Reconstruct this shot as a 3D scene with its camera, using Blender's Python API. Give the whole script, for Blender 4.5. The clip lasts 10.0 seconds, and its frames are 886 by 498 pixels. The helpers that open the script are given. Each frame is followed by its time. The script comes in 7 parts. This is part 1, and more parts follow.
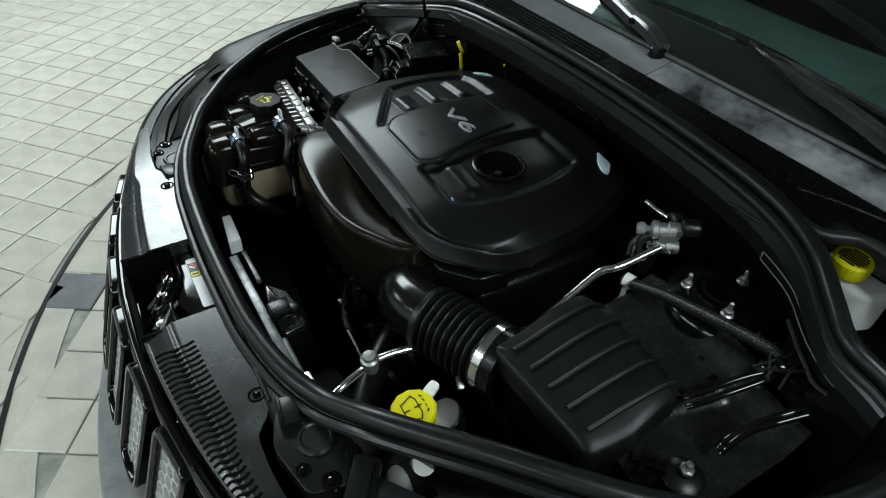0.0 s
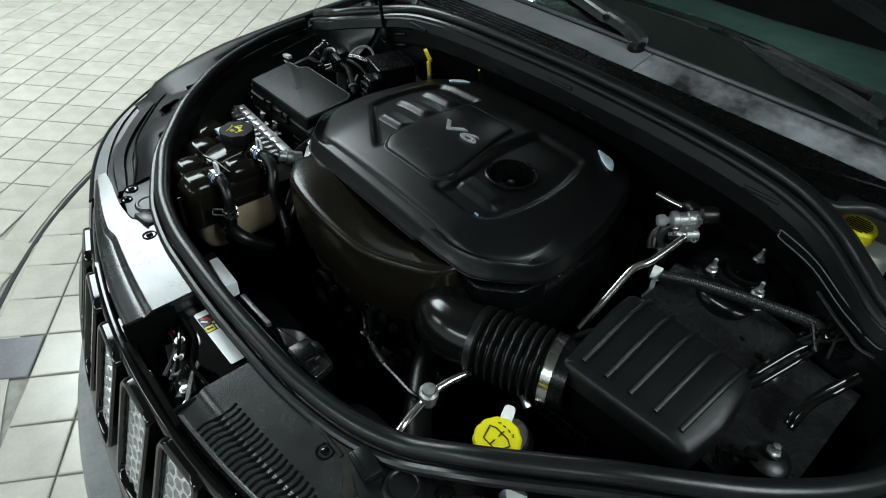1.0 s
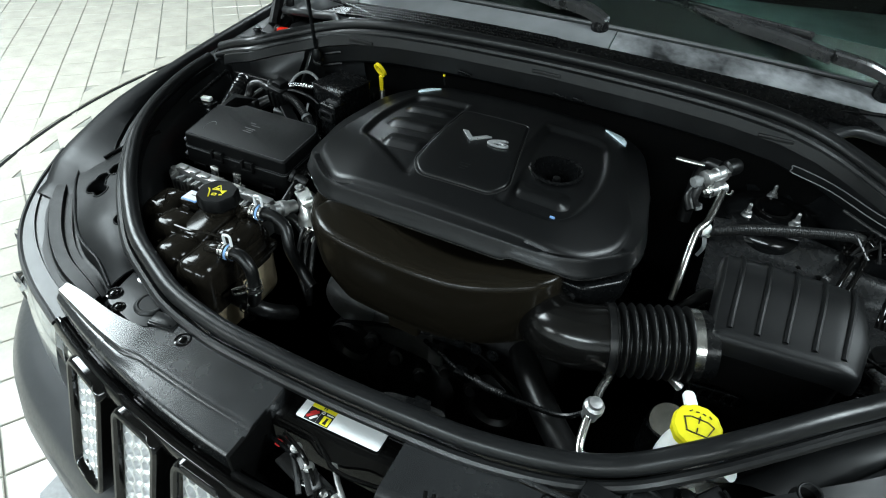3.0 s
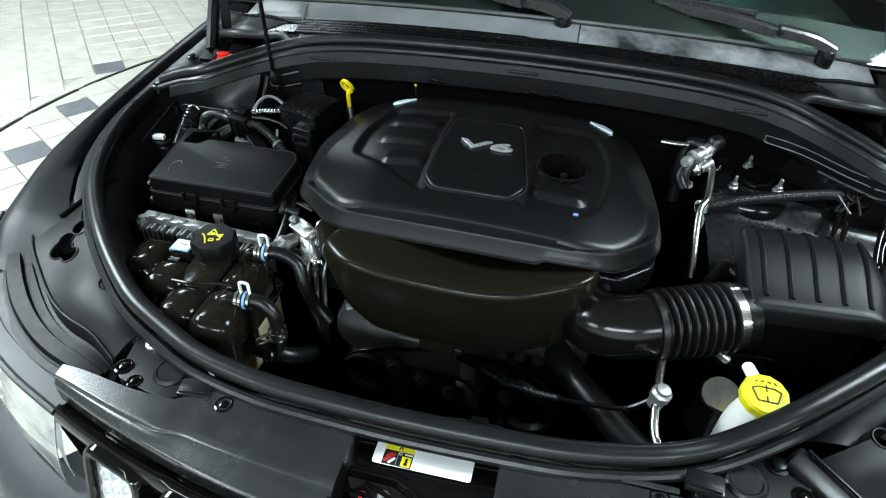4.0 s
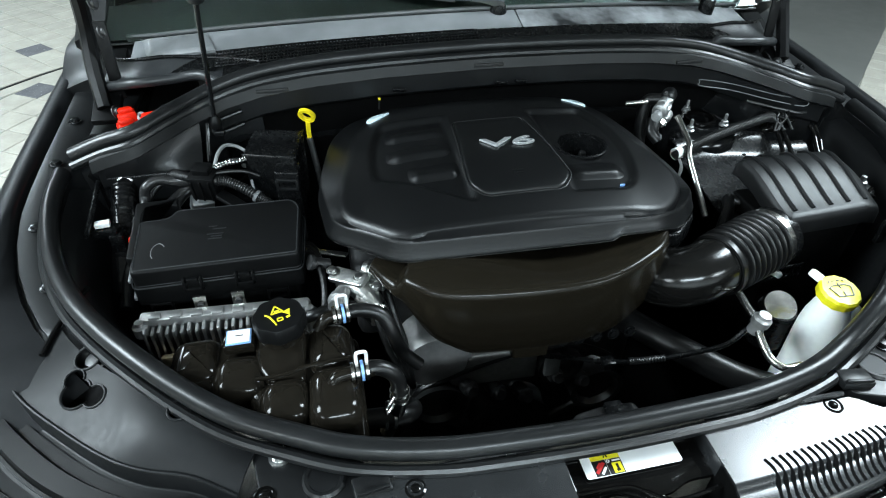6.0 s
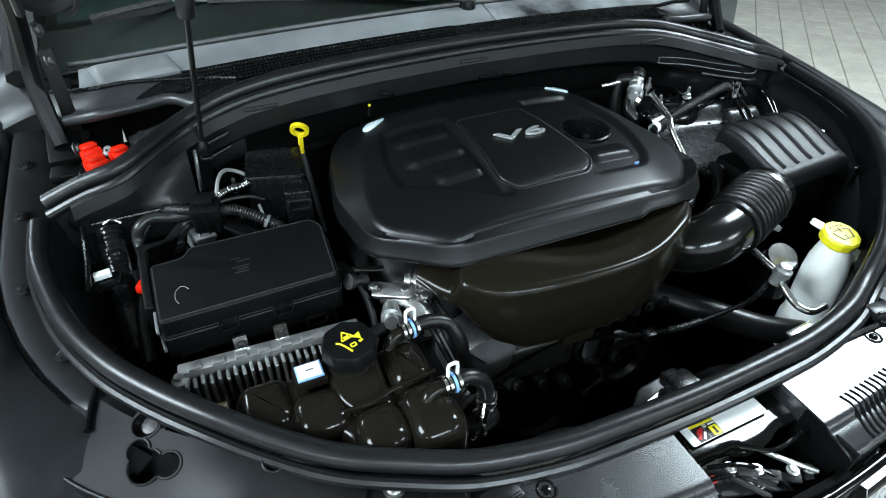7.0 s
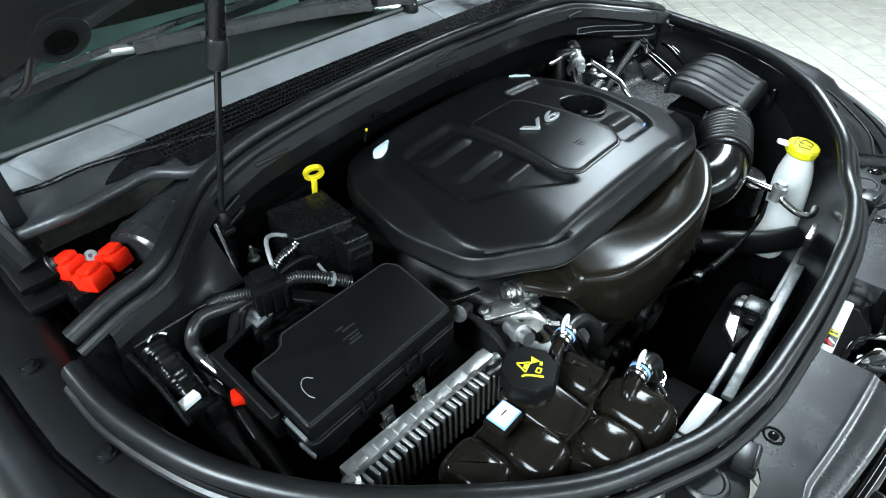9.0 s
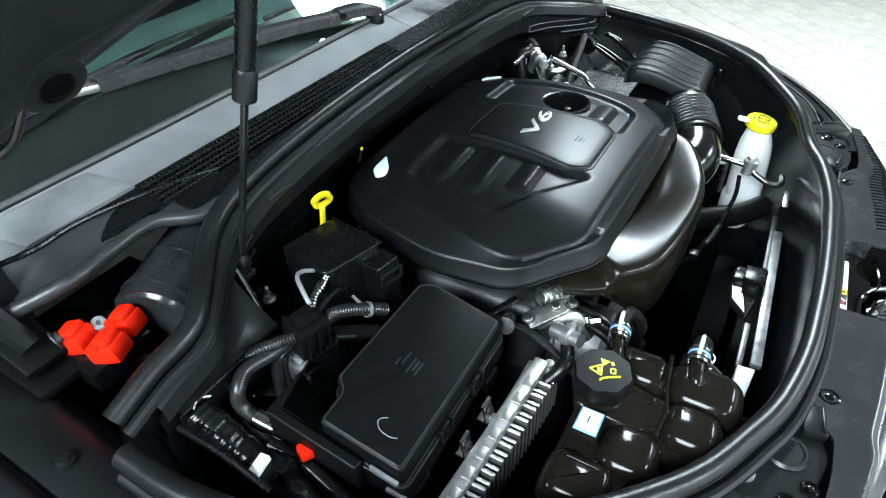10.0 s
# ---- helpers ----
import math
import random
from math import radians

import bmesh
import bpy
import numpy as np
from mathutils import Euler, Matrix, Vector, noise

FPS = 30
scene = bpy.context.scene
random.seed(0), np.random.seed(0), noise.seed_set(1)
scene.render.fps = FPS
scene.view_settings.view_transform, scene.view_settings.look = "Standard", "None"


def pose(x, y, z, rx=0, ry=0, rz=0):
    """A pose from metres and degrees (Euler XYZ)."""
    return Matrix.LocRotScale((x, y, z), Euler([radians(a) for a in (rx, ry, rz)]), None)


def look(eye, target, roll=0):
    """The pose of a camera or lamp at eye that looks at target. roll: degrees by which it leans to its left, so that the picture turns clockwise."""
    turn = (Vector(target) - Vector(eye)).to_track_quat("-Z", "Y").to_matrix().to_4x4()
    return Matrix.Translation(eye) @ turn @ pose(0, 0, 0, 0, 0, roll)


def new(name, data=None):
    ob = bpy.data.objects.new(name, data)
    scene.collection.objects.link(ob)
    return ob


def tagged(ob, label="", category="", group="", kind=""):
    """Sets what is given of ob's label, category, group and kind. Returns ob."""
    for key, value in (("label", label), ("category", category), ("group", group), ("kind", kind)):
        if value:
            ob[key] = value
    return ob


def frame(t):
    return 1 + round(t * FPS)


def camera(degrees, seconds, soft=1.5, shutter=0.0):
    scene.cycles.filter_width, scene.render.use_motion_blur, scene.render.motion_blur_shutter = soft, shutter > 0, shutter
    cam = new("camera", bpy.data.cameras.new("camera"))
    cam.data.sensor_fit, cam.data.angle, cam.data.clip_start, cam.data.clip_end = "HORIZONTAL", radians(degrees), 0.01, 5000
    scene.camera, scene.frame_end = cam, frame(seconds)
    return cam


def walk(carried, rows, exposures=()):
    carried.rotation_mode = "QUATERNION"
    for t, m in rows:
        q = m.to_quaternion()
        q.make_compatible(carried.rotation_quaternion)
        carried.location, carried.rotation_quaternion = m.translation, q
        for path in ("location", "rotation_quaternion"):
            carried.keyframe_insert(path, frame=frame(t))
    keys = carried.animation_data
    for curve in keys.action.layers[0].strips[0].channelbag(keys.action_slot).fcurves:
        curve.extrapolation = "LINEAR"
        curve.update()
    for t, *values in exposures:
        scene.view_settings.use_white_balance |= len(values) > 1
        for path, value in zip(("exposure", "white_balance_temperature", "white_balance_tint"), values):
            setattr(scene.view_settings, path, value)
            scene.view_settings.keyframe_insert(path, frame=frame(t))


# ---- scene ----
cam = camera(73.3, 10.0, 1.1)
PATH = [
    (0.0, (0.798, -0.700, 1.601), (0.1610, -0.2928, 0.9455), 3.90),
    (0.5, (0.733, -0.763, 1.602), (0.1363, -0.2966, 0.9485), 3.66),
    (1.0, (0.659, -0.822, 1.599), (0.1087, -0.2980, 0.9482), 3.69),
    (1.5, (0.579, -0.881, 1.596), (0.0822, -0.3068, 0.9448), 3.59),
    (2.0, (0.495, -0.937, 1.585), (0.0542, -0.3133, 0.9394), 3.53),
    (2.5, (0.401, -0.980, 1.579), (0.0218, -0.3146, 0.9366), 3.41),
    (4.0, (0.121, -1.042, 1.564), (-0.0415, -0.2819, 0.9354), 2.15),
    (4.5, (0.023, -1.049, 1.563), (-0.0598, -0.2752, 0.9354), 1.82),
    (5.0, (-0.078, -1.043, 1.552), (-0.0789, -0.2625, 0.9270), 1.50),
    (5.5, (-0.179, -1.026, 1.549), (-0.0967, -0.2498, 0.9243), 1.12),
    (6.0, (-0.280, -0.999, 1.547), (-0.1154, -0.2353, 0.9223), 0.86),
    (7.5, (-0.564, -0.863, 1.527), (-0.1644, -0.1864, 0.9079), 0.02),
    (8.0, (-0.639, -0.796, 1.525), (-0.1771, -0.1608, 0.9060), -0.73),
    (8.5, (-0.704, -0.726, 1.526), (-0.1834, -0.1400, 0.9046), -1.45),
    (9.0, (-0.761, -0.652, 1.528), (-0.1871, -0.1212, 0.9048), -2.03),
    (9.5, (-0.805, -0.581, 1.536), (-0.1842, -0.1086, 0.9101), -2.56),
    (10.0, (-0.835, -0.500, 1.535), (-0.1722, -0.0896, 0.9084), -2.66),
]
walk(cam, [(t, look(eye, target, roll)) for t, eye, target, roll in PATH],
     exposures=[(0.0, -0.78, 6500, 10), (1.0, -0.57, 6500, 10), (2.5, -0.03, 6420, 11), (4.0, 0.52, 6300, 10), (6.0, 0.74, 6200, 11), (8.0, 0.64, 6120, 12), (9.5, 1.02, 6120, 12), (10.0, 1.03, 6120, 12)])

# ---- world and light ----
world = bpy.data.worlds.new("world")
scene.world = world
world.use_nodes = True
world.node_tree.nodes["Background"].inputs[0].default_value = (0.75, 0.85, 1.0, 1)
world.node_tree.nodes["Background"].inputs[1].default_value = 0.02


def lamp_panel(name, x, y, z, sx, sy, watts, color=(1, 0.98, 0.94), target=None):
    data = bpy.data.lights.new(name, "AREA")
    data.shape, data.size, data.size_y, data.energy, data.color = "RECTANGLE", sx, sy, watts, color
    ob = new(name, data)
    ob.matrix_world = look((x, y, z), target) if target else pose(x, y, z)
    return ob


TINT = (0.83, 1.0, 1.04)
# First two follow the front panels' reflections; the other five are added fill.
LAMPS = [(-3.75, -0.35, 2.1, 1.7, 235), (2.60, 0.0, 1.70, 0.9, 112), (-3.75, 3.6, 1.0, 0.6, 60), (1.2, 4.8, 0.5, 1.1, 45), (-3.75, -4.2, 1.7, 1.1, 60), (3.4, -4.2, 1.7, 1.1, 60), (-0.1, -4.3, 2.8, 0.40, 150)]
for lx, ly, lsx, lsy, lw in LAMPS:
    lamp_panel("ceiling_and_fill_lamp", lx, ly, 3.33, lsx, lsy, lw, TINT)
# ---- materials ----
MATS = {}


def mat(name, color, rough=0.5, metal=0.0, grain=0.0, grain_size=900.0, mottle=0.25, mottle_size=14.0, coat=0.0, rough_var=0.12, spec=0.5, emit=0.0, trans=0.0, ior=1.45, sss=0.0, per_piece=0.0):
    m = bpy.data.materials.new(name)
    m.use_nodes = True
    nt = m.node_tree
    b = nt.nodes["Principled BSDF"]
    tc = nt.nodes.new("ShaderNodeTexCoord")

    def noise_node(scale, detail=4.0):
        n = nt.nodes.new("ShaderNodeTexNoise")
        n.inputs["Scale"].default_value, n.inputs["Detail"].default_value = scale, detail
        nt.links.new(tc.outputs["Object"], n.inputs["Vector"])
        return n

    big, fine = noise_node(mottle_size), noise_node(mottle_size * 9)
    mix = nt.nodes.new("ShaderNodeMath")
    mix.operation = "MULTIPLY_ADD"
    mix.inputs[1].default_value = 0.35
    nt.links.new(fine.outputs["Fac"], mix.inputs[0])
    nt.links.new(big.outputs["Fac"], mix.inputs[2])
    ramp = nt.nodes.new("ShaderNodeMapRange")
    ramp.inputs[1].default_value, ramp.inputs[2].default_value = 0.475, 0.875
    ramp.inputs[3].default_value, ramp.inputs[4].default_value = 1 - mottle, 1 + mottle
    nt.links.new(mix.outputs[0], ramp.inputs[0])
    val = ramp.outputs[0]
    if per_piece:
        info = nt.nodes.new("ShaderNodeObjectInfo")
        geo = nt.nodes.new("ShaderNodeNewGeometry")
        add = nt.nodes.new("ShaderNodeMath")
        add.operation = "ADD"
        nt.links.new(info.outputs["Random"], add.inputs[0])
        nt.links.new(geo.outputs["Random Per Island"], add.inputs[1])
        fr = nt.nodes.new("ShaderNodeMath")
        fr.operation = "FRACT"
        nt.links.new(add.outputs[0], fr.inputs[0])
        pr = nt.nodes.new("ShaderNodeMapRange")
        pr.inputs[3].default_value, pr.inputs[4].default_value = 1 - per_piece, 1 + per_piece
        nt.links.new(fr.outputs[0], pr.inputs[0])
        mul = nt.nodes.new("ShaderNodeMath")
        mul.operation = "MULTIPLY"
        nt.links.new(val, mul.inputs[0])
        nt.links.new(pr.outputs[0], mul.inputs[1])
        val = mul.outputs[0]
    sc = nt.nodes.new("ShaderNodeVectorMath")
    sc.operation = "SCALE"
    sc.inputs[0].default_value = color
    nt.links.new(val, sc.inputs["Scale"])
    nt.links.new(sc.outputs[0], b.inputs["Base Color"])
    rr = nt.nodes.new("ShaderNodeMapRange")
    rr.inputs[1].default_value, rr.inputs[2].default_value = 0.3, 0.7
    rr.inputs[3].default_value, rr.inputs[4].default_value = max(0.02, rough - rough_var * rough), min(1, rough + rough_var * rough)
    nt.links.new(fine.outputs["Fac"], rr.inputs[0])
    nt.links.new(rr.outputs[0], b.inputs["Roughness"])
    b.inputs["Metallic"].default_value = metal
    b.inputs["Specular IOR Level"].default_value = spec
    b.inputs["IOR"].default_value = ior
    b.inputs["Coat Weight"].default_value = coat
    b.inputs["Coat Roughness"].default_value = 0.04
    b.inputs["Transmission Weight"].default_value = trans
    if sss:
        b.inputs["Subsurface Weight"].default_value = sss
        b.inputs["Subsurface Radius"].default_value = (0.02, 0.015, 0.01)
    if emit:
        b.inputs["Emission Color"].default_value = (*color, 1)
        b.inputs["Emission Strength"].default_value = emit
    if grain:
        g = noise_node(grain_size, 2.0)
        bump = nt.nodes.new("ShaderNodeBump")
        bump.inputs["Strength"].default_value, bump.inputs["Distance"].default_value = grain, 0.0006
        nt.links.new(g.outputs["Fac"], bump.inputs["Height"])
        nt.links.new(bump.outputs[0], b.inputs["Normal"])
    MATS[name] = m
    return m


SATIN = mat("satin_black_plastic", (0.0030, 0.0032, 0.0034), 0.27, grain=0.03, grain_size=1100, spec=0.32, rough_var=0.06, mottle=0.15)
COVER = mat("cover_plastic", (0.0032, 0.0034, 0.0036), 0.35, grain=0.03, grain_size=900, spec=0.36, rough_var=0.04, mottle=0.15)
DUCT = mat("duct_plastic", (0.018, 0.019, 0.020), 0.38, grain=0.12, spec=0.45)
DRUM = mat("glossy_duct_plastic", (0.018, 0.019, 0.020), 0.20, mottle=0.4, spec=0.5)
CARRIER = mat("carrier_plastic", (0.0064, 0.0068, 0.0072), 0.42, grain=0.05, spec=0.22)
SHEET = mat("painted_inner_sheet", (0.010, 0.0102, 0.0105), 0.27, mottle=0.4, mottle_size=10, spec=0.5)
TOWER = mat("tower_paint", (0.0040, 0.0042, 0.0044), 0.13, mottle=0.3, spec=0.4)
ENDCAP = mat("grey_cap_plastic", (0.13, 0.135, 0.138), 0.38, grain=0.1)
BLADE = mat("dark_strap_metal", (0.022, 0.0225, 0.023), 0.24, spec=0.9)
FUSE = mat("fuse_box_plastic", (0.0034, 0.0035, 0.0036), 0.42, grain=0.2, grain_size=900, spec=0.16, mottle=0.2)
ELBOW = mat("elbow_plastic", (0.0045, 0.0043, 0.0040), 0.17, spec=0.45, mottle=0.15, rough_var=0.05)
FIREWALL = mat("firewall_plastic", (0.0060, 0.0064, 0.0068), 0.34, spec=0.42, mottle=0.2)
STRIP = mat("grey_metal_strip", (0.055, 0.055, 0.055), 0.42, 0.8, grain=0.2, mottle=0.4, mottle_size=30)
TAPE = mat("wrapping_tape", (0.0045, 0.0046, 0.0048), 0.22, grain=0.5, grain_size=120, mottle=0.3)
CORR = mat("corrugated_sleeve", (0.016, 0.016, 0.016), 0.3)
MATTE = mat("grained_black_plastic", (0.0055, 0.0058, 0.0061), 0.34, grain=0.10, grain_size=800, spec=0.38, rough_var=0.08, mottle=0.15)
AIRLID = mat("air_box_plastic", (0.0036, 0.0038, 0.0040), 0.42, grain=0.08, grain_size=800, spec=0.32, rough_var=0.08, mottle=0.3)
PANEL = mat("cover_panel_plastic", (0.0150, 0.0158, 0.0166), 0.26, mottle=0.3, mottle_size=4, spec=1.0, rough_var=0.09)
GLOSS = mat("gloss_black_plastic", (0.0030, 0.0029, 0.0028), 0.07, rough_var=0.3)
BROWN = mat("brown_black_plastic", (0.0085, 0.0070, 0.0047), 0.22, spec=0.26, rough_var=0.0, mottle=0.0)
RUBBER = mat("seal_rubber", (0.0070, 0.0073, 0.0076), 0.32, grain=0.03, grain_size=500, spec=0.42)
HOSE = mat("hose_rubber", (0.0042, 0.0042, 0.0042), 0.33, grain=0.2)
PAINT = mat("dark_body_paint", (0.0060, 0.0064, 0.0068), 0.38, mottle=0.2, spec=0.4)
BAYPAINT = mat("bay_paint", (0.0062, 0.0066, 0.0070), 0.22, mottle=0.3)
FENDER = mat("black_fender_paint", (0.0080, 0.0085, 0.0092), 0.40, mottle=0.25, spec=0.22)
BODY = mat("grey_body_paint", (0.040, 0.042, 0.045), 0.40, mottle=0.08, coat=0.25)
HOODIN = mat("hood_inner_paint", (0.013, 0.014, 0.014), 0.36, mottle=0.25, grain=0.2, grain_size=300)
REFLECT = mat("lamp_reflector", (0.85, 0.87, 0.88), 0.38, 0.8, mottle=0.2, mottle_size=30)
# Near black that stands in for shade in recesses and behind parts.
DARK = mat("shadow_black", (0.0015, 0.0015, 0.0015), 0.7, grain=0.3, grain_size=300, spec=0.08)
TANK = mat("dark_brown_tank_plastic", (0.0085, 0.0072, 0.0054), 0.13, mottle=0.2, spec=0.23)
FOIL = mat("dark_foil", (0.34, 0.34, 0.34), 0.14, 1.0, grain=0.6, grain_size=90)
ALU = mat("cast_aluminium", (0.46, 0.46, 0.455), 0.42, 0.9, grain=0.5, grain_size=600)
STEEL = mat("bright_steel", (0.62, 0.61, 0.58), 0.22, 1.0)
ZINC = mat("zinc_steel", (0.5, 0.5, 0.49), 0.35, 1.0, grain=0.3)
DULL = mat("dull_metal", (0.05, 0.05, 0.05), 0.45, 0.7, grain=0.5, grain_size=300, mottle=0.4)
CHROME = mat("chrome", (0.8, 0.8, 0.8), 0.06, 1.0, mottle=0.03)
INSERT = mat("chrome_insert", (0.78, 0.79, 0.80), 0.34, 0.75, mottle=0.15, mottle_size=60)
BADGE = mat("badge_silver", (0.62, 0.63, 0.64), 0.3, 0.7, mottle=0.04)
YELLOW = mat("yellow_plastic", (0.78, 0.70, 0.015), 0.32, mottle=0.08)
DIPYEL = mat("dipstick_yellow", (0.80, 0.62, 0.01), 0.35, mottle=0.08)
RED = mat("red_plastic", (0.66, 0.016, 0.003), 0.38, mottle=0.12, spec=0.2)
MILK = mat("milky_plastic", (0.80, 0.82, 0.80), 0.42, mottle=0.08, sss=0.3)
AMBER = mat("aged_tank_plastic", (0.33, 0.27, 0.18), 0.4, mottle=0.2, sss=0.2)
RAIL = mat("weathered_rail_metal", (0.17, 0.175, 0.175), 0.36, 0.5, grain=0.3, grain_size=200, mottle=0.6, mottle_size=40)
DARKMETAL = mat("glossy_dark_metal", (0.10, 0.10, 0.10), 0.16, 0.9, mottle=0.4, mottle_size=30)
WHITE = mat("label_white", (0.82, 0.83, 0.83), 0.35, mottle=0.03)
LABYEL = mat("label_yellow", (0.80, 0.70, 0.02), 0.4, mottle=0.04)
LABBLK = mat("label_black", (0.012, 0.012, 0.012), 0.4)
LABRED = mat("label_red", (0.5, 0.03, 0.03), 0.4)
PALE = mat("pale_clip", (0.70, 0.84, 0.90), 0.25, mottle=0.05)
BLUE = mat("blue_mark", (0.22, 0.40, 0.72), 0.4, mottle=0.1)
# Bright hall light on the cowl is put into this grey base.
SILVERCOWL = mat("sheen_grey_plastic", (0.150, 0.156, 0.161), 0.32, grain=0.06, grain_size=400, mottle=0.3, mottle_size=3.2, spec=0.5)
COWLLIP = mat("cowl_lip_rubber", (0.05, 0.052, 0.053), 0.35, mottle=0.2)
# Stains are its own; the lit patch is put into the paler base.
WEATHERED = mat("stained_cowl_plastic", (0.15, 0.155, 0.160), 0.34, grain=0.08, grain_size=400, mottle=0.9, mottle_size=7)
GREYTRIM = mat("light_grey_plastic", (0.20, 0.205, 0.205), 0.4, grain=0.2)
GLASS = mat("windscreen_glass", (0.80, 0.93, 0.88), 0.03, trans=1.0, mottle=0.01)
LENS = mat("lamp_lens", (0.95, 0.96, 0.96), 0.03, trans=1.0, mottle=0.01)
DASH = mat("dashboard", (0.09, 0.14, 0.13), 0.6, grain=0.4)
TILE = mat("cream_floor_tile", (0.455, 0.434, 0.376), 0.22, mottle=0.10, mottle_size=9, per_piece=0.05, grain=0.1, grain_size=150)
TILEDK = mat("grey_floor_tile", (0.14, 0.14, 0.15), 0.25, mottle=0.15, mottle_size=9)
GREYFLOOR = mat("grey_coated_floor", (0.125, 0.127, 0.118), 0.45, mottle=0.12, mottle_size=1.2, grain=0.1, grain_size=120)
GROUT = mat("tile_grout", (0.25, 0.25, 0.22), 0.8, mottle=0.3)
# Walls and ceiling stay out of view, greyed to hold bounce light down.
WALL = mat("grey_wall_paint", (0.26, 0.27, 0.26), 0.6, mottle=0.05, mottle_size=2)
# Paler than the other walls so it throws light back onto upright fronts.
WALL_BOUNCE = mat("bounce_wall_paint", (0.72, 0.73, 0.72), 0.6, mottle=0.05, mottle_size=2)
CEIL = mat("ceiling_paint", (0.15, 0.15, 0.15), 0.8, mottle=0.05, mottle_size=2)
GLOW = mat("lamp_diffuser", (1.0, 0.98, 0.94), 0.6, emit=6.0, mottle=0.0)

# ---- helpers for meshes ----
def resample(loop, n):
    """An outline of n points at even steps."""
    pts = [Vector(p) for p in loop]
    pts.append(pts[0])
    acc = [0.0]
    for p, q in zip(pts[:-1], pts[1:]):
        acc.append(acc[-1] + (q - p).length)
    out = []
    k = 0
    for i in range(n):
        s = acc[-1] * i / n
        while acc[k + 1] < s:
            k += 1
        f = (s - acc[k]) / max(1e-9, acc[k + 1] - acc[k])
        out.append(tuple(pts[k].lerp(pts[k + 1], f)))
    return out



CX = 0.03
ORIGIN = {}


def thing(name, at, label, category, group="", kind=""):
    ob = new(name)
    ob.empty_display_size = 0.05
    ob.location = at
    ORIGIN[ob.name] = Vector(at)
    return tagged(ob, label, category, group, kind)


def mesh_from(bm, material, sharp=35.0):
    bmesh.ops.remove_doubles(bm, verts=bm.verts, dist=1e-5)
    bmesh.ops.recalc_face_normals(bm, faces=bm.faces)
    lim = radians(sharp)
    for f in bm.faces:
        f.smooth = True
    for e in bm.edges:
        if len(e.link_faces) == 2 and e.calc_face_angle(0) > lim:
            e.smooth = False
    me = bpy.data.meshes.new("mesh")
    bm.to_mesh(me)
    bm.free()
    me.materials.append(material)
    return me


def part(name, bm, material, parent=None, label="", sharp=35.0):
    """One mesh, given in world coordinates, under a thing or a part."""
    co = [v.co for v in bm.verts]
    c = Vector([(min(p[i] for p in co) + max(p[i] for p in co)) / 2 for i in range(3)])
    for v in bm.verts:
        v.co -= c
    ob = new(name, mesh_from(bm, material, sharp))
    ORIGIN[ob.name] = c
    ob.location = c - (ORIGIN[parent.name] if parent else Vector((0, 0, 0)))
    ob.parent = parent
    return tagged(ob, label)


def join(*bms):
    out = bmesh.new()
    for b in bms:
        me = bpy.data.meshes.new("tmp")
        b.to_mesh(me)
        b.free()
        out.from_mesh(me)
        bpy.data.meshes.remove(me)
    return out


def moved(bm, m):
    bmesh.ops.transform(bm, matrix=m, verts=bm.verts)
    return bm


def catmull(pts, n=8, closed=False):
    pts = [Vector(p) for p in pts]
    out = []
    cnt = len(pts)
    spans = cnt if closed else cnt - 1
    for i in range(spans):
        if closed:
            p0, p1, p2, p3 = (pts[(i + k - 1) % cnt] for k in range(4))
        else:
            p1, p2 = pts[i], pts[i + 1]
            p0 = pts[i - 1] if i else p1 * 2 - p2
            p3 = pts[i + 2] if i + 2 < cnt else p2 * 2 - p1
        for k in range(n):
            t = k / n
            out.append(0.5 * ((2 * p1) + (p2 - p0) * t + (2 * p0 - 5 * p1 + 4 * p2 - p3) * t * t + (3 * p1 - p0 - 3 * p2 + p3) * t ** 3))
    if not closed:
        out.append(pts[-1])
    return out


def loft(loops, caps=True, closed=True):
    """Skin loops of equal length."""
    bm = bmesh.new()
    rows = [[bm.verts.new(p) for p in lp] for lp in loops]
    n = len(rows[0])
    for a, b in zip(rows[:-1], rows[1:]):
        for i in range(n if closed else n - 1):
            j = (i + 1) % n
            bm.faces.new((a[i], a[j], b[j], b[i]))
    if caps and closed:
        bm.faces.new(rows[0][::-1])
        bm.faces.new(rows[-1])
    return bm


def tube(pts, r, seg=12, n=8, rfun=None, smooth=True, squash=1.0):
    path = catmull(pts, n) if smooth and len(pts) > 2 else [Vector(p) for p in pts]
    if rfun and len(path) < 40:
        a = path
        m = 120
        path = []
        for k in range(m + 1):
            f = k / m * (len(a) - 1)
            i = min(int(f), len(a) - 2)
            path.append(a[i].lerp(a[i + 1], f - i))
    loops = []
    prev = None
    for i, p in enumerate(path):
        d = (path[min(i + 1, len(path) - 1)] - path[max(i - 1, 0)]).normalized()
        if prev is None:
            up = Vector((0, 0, 1)) if abs(d.z) < 0.9 else Vector((1, 0, 0))
            prev = d.cross(up).normalized()
        prev = (prev - d * prev.dot(d)).normalized()
        q = d.cross(prev)
        rr = rfun(i / (len(path) - 1)) if rfun else r
        loops.append([p + prev * (math.cos(2 * math.pi * k / seg) * rr) + q * (math.sin(2 * math.pi * k / seg) * rr * squash) for k in range(seg)])
    return loft(loops)


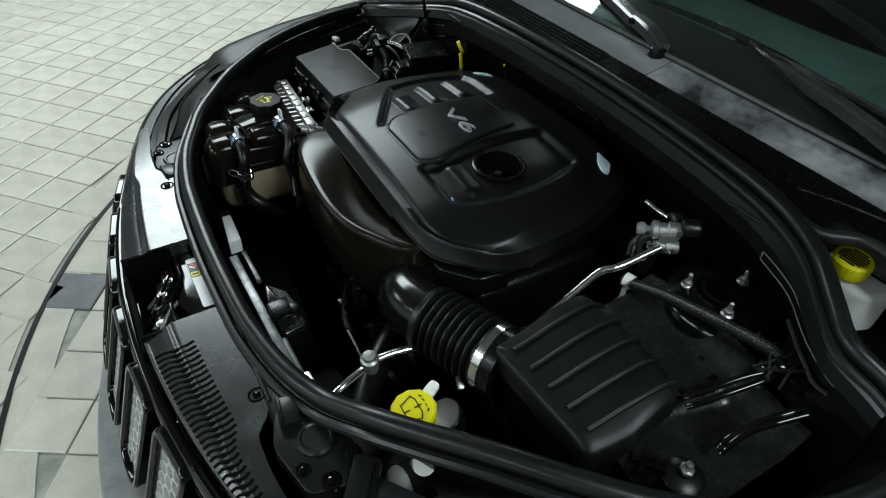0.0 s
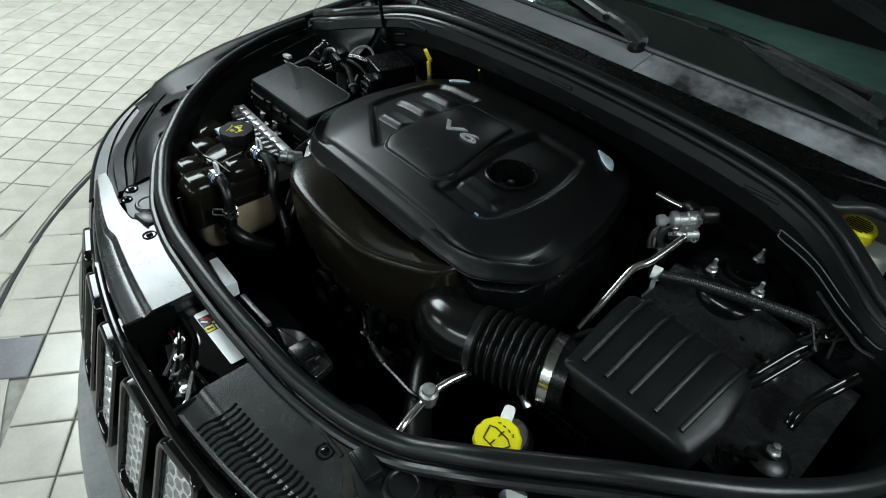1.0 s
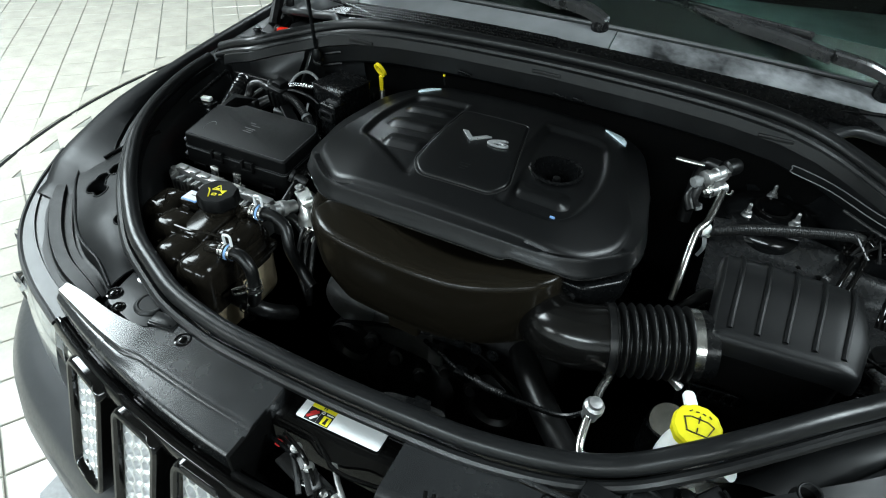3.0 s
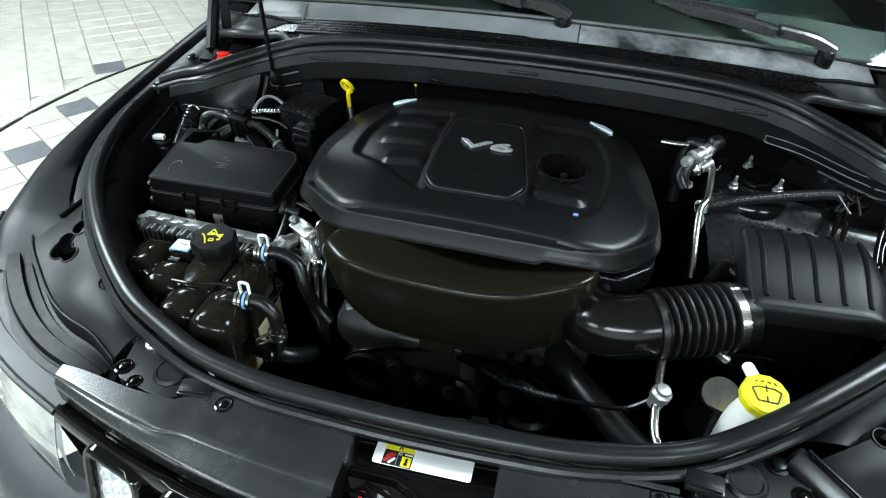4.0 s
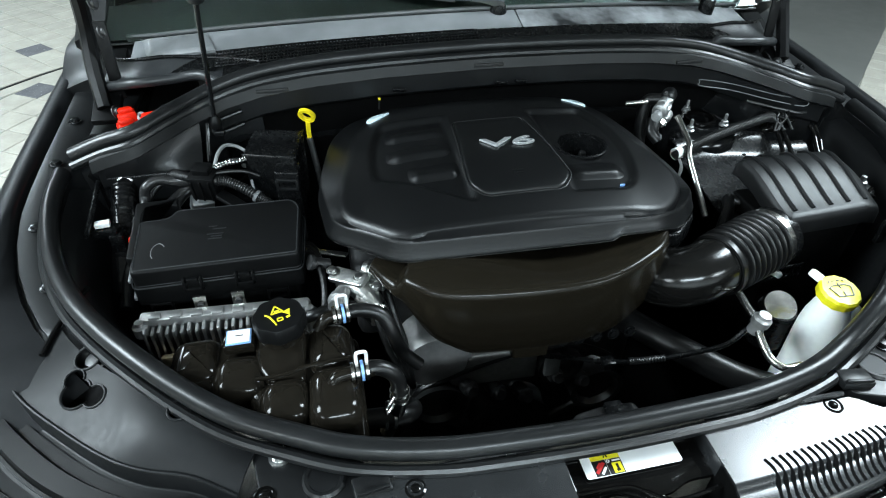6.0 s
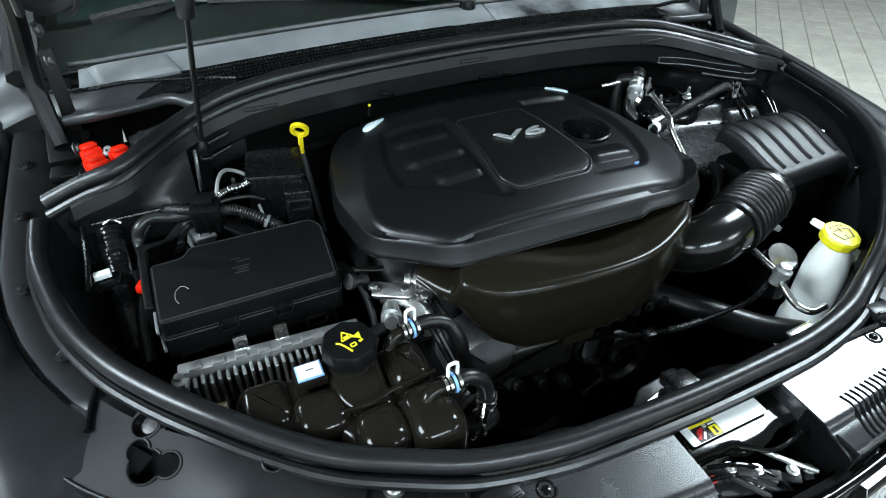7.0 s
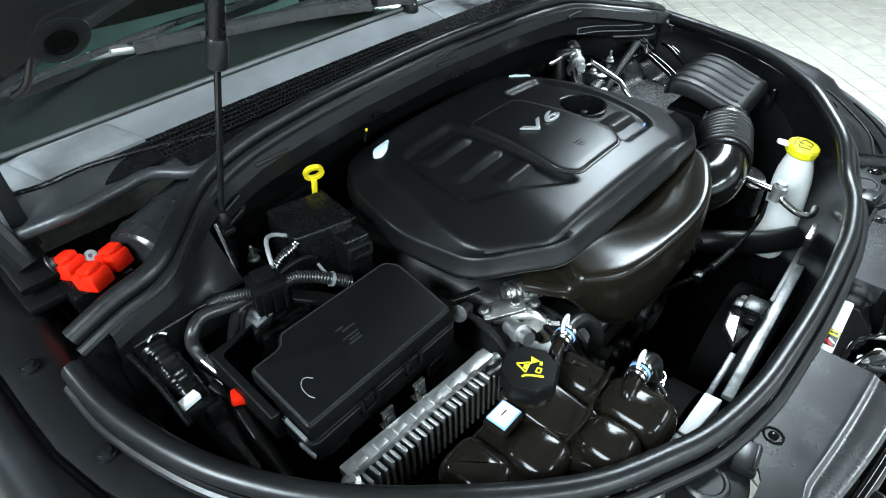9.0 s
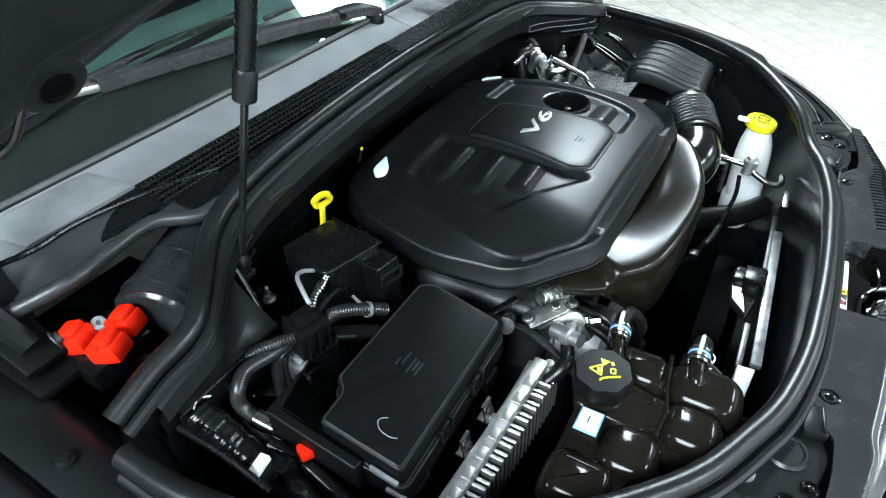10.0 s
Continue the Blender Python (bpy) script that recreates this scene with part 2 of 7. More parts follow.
def ring(center, axis, r, width, thick, seg=32):
    """A flat band round an axis."""
    axis = Vector(axis).normalized()
    u = axis.orthogonal().normalized()
    v = axis.cross(u)
    c = Vector(center)
    prof = [(r, -width / 2), (r + thick, -width / 2), (r + thick, width / 2), (r, width / 2)]
    loops = []
    for k in range(seg):
        a = 2 * math.pi * k / seg
        e = u * math.cos(a) + v * math.sin(a)
        loops.append([c + e * pr + axis * pz for pr, pz in prof])
    loops.append(loops[0])
    return loft(loops, caps=False)


def lathe(center, prof, axis=(0, 0, 1), seg=28, wobble=None, caps=True):
    """Turn a profile of (radius, height) round an axis."""
    axis = Vector(axis).normalized()
    u = axis.orthogonal().normalized()
    v = axis.cross(u)
    c = Vector(center)
    loops = []
    for r, h in prof:
        loops.append([c + axis * h + (u * math.cos(2 * math.pi * k / seg) + v * math.sin(2 * math.pi * k / seg)) * (r * (wobble(k / seg) if wobble else 1)) for k in range(seg)])
    return loft(loops, caps=caps)


def box(x0, x1, y0, y1, z0, z1, bevel=0.003, seg=2):
    bm = bmesh.new()
    bmesh.ops.create_cube(bm, size=1.0)
    for v in bm.verts:
        v.co = Vector(((x0 + x1) / 2 + v.co.x * (x1 - x0), (y0 + y1) / 2 + v.co.y * (y1 - y0), (z0 + z1) / 2 + v.co.z * (z1 - z0)))
    if bevel:
        bmesh.ops.bevel(bm, geom=bm.edges[:], offset=bevel, segments=seg, affect="EDGES", profile=0.5)
    return bm


def rounded(poly, r, n=6):
    """A 2D outline with its corners rounded."""
    out = []
    cnt = len(poly)
    for i in range(cnt):
        p0, p1, p2 = Vector(poly[i - 1]), Vector(poly[i]), Vector(poly[(i + 1) % cnt])
        a, b = (p0 - p1), (p2 - p1)
        rr = min(r, a.length * 0.48, b.length * 0.48)
        s, e = p1 + a.normalized() * rr, p1 + b.normalized() * rr
        for k in range(n + 1):
            t = k / n
            out.append(tuple(s * (1 - t) ** 2 + p1 * 2 * t * (1 - t) + e * t * t))
    return out


def inset(loop, d):
    out = []
    cnt = len(loop)
    area = sum(loop[i - 1][0] * loop[i][1] - loop[i][0] * loop[i - 1][1] for i in range(cnt))
    s = 1 if area > 0 else -1
    for i in range(cnt):
        t = Vector(loop[(i + 1) % cnt]) - Vector(loop[i - 1])
        if t.length < 1e-9:
            out.append(tuple(loop[i]))
            continue
        t.normalize()
        out.append((loop[i][0] - t.y * d * s, loop[i][1] + t.x * d * s))
    return out


def slab(poly, z0, z1, r=0.01, bevel=0.003, n=6, top=None):
    """A thick plate of rounded outline; top(x, y) may add to its upper height."""
    base = rounded(poly, r, n) if r else [tuple(p) for p in poly]
    h = top or (lambda x, y: 0.0)
    loops = [[(x, y, z0 + h(x, y)) for x, y in base]]
    for k in range(4):
        a = k / 3 * math.pi / 2
        lp = inset(base, bevel * (1 - math.cos(a)))
        loops.append([(x, y, z1 - bevel * (1 - math.sin(a)) + h(x, y)) for x, y in lp])
    bm = loft(loops)
    return bm


def surface(fn, nu, nv, thick=0.0):
    """A sheet fn(u, v), u and v from 0 to 1, with a thickness along -z."""
    bm = bmesh.new()
    g = [[bm.verts.new(fn(i / nu, j / nv)) for j in range(nv + 1)] for i in range(nu + 1)]
    for i in range(nu):
        for j in range(nv):
            bm.faces.new((g[i][j], g[i + 1][j], g[i + 1][j + 1], g[i][j + 1]))
    if thick:
        r = bmesh.ops.extrude_face_region(bm, geom=bm.faces[:])
        bmesh.ops.translate(bm, vec=(0, 0, -thick), verts=[e for e in r["geom"] if isinstance(e, bmesh.types.BMVert)])
    return bm


def bar(a, b, w, h=None, bevel=0.0):
    """A straight bar between two points."""
    a, b = Vector(a), Vector(b)
    h = h or w
    d = b - a
    bm = box(-w / 2, w / 2, -h / 2, h / 2, 0, d.length, bevel)
    return moved(bm, Matrix.Translation(a) @ d.to_track_quat("Z", "Y").to_matrix().to_4x4())


def strap(pts, widths, thick, n=8):
    """A flat tapered strap along a curved line, its width level."""
    path = catmull(pts, n)
    loops = []
    for k, p in enumerate(path):
        q0, q1 = path[max(0, k - 1)], path[min(len(path) - 1, k + 1)]
        side = (q1 - q0).cross(Vector((0, 0, 1))).normalized()
        f = k / (len(path) - 1) * (len(widths) - 1)
        i = min(int(f), len(widths) - 2)
        w = (widths[i] + (widths[i + 1] - widths[i]) * (f - i)) / 2
        b = min(w, thick) * 0.3
        loops.append([tuple(p + side * sx + Vector((0, 0, sz))) for sx, sz in ((-w, -thick / 2), (-w, thick / 2 - b), (-w + b, thick / 2), (w - b, thick / 2), (w, thick / 2 - b), (w, -thick / 2))])
    return loft(loops)


def bolt(at, parent, r=0.008, material=None, axis=(0, 0, 1), name="bolt"):
    prof = [(r * 1.5, 0), (r * 1.5, r * 0.25), (r * 1.05, r * 0.3), (r * 0.95, r * 0.9), (r * 0.5, r)]
    return part(name, lathe(at, prof, axis, 14), material or ZINC, parent)


def push_pin(at, parent, r=0.013, material=None):
    prof = [(r * 1.25, -0.004), (r * 1.25, 0.0015), (r, 0.0025), (r * 0.92, 0.0005), (r * 0.62, 0.0005), (r * 0.55, 0.003), (r * 0.2, 0.0045)]
    return part("push_pin", lathe(at, prof, (0, 0, 1), 24), material or GLOSS, parent)


def smoothstep(a, b, x):
    t = max(0.0, min(1.0, (x - a) / (b - a)))
    return t * t * (3 - 2 * t)


def text_mesh(words, size, extrude=0.001, bevel=0.0, fat=0.0):
    cu = bpy.data.curves.new("words", "FONT")
    cu.body, cu.size, cu.extrude, cu.bevel_depth, cu.offset = words, size, extrude, bevel, fat
    cu.align_x, cu.align_y = "CENTER", "CENTER"
    ob = bpy.data.objects.new("words", cu)
    scene.collection.objects.link(ob)
    me = bpy.data.meshes.new_from_object(ob.evaluated_get(bpy.context.evaluated_depsgraph_get()))
    bm = bmesh.new()
    bm.from_mesh(me)
    bpy.data.objects.remove(ob)
    bpy.data.meshes.remove(me)
    return bm

# ---- structure: the hall ----
HX0, HX1, HY0, HY1, HZ = -7.0, 7.0, -6.0, 8.0, 3.4
ground = tagged(part("floor", box(HX0, HX1, HY0, HY1, -0.12, -0.008, 0), GROUT), "tiled showroom floor with a round turntable joint", "floor", kind="structure")
ground["kind"] = "structure"


def wall(name, x0, x1, y0, y1, paint=None):
    return tagged(part(name, box(x0, x1, y0, y1, -0.12, HZ, 0), paint or WALL), "plain painted wall that closes the hall", "wall", kind="structure")


wall("wall_west", HX0 - 0.2, HX0, HY0, HY1)
wall("wall_east", HX1, HX1 + 0.2, HY0, HY1)
# The unseen south wall serves as a reflector for the bay.
wall("wall_south", HX0 - 0.2, HX1 + 0.2, HY0 - 0.2, HY0, WALL_BOUNCE)
wall("wall_north", HX0 - 0.2, HX1 + 0.2, HY1, HY1 + 0.2)
tagged(part("ceiling", box(HX0 - 0.2, HX1 + 0.2, HY0 - 0.2, HY1 + 0.2, HZ, HZ + 0.15, 0), CEIL), "grey painted showroom ceiling", "ceiling", kind="structure")


def ceiling_light(x, y, sx, sy):
    t = thing("ceiling_light", (x, y, HZ), "rectangular ceiling light panel added out of view to light the hall", "light", "ceiling lights")
    f = 0.05
    part("frame", join(box(x - sx / 2 - f, x + sx / 2 + f, y - sy / 2 - f, y - sy / 2, HZ - 0.08, HZ, 0.004), box(x - sx / 2 - f, x + sx / 2 + f, y + sy / 2, y + sy / 2 + f, HZ - 0.08, HZ, 0.004),
                       box(x - sx / 2 - f, x - sx / 2, y - sy / 2, y + sy / 2, HZ - 0.08, HZ, 0.004), box(x + sx / 2, x + sx / 2 + f, y - sy / 2, y + sy / 2, HZ - 0.08, HZ, 0.004)), GREYTRIM, t)
    part("diffuser", box(x - sx / 2, x + sx / 2, y - sy / 2, y + sy / 2, HZ - 0.05, HZ - 0.03, 0), GLOW, t)


# Unseen fixtures drawn to match the lamps, the five added ones too.
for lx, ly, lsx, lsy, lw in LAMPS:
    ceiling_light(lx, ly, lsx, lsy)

# ---- the car's body ----
SEAL = [(0, -0.634, 0.950), (0.12, -0.631, 0.950), (0.20, -0.625, 0.950), (0.29, -0.607, 0.952), (0.36, -0.579, 0.957), (0.426, -0.547, 0.964), (0.484, -0.505, 0.971), (0.547, -0.452, 0.982),
        (0.605, -0.396, 0.987), (0.656, -0.338, 0.993), (0.703, -0.264, 1.000), (0.731, -0.193, 1.007), (0.746, -0.121, 1.014), (0.748, -0.05, 1.021)]
COWL = [(0, 0.085, 1.142), (0.2, 0.078, 1.141), (0.33, 0.072, 1.136), (0.42, 0.07, 1.125), (0.48, 0.062, 1.112), (0.53, 0.04, 1.10), (0.58, 0.0, 1.09), (0.625, -0.030, 1.078), (0.68, -0.026, 1.062), (0.732, -0.024, 1.042)]


def both(half):
    """A half line (distance from the car's middle, y, z) mirrored into a whole one."""
    return [(CX - x, y, z) for x, y, z in half[:0:-1]] + [(CX + x, y, z) for x, y, z in half]


def seal_mid(y):
    """The seal's middle line wanders a little towards the front."""
    t = max(0.0, min(1.0, (y + 0.55) / 0.4))
    return CX * t * t * (3 - 2 * t)


def seal_lift(dx):
    """On the driver's side the seal has come up off its flange round the corner."""
    if dx < 0.36 or dx > 0.74:
        return 0.0
    return 0.032 * math.sin(math.pi * ((dx - 0.36) / 0.38) ** 0.85) ** 0.9


FRONT_LINE = [(seal_mid(y) - x, y, z) for x, y, z in SEAL[:0:-1]] + [(seal_mid(y) + x, y, z + seal_lift(x)) for x, y, z in SEAL]
COWL_LINE = both(COWL)


def along(half, x):
    """y and z of a half line at a distance from the middle."""
    for a, b in zip(half[:-1], half[1:]):
        if a[0] <= x <= b[0]:
            t = (x - a[0]) / (b[0] - a[0])
            return a[1] + (b[1] - a[1]) * t, a[2] + (b[2] - a[2]) * t
    return half[-1][1:]


def nose(dx):
    """The plan line of the car's front edge."""
    dx = abs(dx)
    return -0.778 + 0.36 * dx * dx + 1.4 * max(0, dx - 0.55) ** 2


car = thing("car", (CX, 0, 0), "black sport utility car with its hood open", "car")

# engine bay tub
loop = catmull(FRONT_LINE, 6) + catmull(COWL_LINE[::-1], 6)
mid = Vector((CX, -0.25, 0))
tub = []
for s, z in ((1.0, None), (0.975, 0.90), (0.95, 0.70), (0.93, 0.38)):
    lp = []
    for p in loop:
        q = mid + (Vector((p.x, p.y, 0)) - mid) * s
        back = smoothstep(0.0, 0.05, p.y)
        lp.append((q.x, q.y + 0.05 * back, p.z - 0.012 - 0.03 * back if z is None else z))
    tub.append(lp)
part("bay_liner", loft(tub, caps=False), BAYPAINT, car, "black painted engine bay walls")
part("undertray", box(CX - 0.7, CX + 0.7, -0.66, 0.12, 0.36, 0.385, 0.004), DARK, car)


def seal_dx(y):
    """Distance of the hood seal from the middle at y."""
    if y > -0.05:
        return 0.748
    for a, c in zip(SEAL[:-1], SEAL[1:]):
        if a[1] <= y <= c[1]:
            return a[0] + (c[0] - a[0]) * (y - a[1]) / (c[1] - a[1])
    return 0.484


def flange_z(y):
    return 1.012 + (0.13 * y if y < 0 else 0.09 * y)


def fender(sgn):
    inner = [(-0.06, -0.30), (-0.045, -0.10), (-0.022, -0.030), (-0.004, -0.012), (0.014, -0.005), (0.045, -0.002), (0.056, -0.004), (0.0585, -0.014), (0.062, -0.014), (0.0645, -0.003)]
    outer = [(0.800, 0.004), (0.822, 0.006), (0.842, 0.003), (0.856, -0.010), (0.868, -0.045), (0.880, -0.12), (0.893, -0.25), (0.897, -0.45), (0.885, -0.60)]
    ys = [0.95, 0.7, 0.5, 0.3, 0.15, 0.05, -0.04, -0.11, -0.18, -0.24, -0.30, -0.35, -0.40, -0.44, -0.47, -0.50]
    rows = []
    for y in ys:
        s, z0 = seal_dx(y), flange_z(y) - 0.035 * smoothstep(-0.42, -0.49, y)
        out = -0.06 * smoothstep(-0.20, -0.52, y)
        row = [(seal_mid(y) + sgn * (s + dx), y, z0 + dz) for dx, dz in inner]
        row += [(CX + sgn * max(x + out, s + 0.068 + 0.004 * k), y, z0 + dz) for k, (x, dz) in enumerate(outer)]
        rows.append(row)
    f = part("fender", loft([r[8:] for r in rows], caps=False, closed=False), FENDER, car, "black painted front fender", sharp=60)
    part("inner_flange", loft([r[:9] for r in rows], caps=False, closed=False), PAINT, f, "black painted inner flange", sharp=60)
    for y in (-0.28, -0.15, 0.011, 0.15, 0.28):
        bolt((CX + sgn * (seal_dx(y) + 0.030), y, flange_z(y) - 0.003), f, 0.0075, BAYPAINT)
    part("trench_wall", loft([[(CX + sgn * x, y, z) for y in (-0.04, 0.1, 0.25, 0.50)] for x, z in ((0.716, 1.01), (0.705, 0.99), (0.70, 0.85))], caps=False, closed=False), BAYPAINT, f)
    return f


fender_west, fender_east = fender(-1), fender(1)


def front_panel(sgn, x_in):
    """Plastic cover between grille and hood seal, from x_in outward."""
    def rear(dx):
        return -0.643 - 0.024 * smoothstep(0.29, 0.33, dx) + 0.015 * smoothstep(0.36, 0.5, dx)

    def fn(u, v):
        dx = x_in + (0.50 - x_in) * u
        y0, y1 = rear(dx), nose(dx) + 0.012
        y = y0 + (y1 - y0) * min(1, v / 0.9)
        z = 0.9385 - 0.004 * v - 0.0055 * smoothstep(0.58, 0.66, v) - 0.005 * smoothstep(0.66, 0.90, v)
        if v > 0.86:
            z -= 0.026 * ((v - 0.86) / 0.14) ** 1.6
        z -= 0.03 * max(0, dx - 0.35) ** 1.3
        return (CX + sgn * dx, y, z)
    p = part("front_panel", surface(fn, 40, 40, 0.004), PANEL, car, "black plastic radiator cover panel", sharp=40)
    # raised rear rim
    rim = [(CX + sgn * dx, rear(dx) + 0.004, 0.942) for dx in (x_in + 0.01, 0.15, 0.2, 0.25, 0.285)]
    part("rim", tube(rim, 0.0035, 8), PANEL, p)
    push_pin((0.295, -0.650, 0.937) if sgn > 0 else (-0.233, -0.658, 0.937), p, 0.0095)
    return p, fn


front_panel(-1, 0.092)
east_panel, east_fn = front_panel(1, 0.085)
# louvres of the intake in the driver's panel: dark beads for the shaded slots
for k in range(34):
    dx = 0.135 + 0.33 * k / 33
    v0, v1 = 0.44 - 0.06 * k / 33, 0.86
    pts = []
    for j in range(6):
        u = (dx - 0.085) / (0.50 - 0.085)
        p = Vector(east_fn(u, v0 + (v1 - v0) * j / 5))
        pts.append(p + Vector((0.004 * math.sin(j * 1.1), 0, -0.0018)))
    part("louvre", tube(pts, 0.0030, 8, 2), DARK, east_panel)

# latch bay between the panels
latch = thing("hood_latch", (0.03, -0.70, 0.86), "black hood latch assembly set in the slam panel", "latch")
part("back_plate", surface(lambda u, v: (-0.062 + 0.18 * u, -0.640 - 0.052 * v - 0.012 * smoothstep(0.3, 0.5, u) * smoothstep(0.85, 0.6, u) * (v > 0.8), 0.9115 - 0.003 * smoothstep(0.8, 1.0, v)), 40, 14, 0.006), GLOSS, latch, "gloss black sheet with stickers")
# The well's inner shade is put into its near-black sides.
for x0, x1, y0, y1, z0, z1 in ((-0.062, 0.12, -0.765, -0.69, 0.84, 0.852), (-0.066, -0.060, -0.765, -0.69, 0.84, 0.93), (0.116, 0.122, -0.765, -0.69, 0.84, 0.93), (-0.062, 0.12, -0.770, -0.762, 0.84, 0.90)):
    part("well_side", box(x0, x1, y0, y1, z0, z1, 0.001), DARK, latch)
for x in (-0.0625, 0.1165):
    part("recess_side", box(x - 0.002, x + 0.002, -0.695, -0.642, 0.908, 0.936, 0.001), PANEL, latch)
part("claw_plate", join(bar((-0.03, -0.712, 0.885), (0.06, -0.735, 0.872), 0.028, 0.006, 0.002), bar((0.0, -0.71, 0.893), (0.035, -0.742, 0.885), 0.012, 0.008, 0.002)), DULL, latch)
part("pivot", lathe((0.012, -0.722, 0.880), [(0.008, 0), (0.008, 0.008), (0.005, 0.011), (0.001, 0.011)]), ZINC, latch)
part("pivot", lathe((0.045, -0.732, 0.876), [(0.006, 0), (0.006, 0.008), (0.003, 0.010), (0.001, 0.010)]), ZINC, latch)
part("spring", tube([(0.02 + 0.006 * math.cos(a * 0.9), -0.715 - 0.0006 * a, 0.883 + 0.006 * math.sin(a * 0.9)) for a in range(40)], 0.0012, 6, 2), ZINC, latch)
part("lever", tube([(-0.045, -0.700, 0.895), (-0.02, -0.708, 0.900), (0.0, -0.725, 0.892), (0.02, -0.748, 0.885)], 0.004, 8), DULL, latch)
part("cable", tube([(-0.055, -0.705, 0.898), (-0.03, -0.712, 0.905), (0.01, -0.718, 0.895)], 0.003, 8), SATIN, latch)
part("rod", tube([(0.04, -0.700, 0.905), (0.06, -0.722, 0.900), (0.095, -0.748, 0.888)], 0.0035, 10), ZINC, latch)
part("rod", tube([(-0.035, -0.698, 0.908), (0.0, -0.712, 0.912), (0.03, -0.730, 0.902), (0.05, -0.752, 0.885)], 0.0028, 10), GLOSS, latch)
for x, y, zz, ang in ((-0.022, -0.706, 0.900, -30), (0.004, -0.716, 0.902, -38), (0.030, -0.728, 0.896, -42), (0.058, -0.738, 0.884, -35), (0.076, -0.742, 0.880, -20)):
    part("link_plate", moved(box(-0.016, 0.016, -0.006, 0.006, -0.002, 0.002, 0.0015), Matrix.Translation((x, y, zz)) @ pose(0, 0, 0, 12, -14, ang)), DULL, latch)
for x, y, zz in ((-0.010, -0.708, 0.906), (0.018, -0.722, 0.905), (0.066, -0.736, 0.892), (0.088, -0.742, 0.888)):
    bolt((x, y, zz), latch, 0.005, ZINC)
part("red_tip", box(-0.040, -0.032, -0.714, -0.706, 0.898, 0.905, 0.002), LABRED, latch)
part("lip_wire", tube([(-0.055, -0.688, 0.914), (0.0, -0.690, 0.915), (0.02, -0.698, 0.915), (0.045, -0.712, 0.912), (0.07, -0.714, 0.911), (0.115, -0.708, 0.911)], 0.003, 8), GLOSS, latch)


def sticker():
    z = 0.9160
    t = thing("warning_label", (0.024, -0.668, z), "white and yellow rectangular warning sticker on the latch plate", "label")
    part("paper", slab([(-0.038, -0.685), (0.083, -0.683), (0.083, -0.652), (-0.038, -0.654)], z - 0.001, z, 0.004, 0.0002, 4), WHITE, t)
    part("yellow_band", box(-0.026, 0.010, -0.664, -0.6545, z, z + 0.0003, 0), LABYEL, t)
    part("dark_field", box(-0.026, -0.009, -0.684, -0.6645, z, z + 0.0003, 0), LABBLK, t)
    part("dark_field", box(-0.0085, 0.010, -0.684, -0.6645, z, z + 0.0003, 0), LABBLK, t)
    part("yellow_field", box(-0.003, 0.0085, -0.683, -0.670, z + 0.0003, z + 0.0006, 0), LABYEL, t)
    part("symbol", join(bar((-0.024, -0.680, z + 0.0005), (-0.012, -0.668, z + 0.0005), 0.004, 0.0004), bar((-0.022, -0.674, z + 0.0005), (-0.016, -0.668, z + 0.0005), 0.003, 0.0004)), LABRED, t)
    part("symbol", join(bar((-0.018, -0.682, z + 0.0006), (-0.011, -0.674, z + 0.0006), 0.003, 0.0004), ring((-0.006, -0.667, z + 0.0004), (0, 0, 1), 0.0012, 0.0004, 0.001, 12)), WHITE, t)
    part("symbol", join(bar((0.0005, -0.680, z + 0.0008), (0.005, -0.680, z + 0.0008), 0.003, 0.0003), bar((0.003, -0.679, z + 0.0008), (0.003, -0.672, z + 0.0008), 0.003, 0.0003), bar((-0.009, -0.662, z + 0.0005), (-0.0075, -0.657, z + 0.0005), 0.0015, 0.0003), bar((-0.005, -0.662, z + 0.0005), (-0.0065, -0.657, z + 0.0005), 0.0015, 0.0003)), LABBLK, t)
    part("text_bar", box(-0.0365, -0.029, -0.682, -0.658, z, z + 0.0002, 0), WHITE, t)
    part("text_bar", box(-0.001, 0.009, -0.668, -0.666, z + 0.0003, z + 0.0005, 0), WHITE, t)
    t.location = (0.026, -0.657, z)


sticker()


BRACKET = {-1: dict(lift=0.0, back=0.006, disc=(-0.330, -0.623), pins=((-0.395, -0.632), (-0.367, -0.650)), bolt=(-0.379, -0.586), stop=(-0.279, -0.645)),
           1: dict(lift=0.009, back=0.016, disc=(0.391, -0.606), pins=((0.452, -0.610), (0.424, -0.634)), bolt=(0.431, -0.576), stop=(0.343, -0.624))}


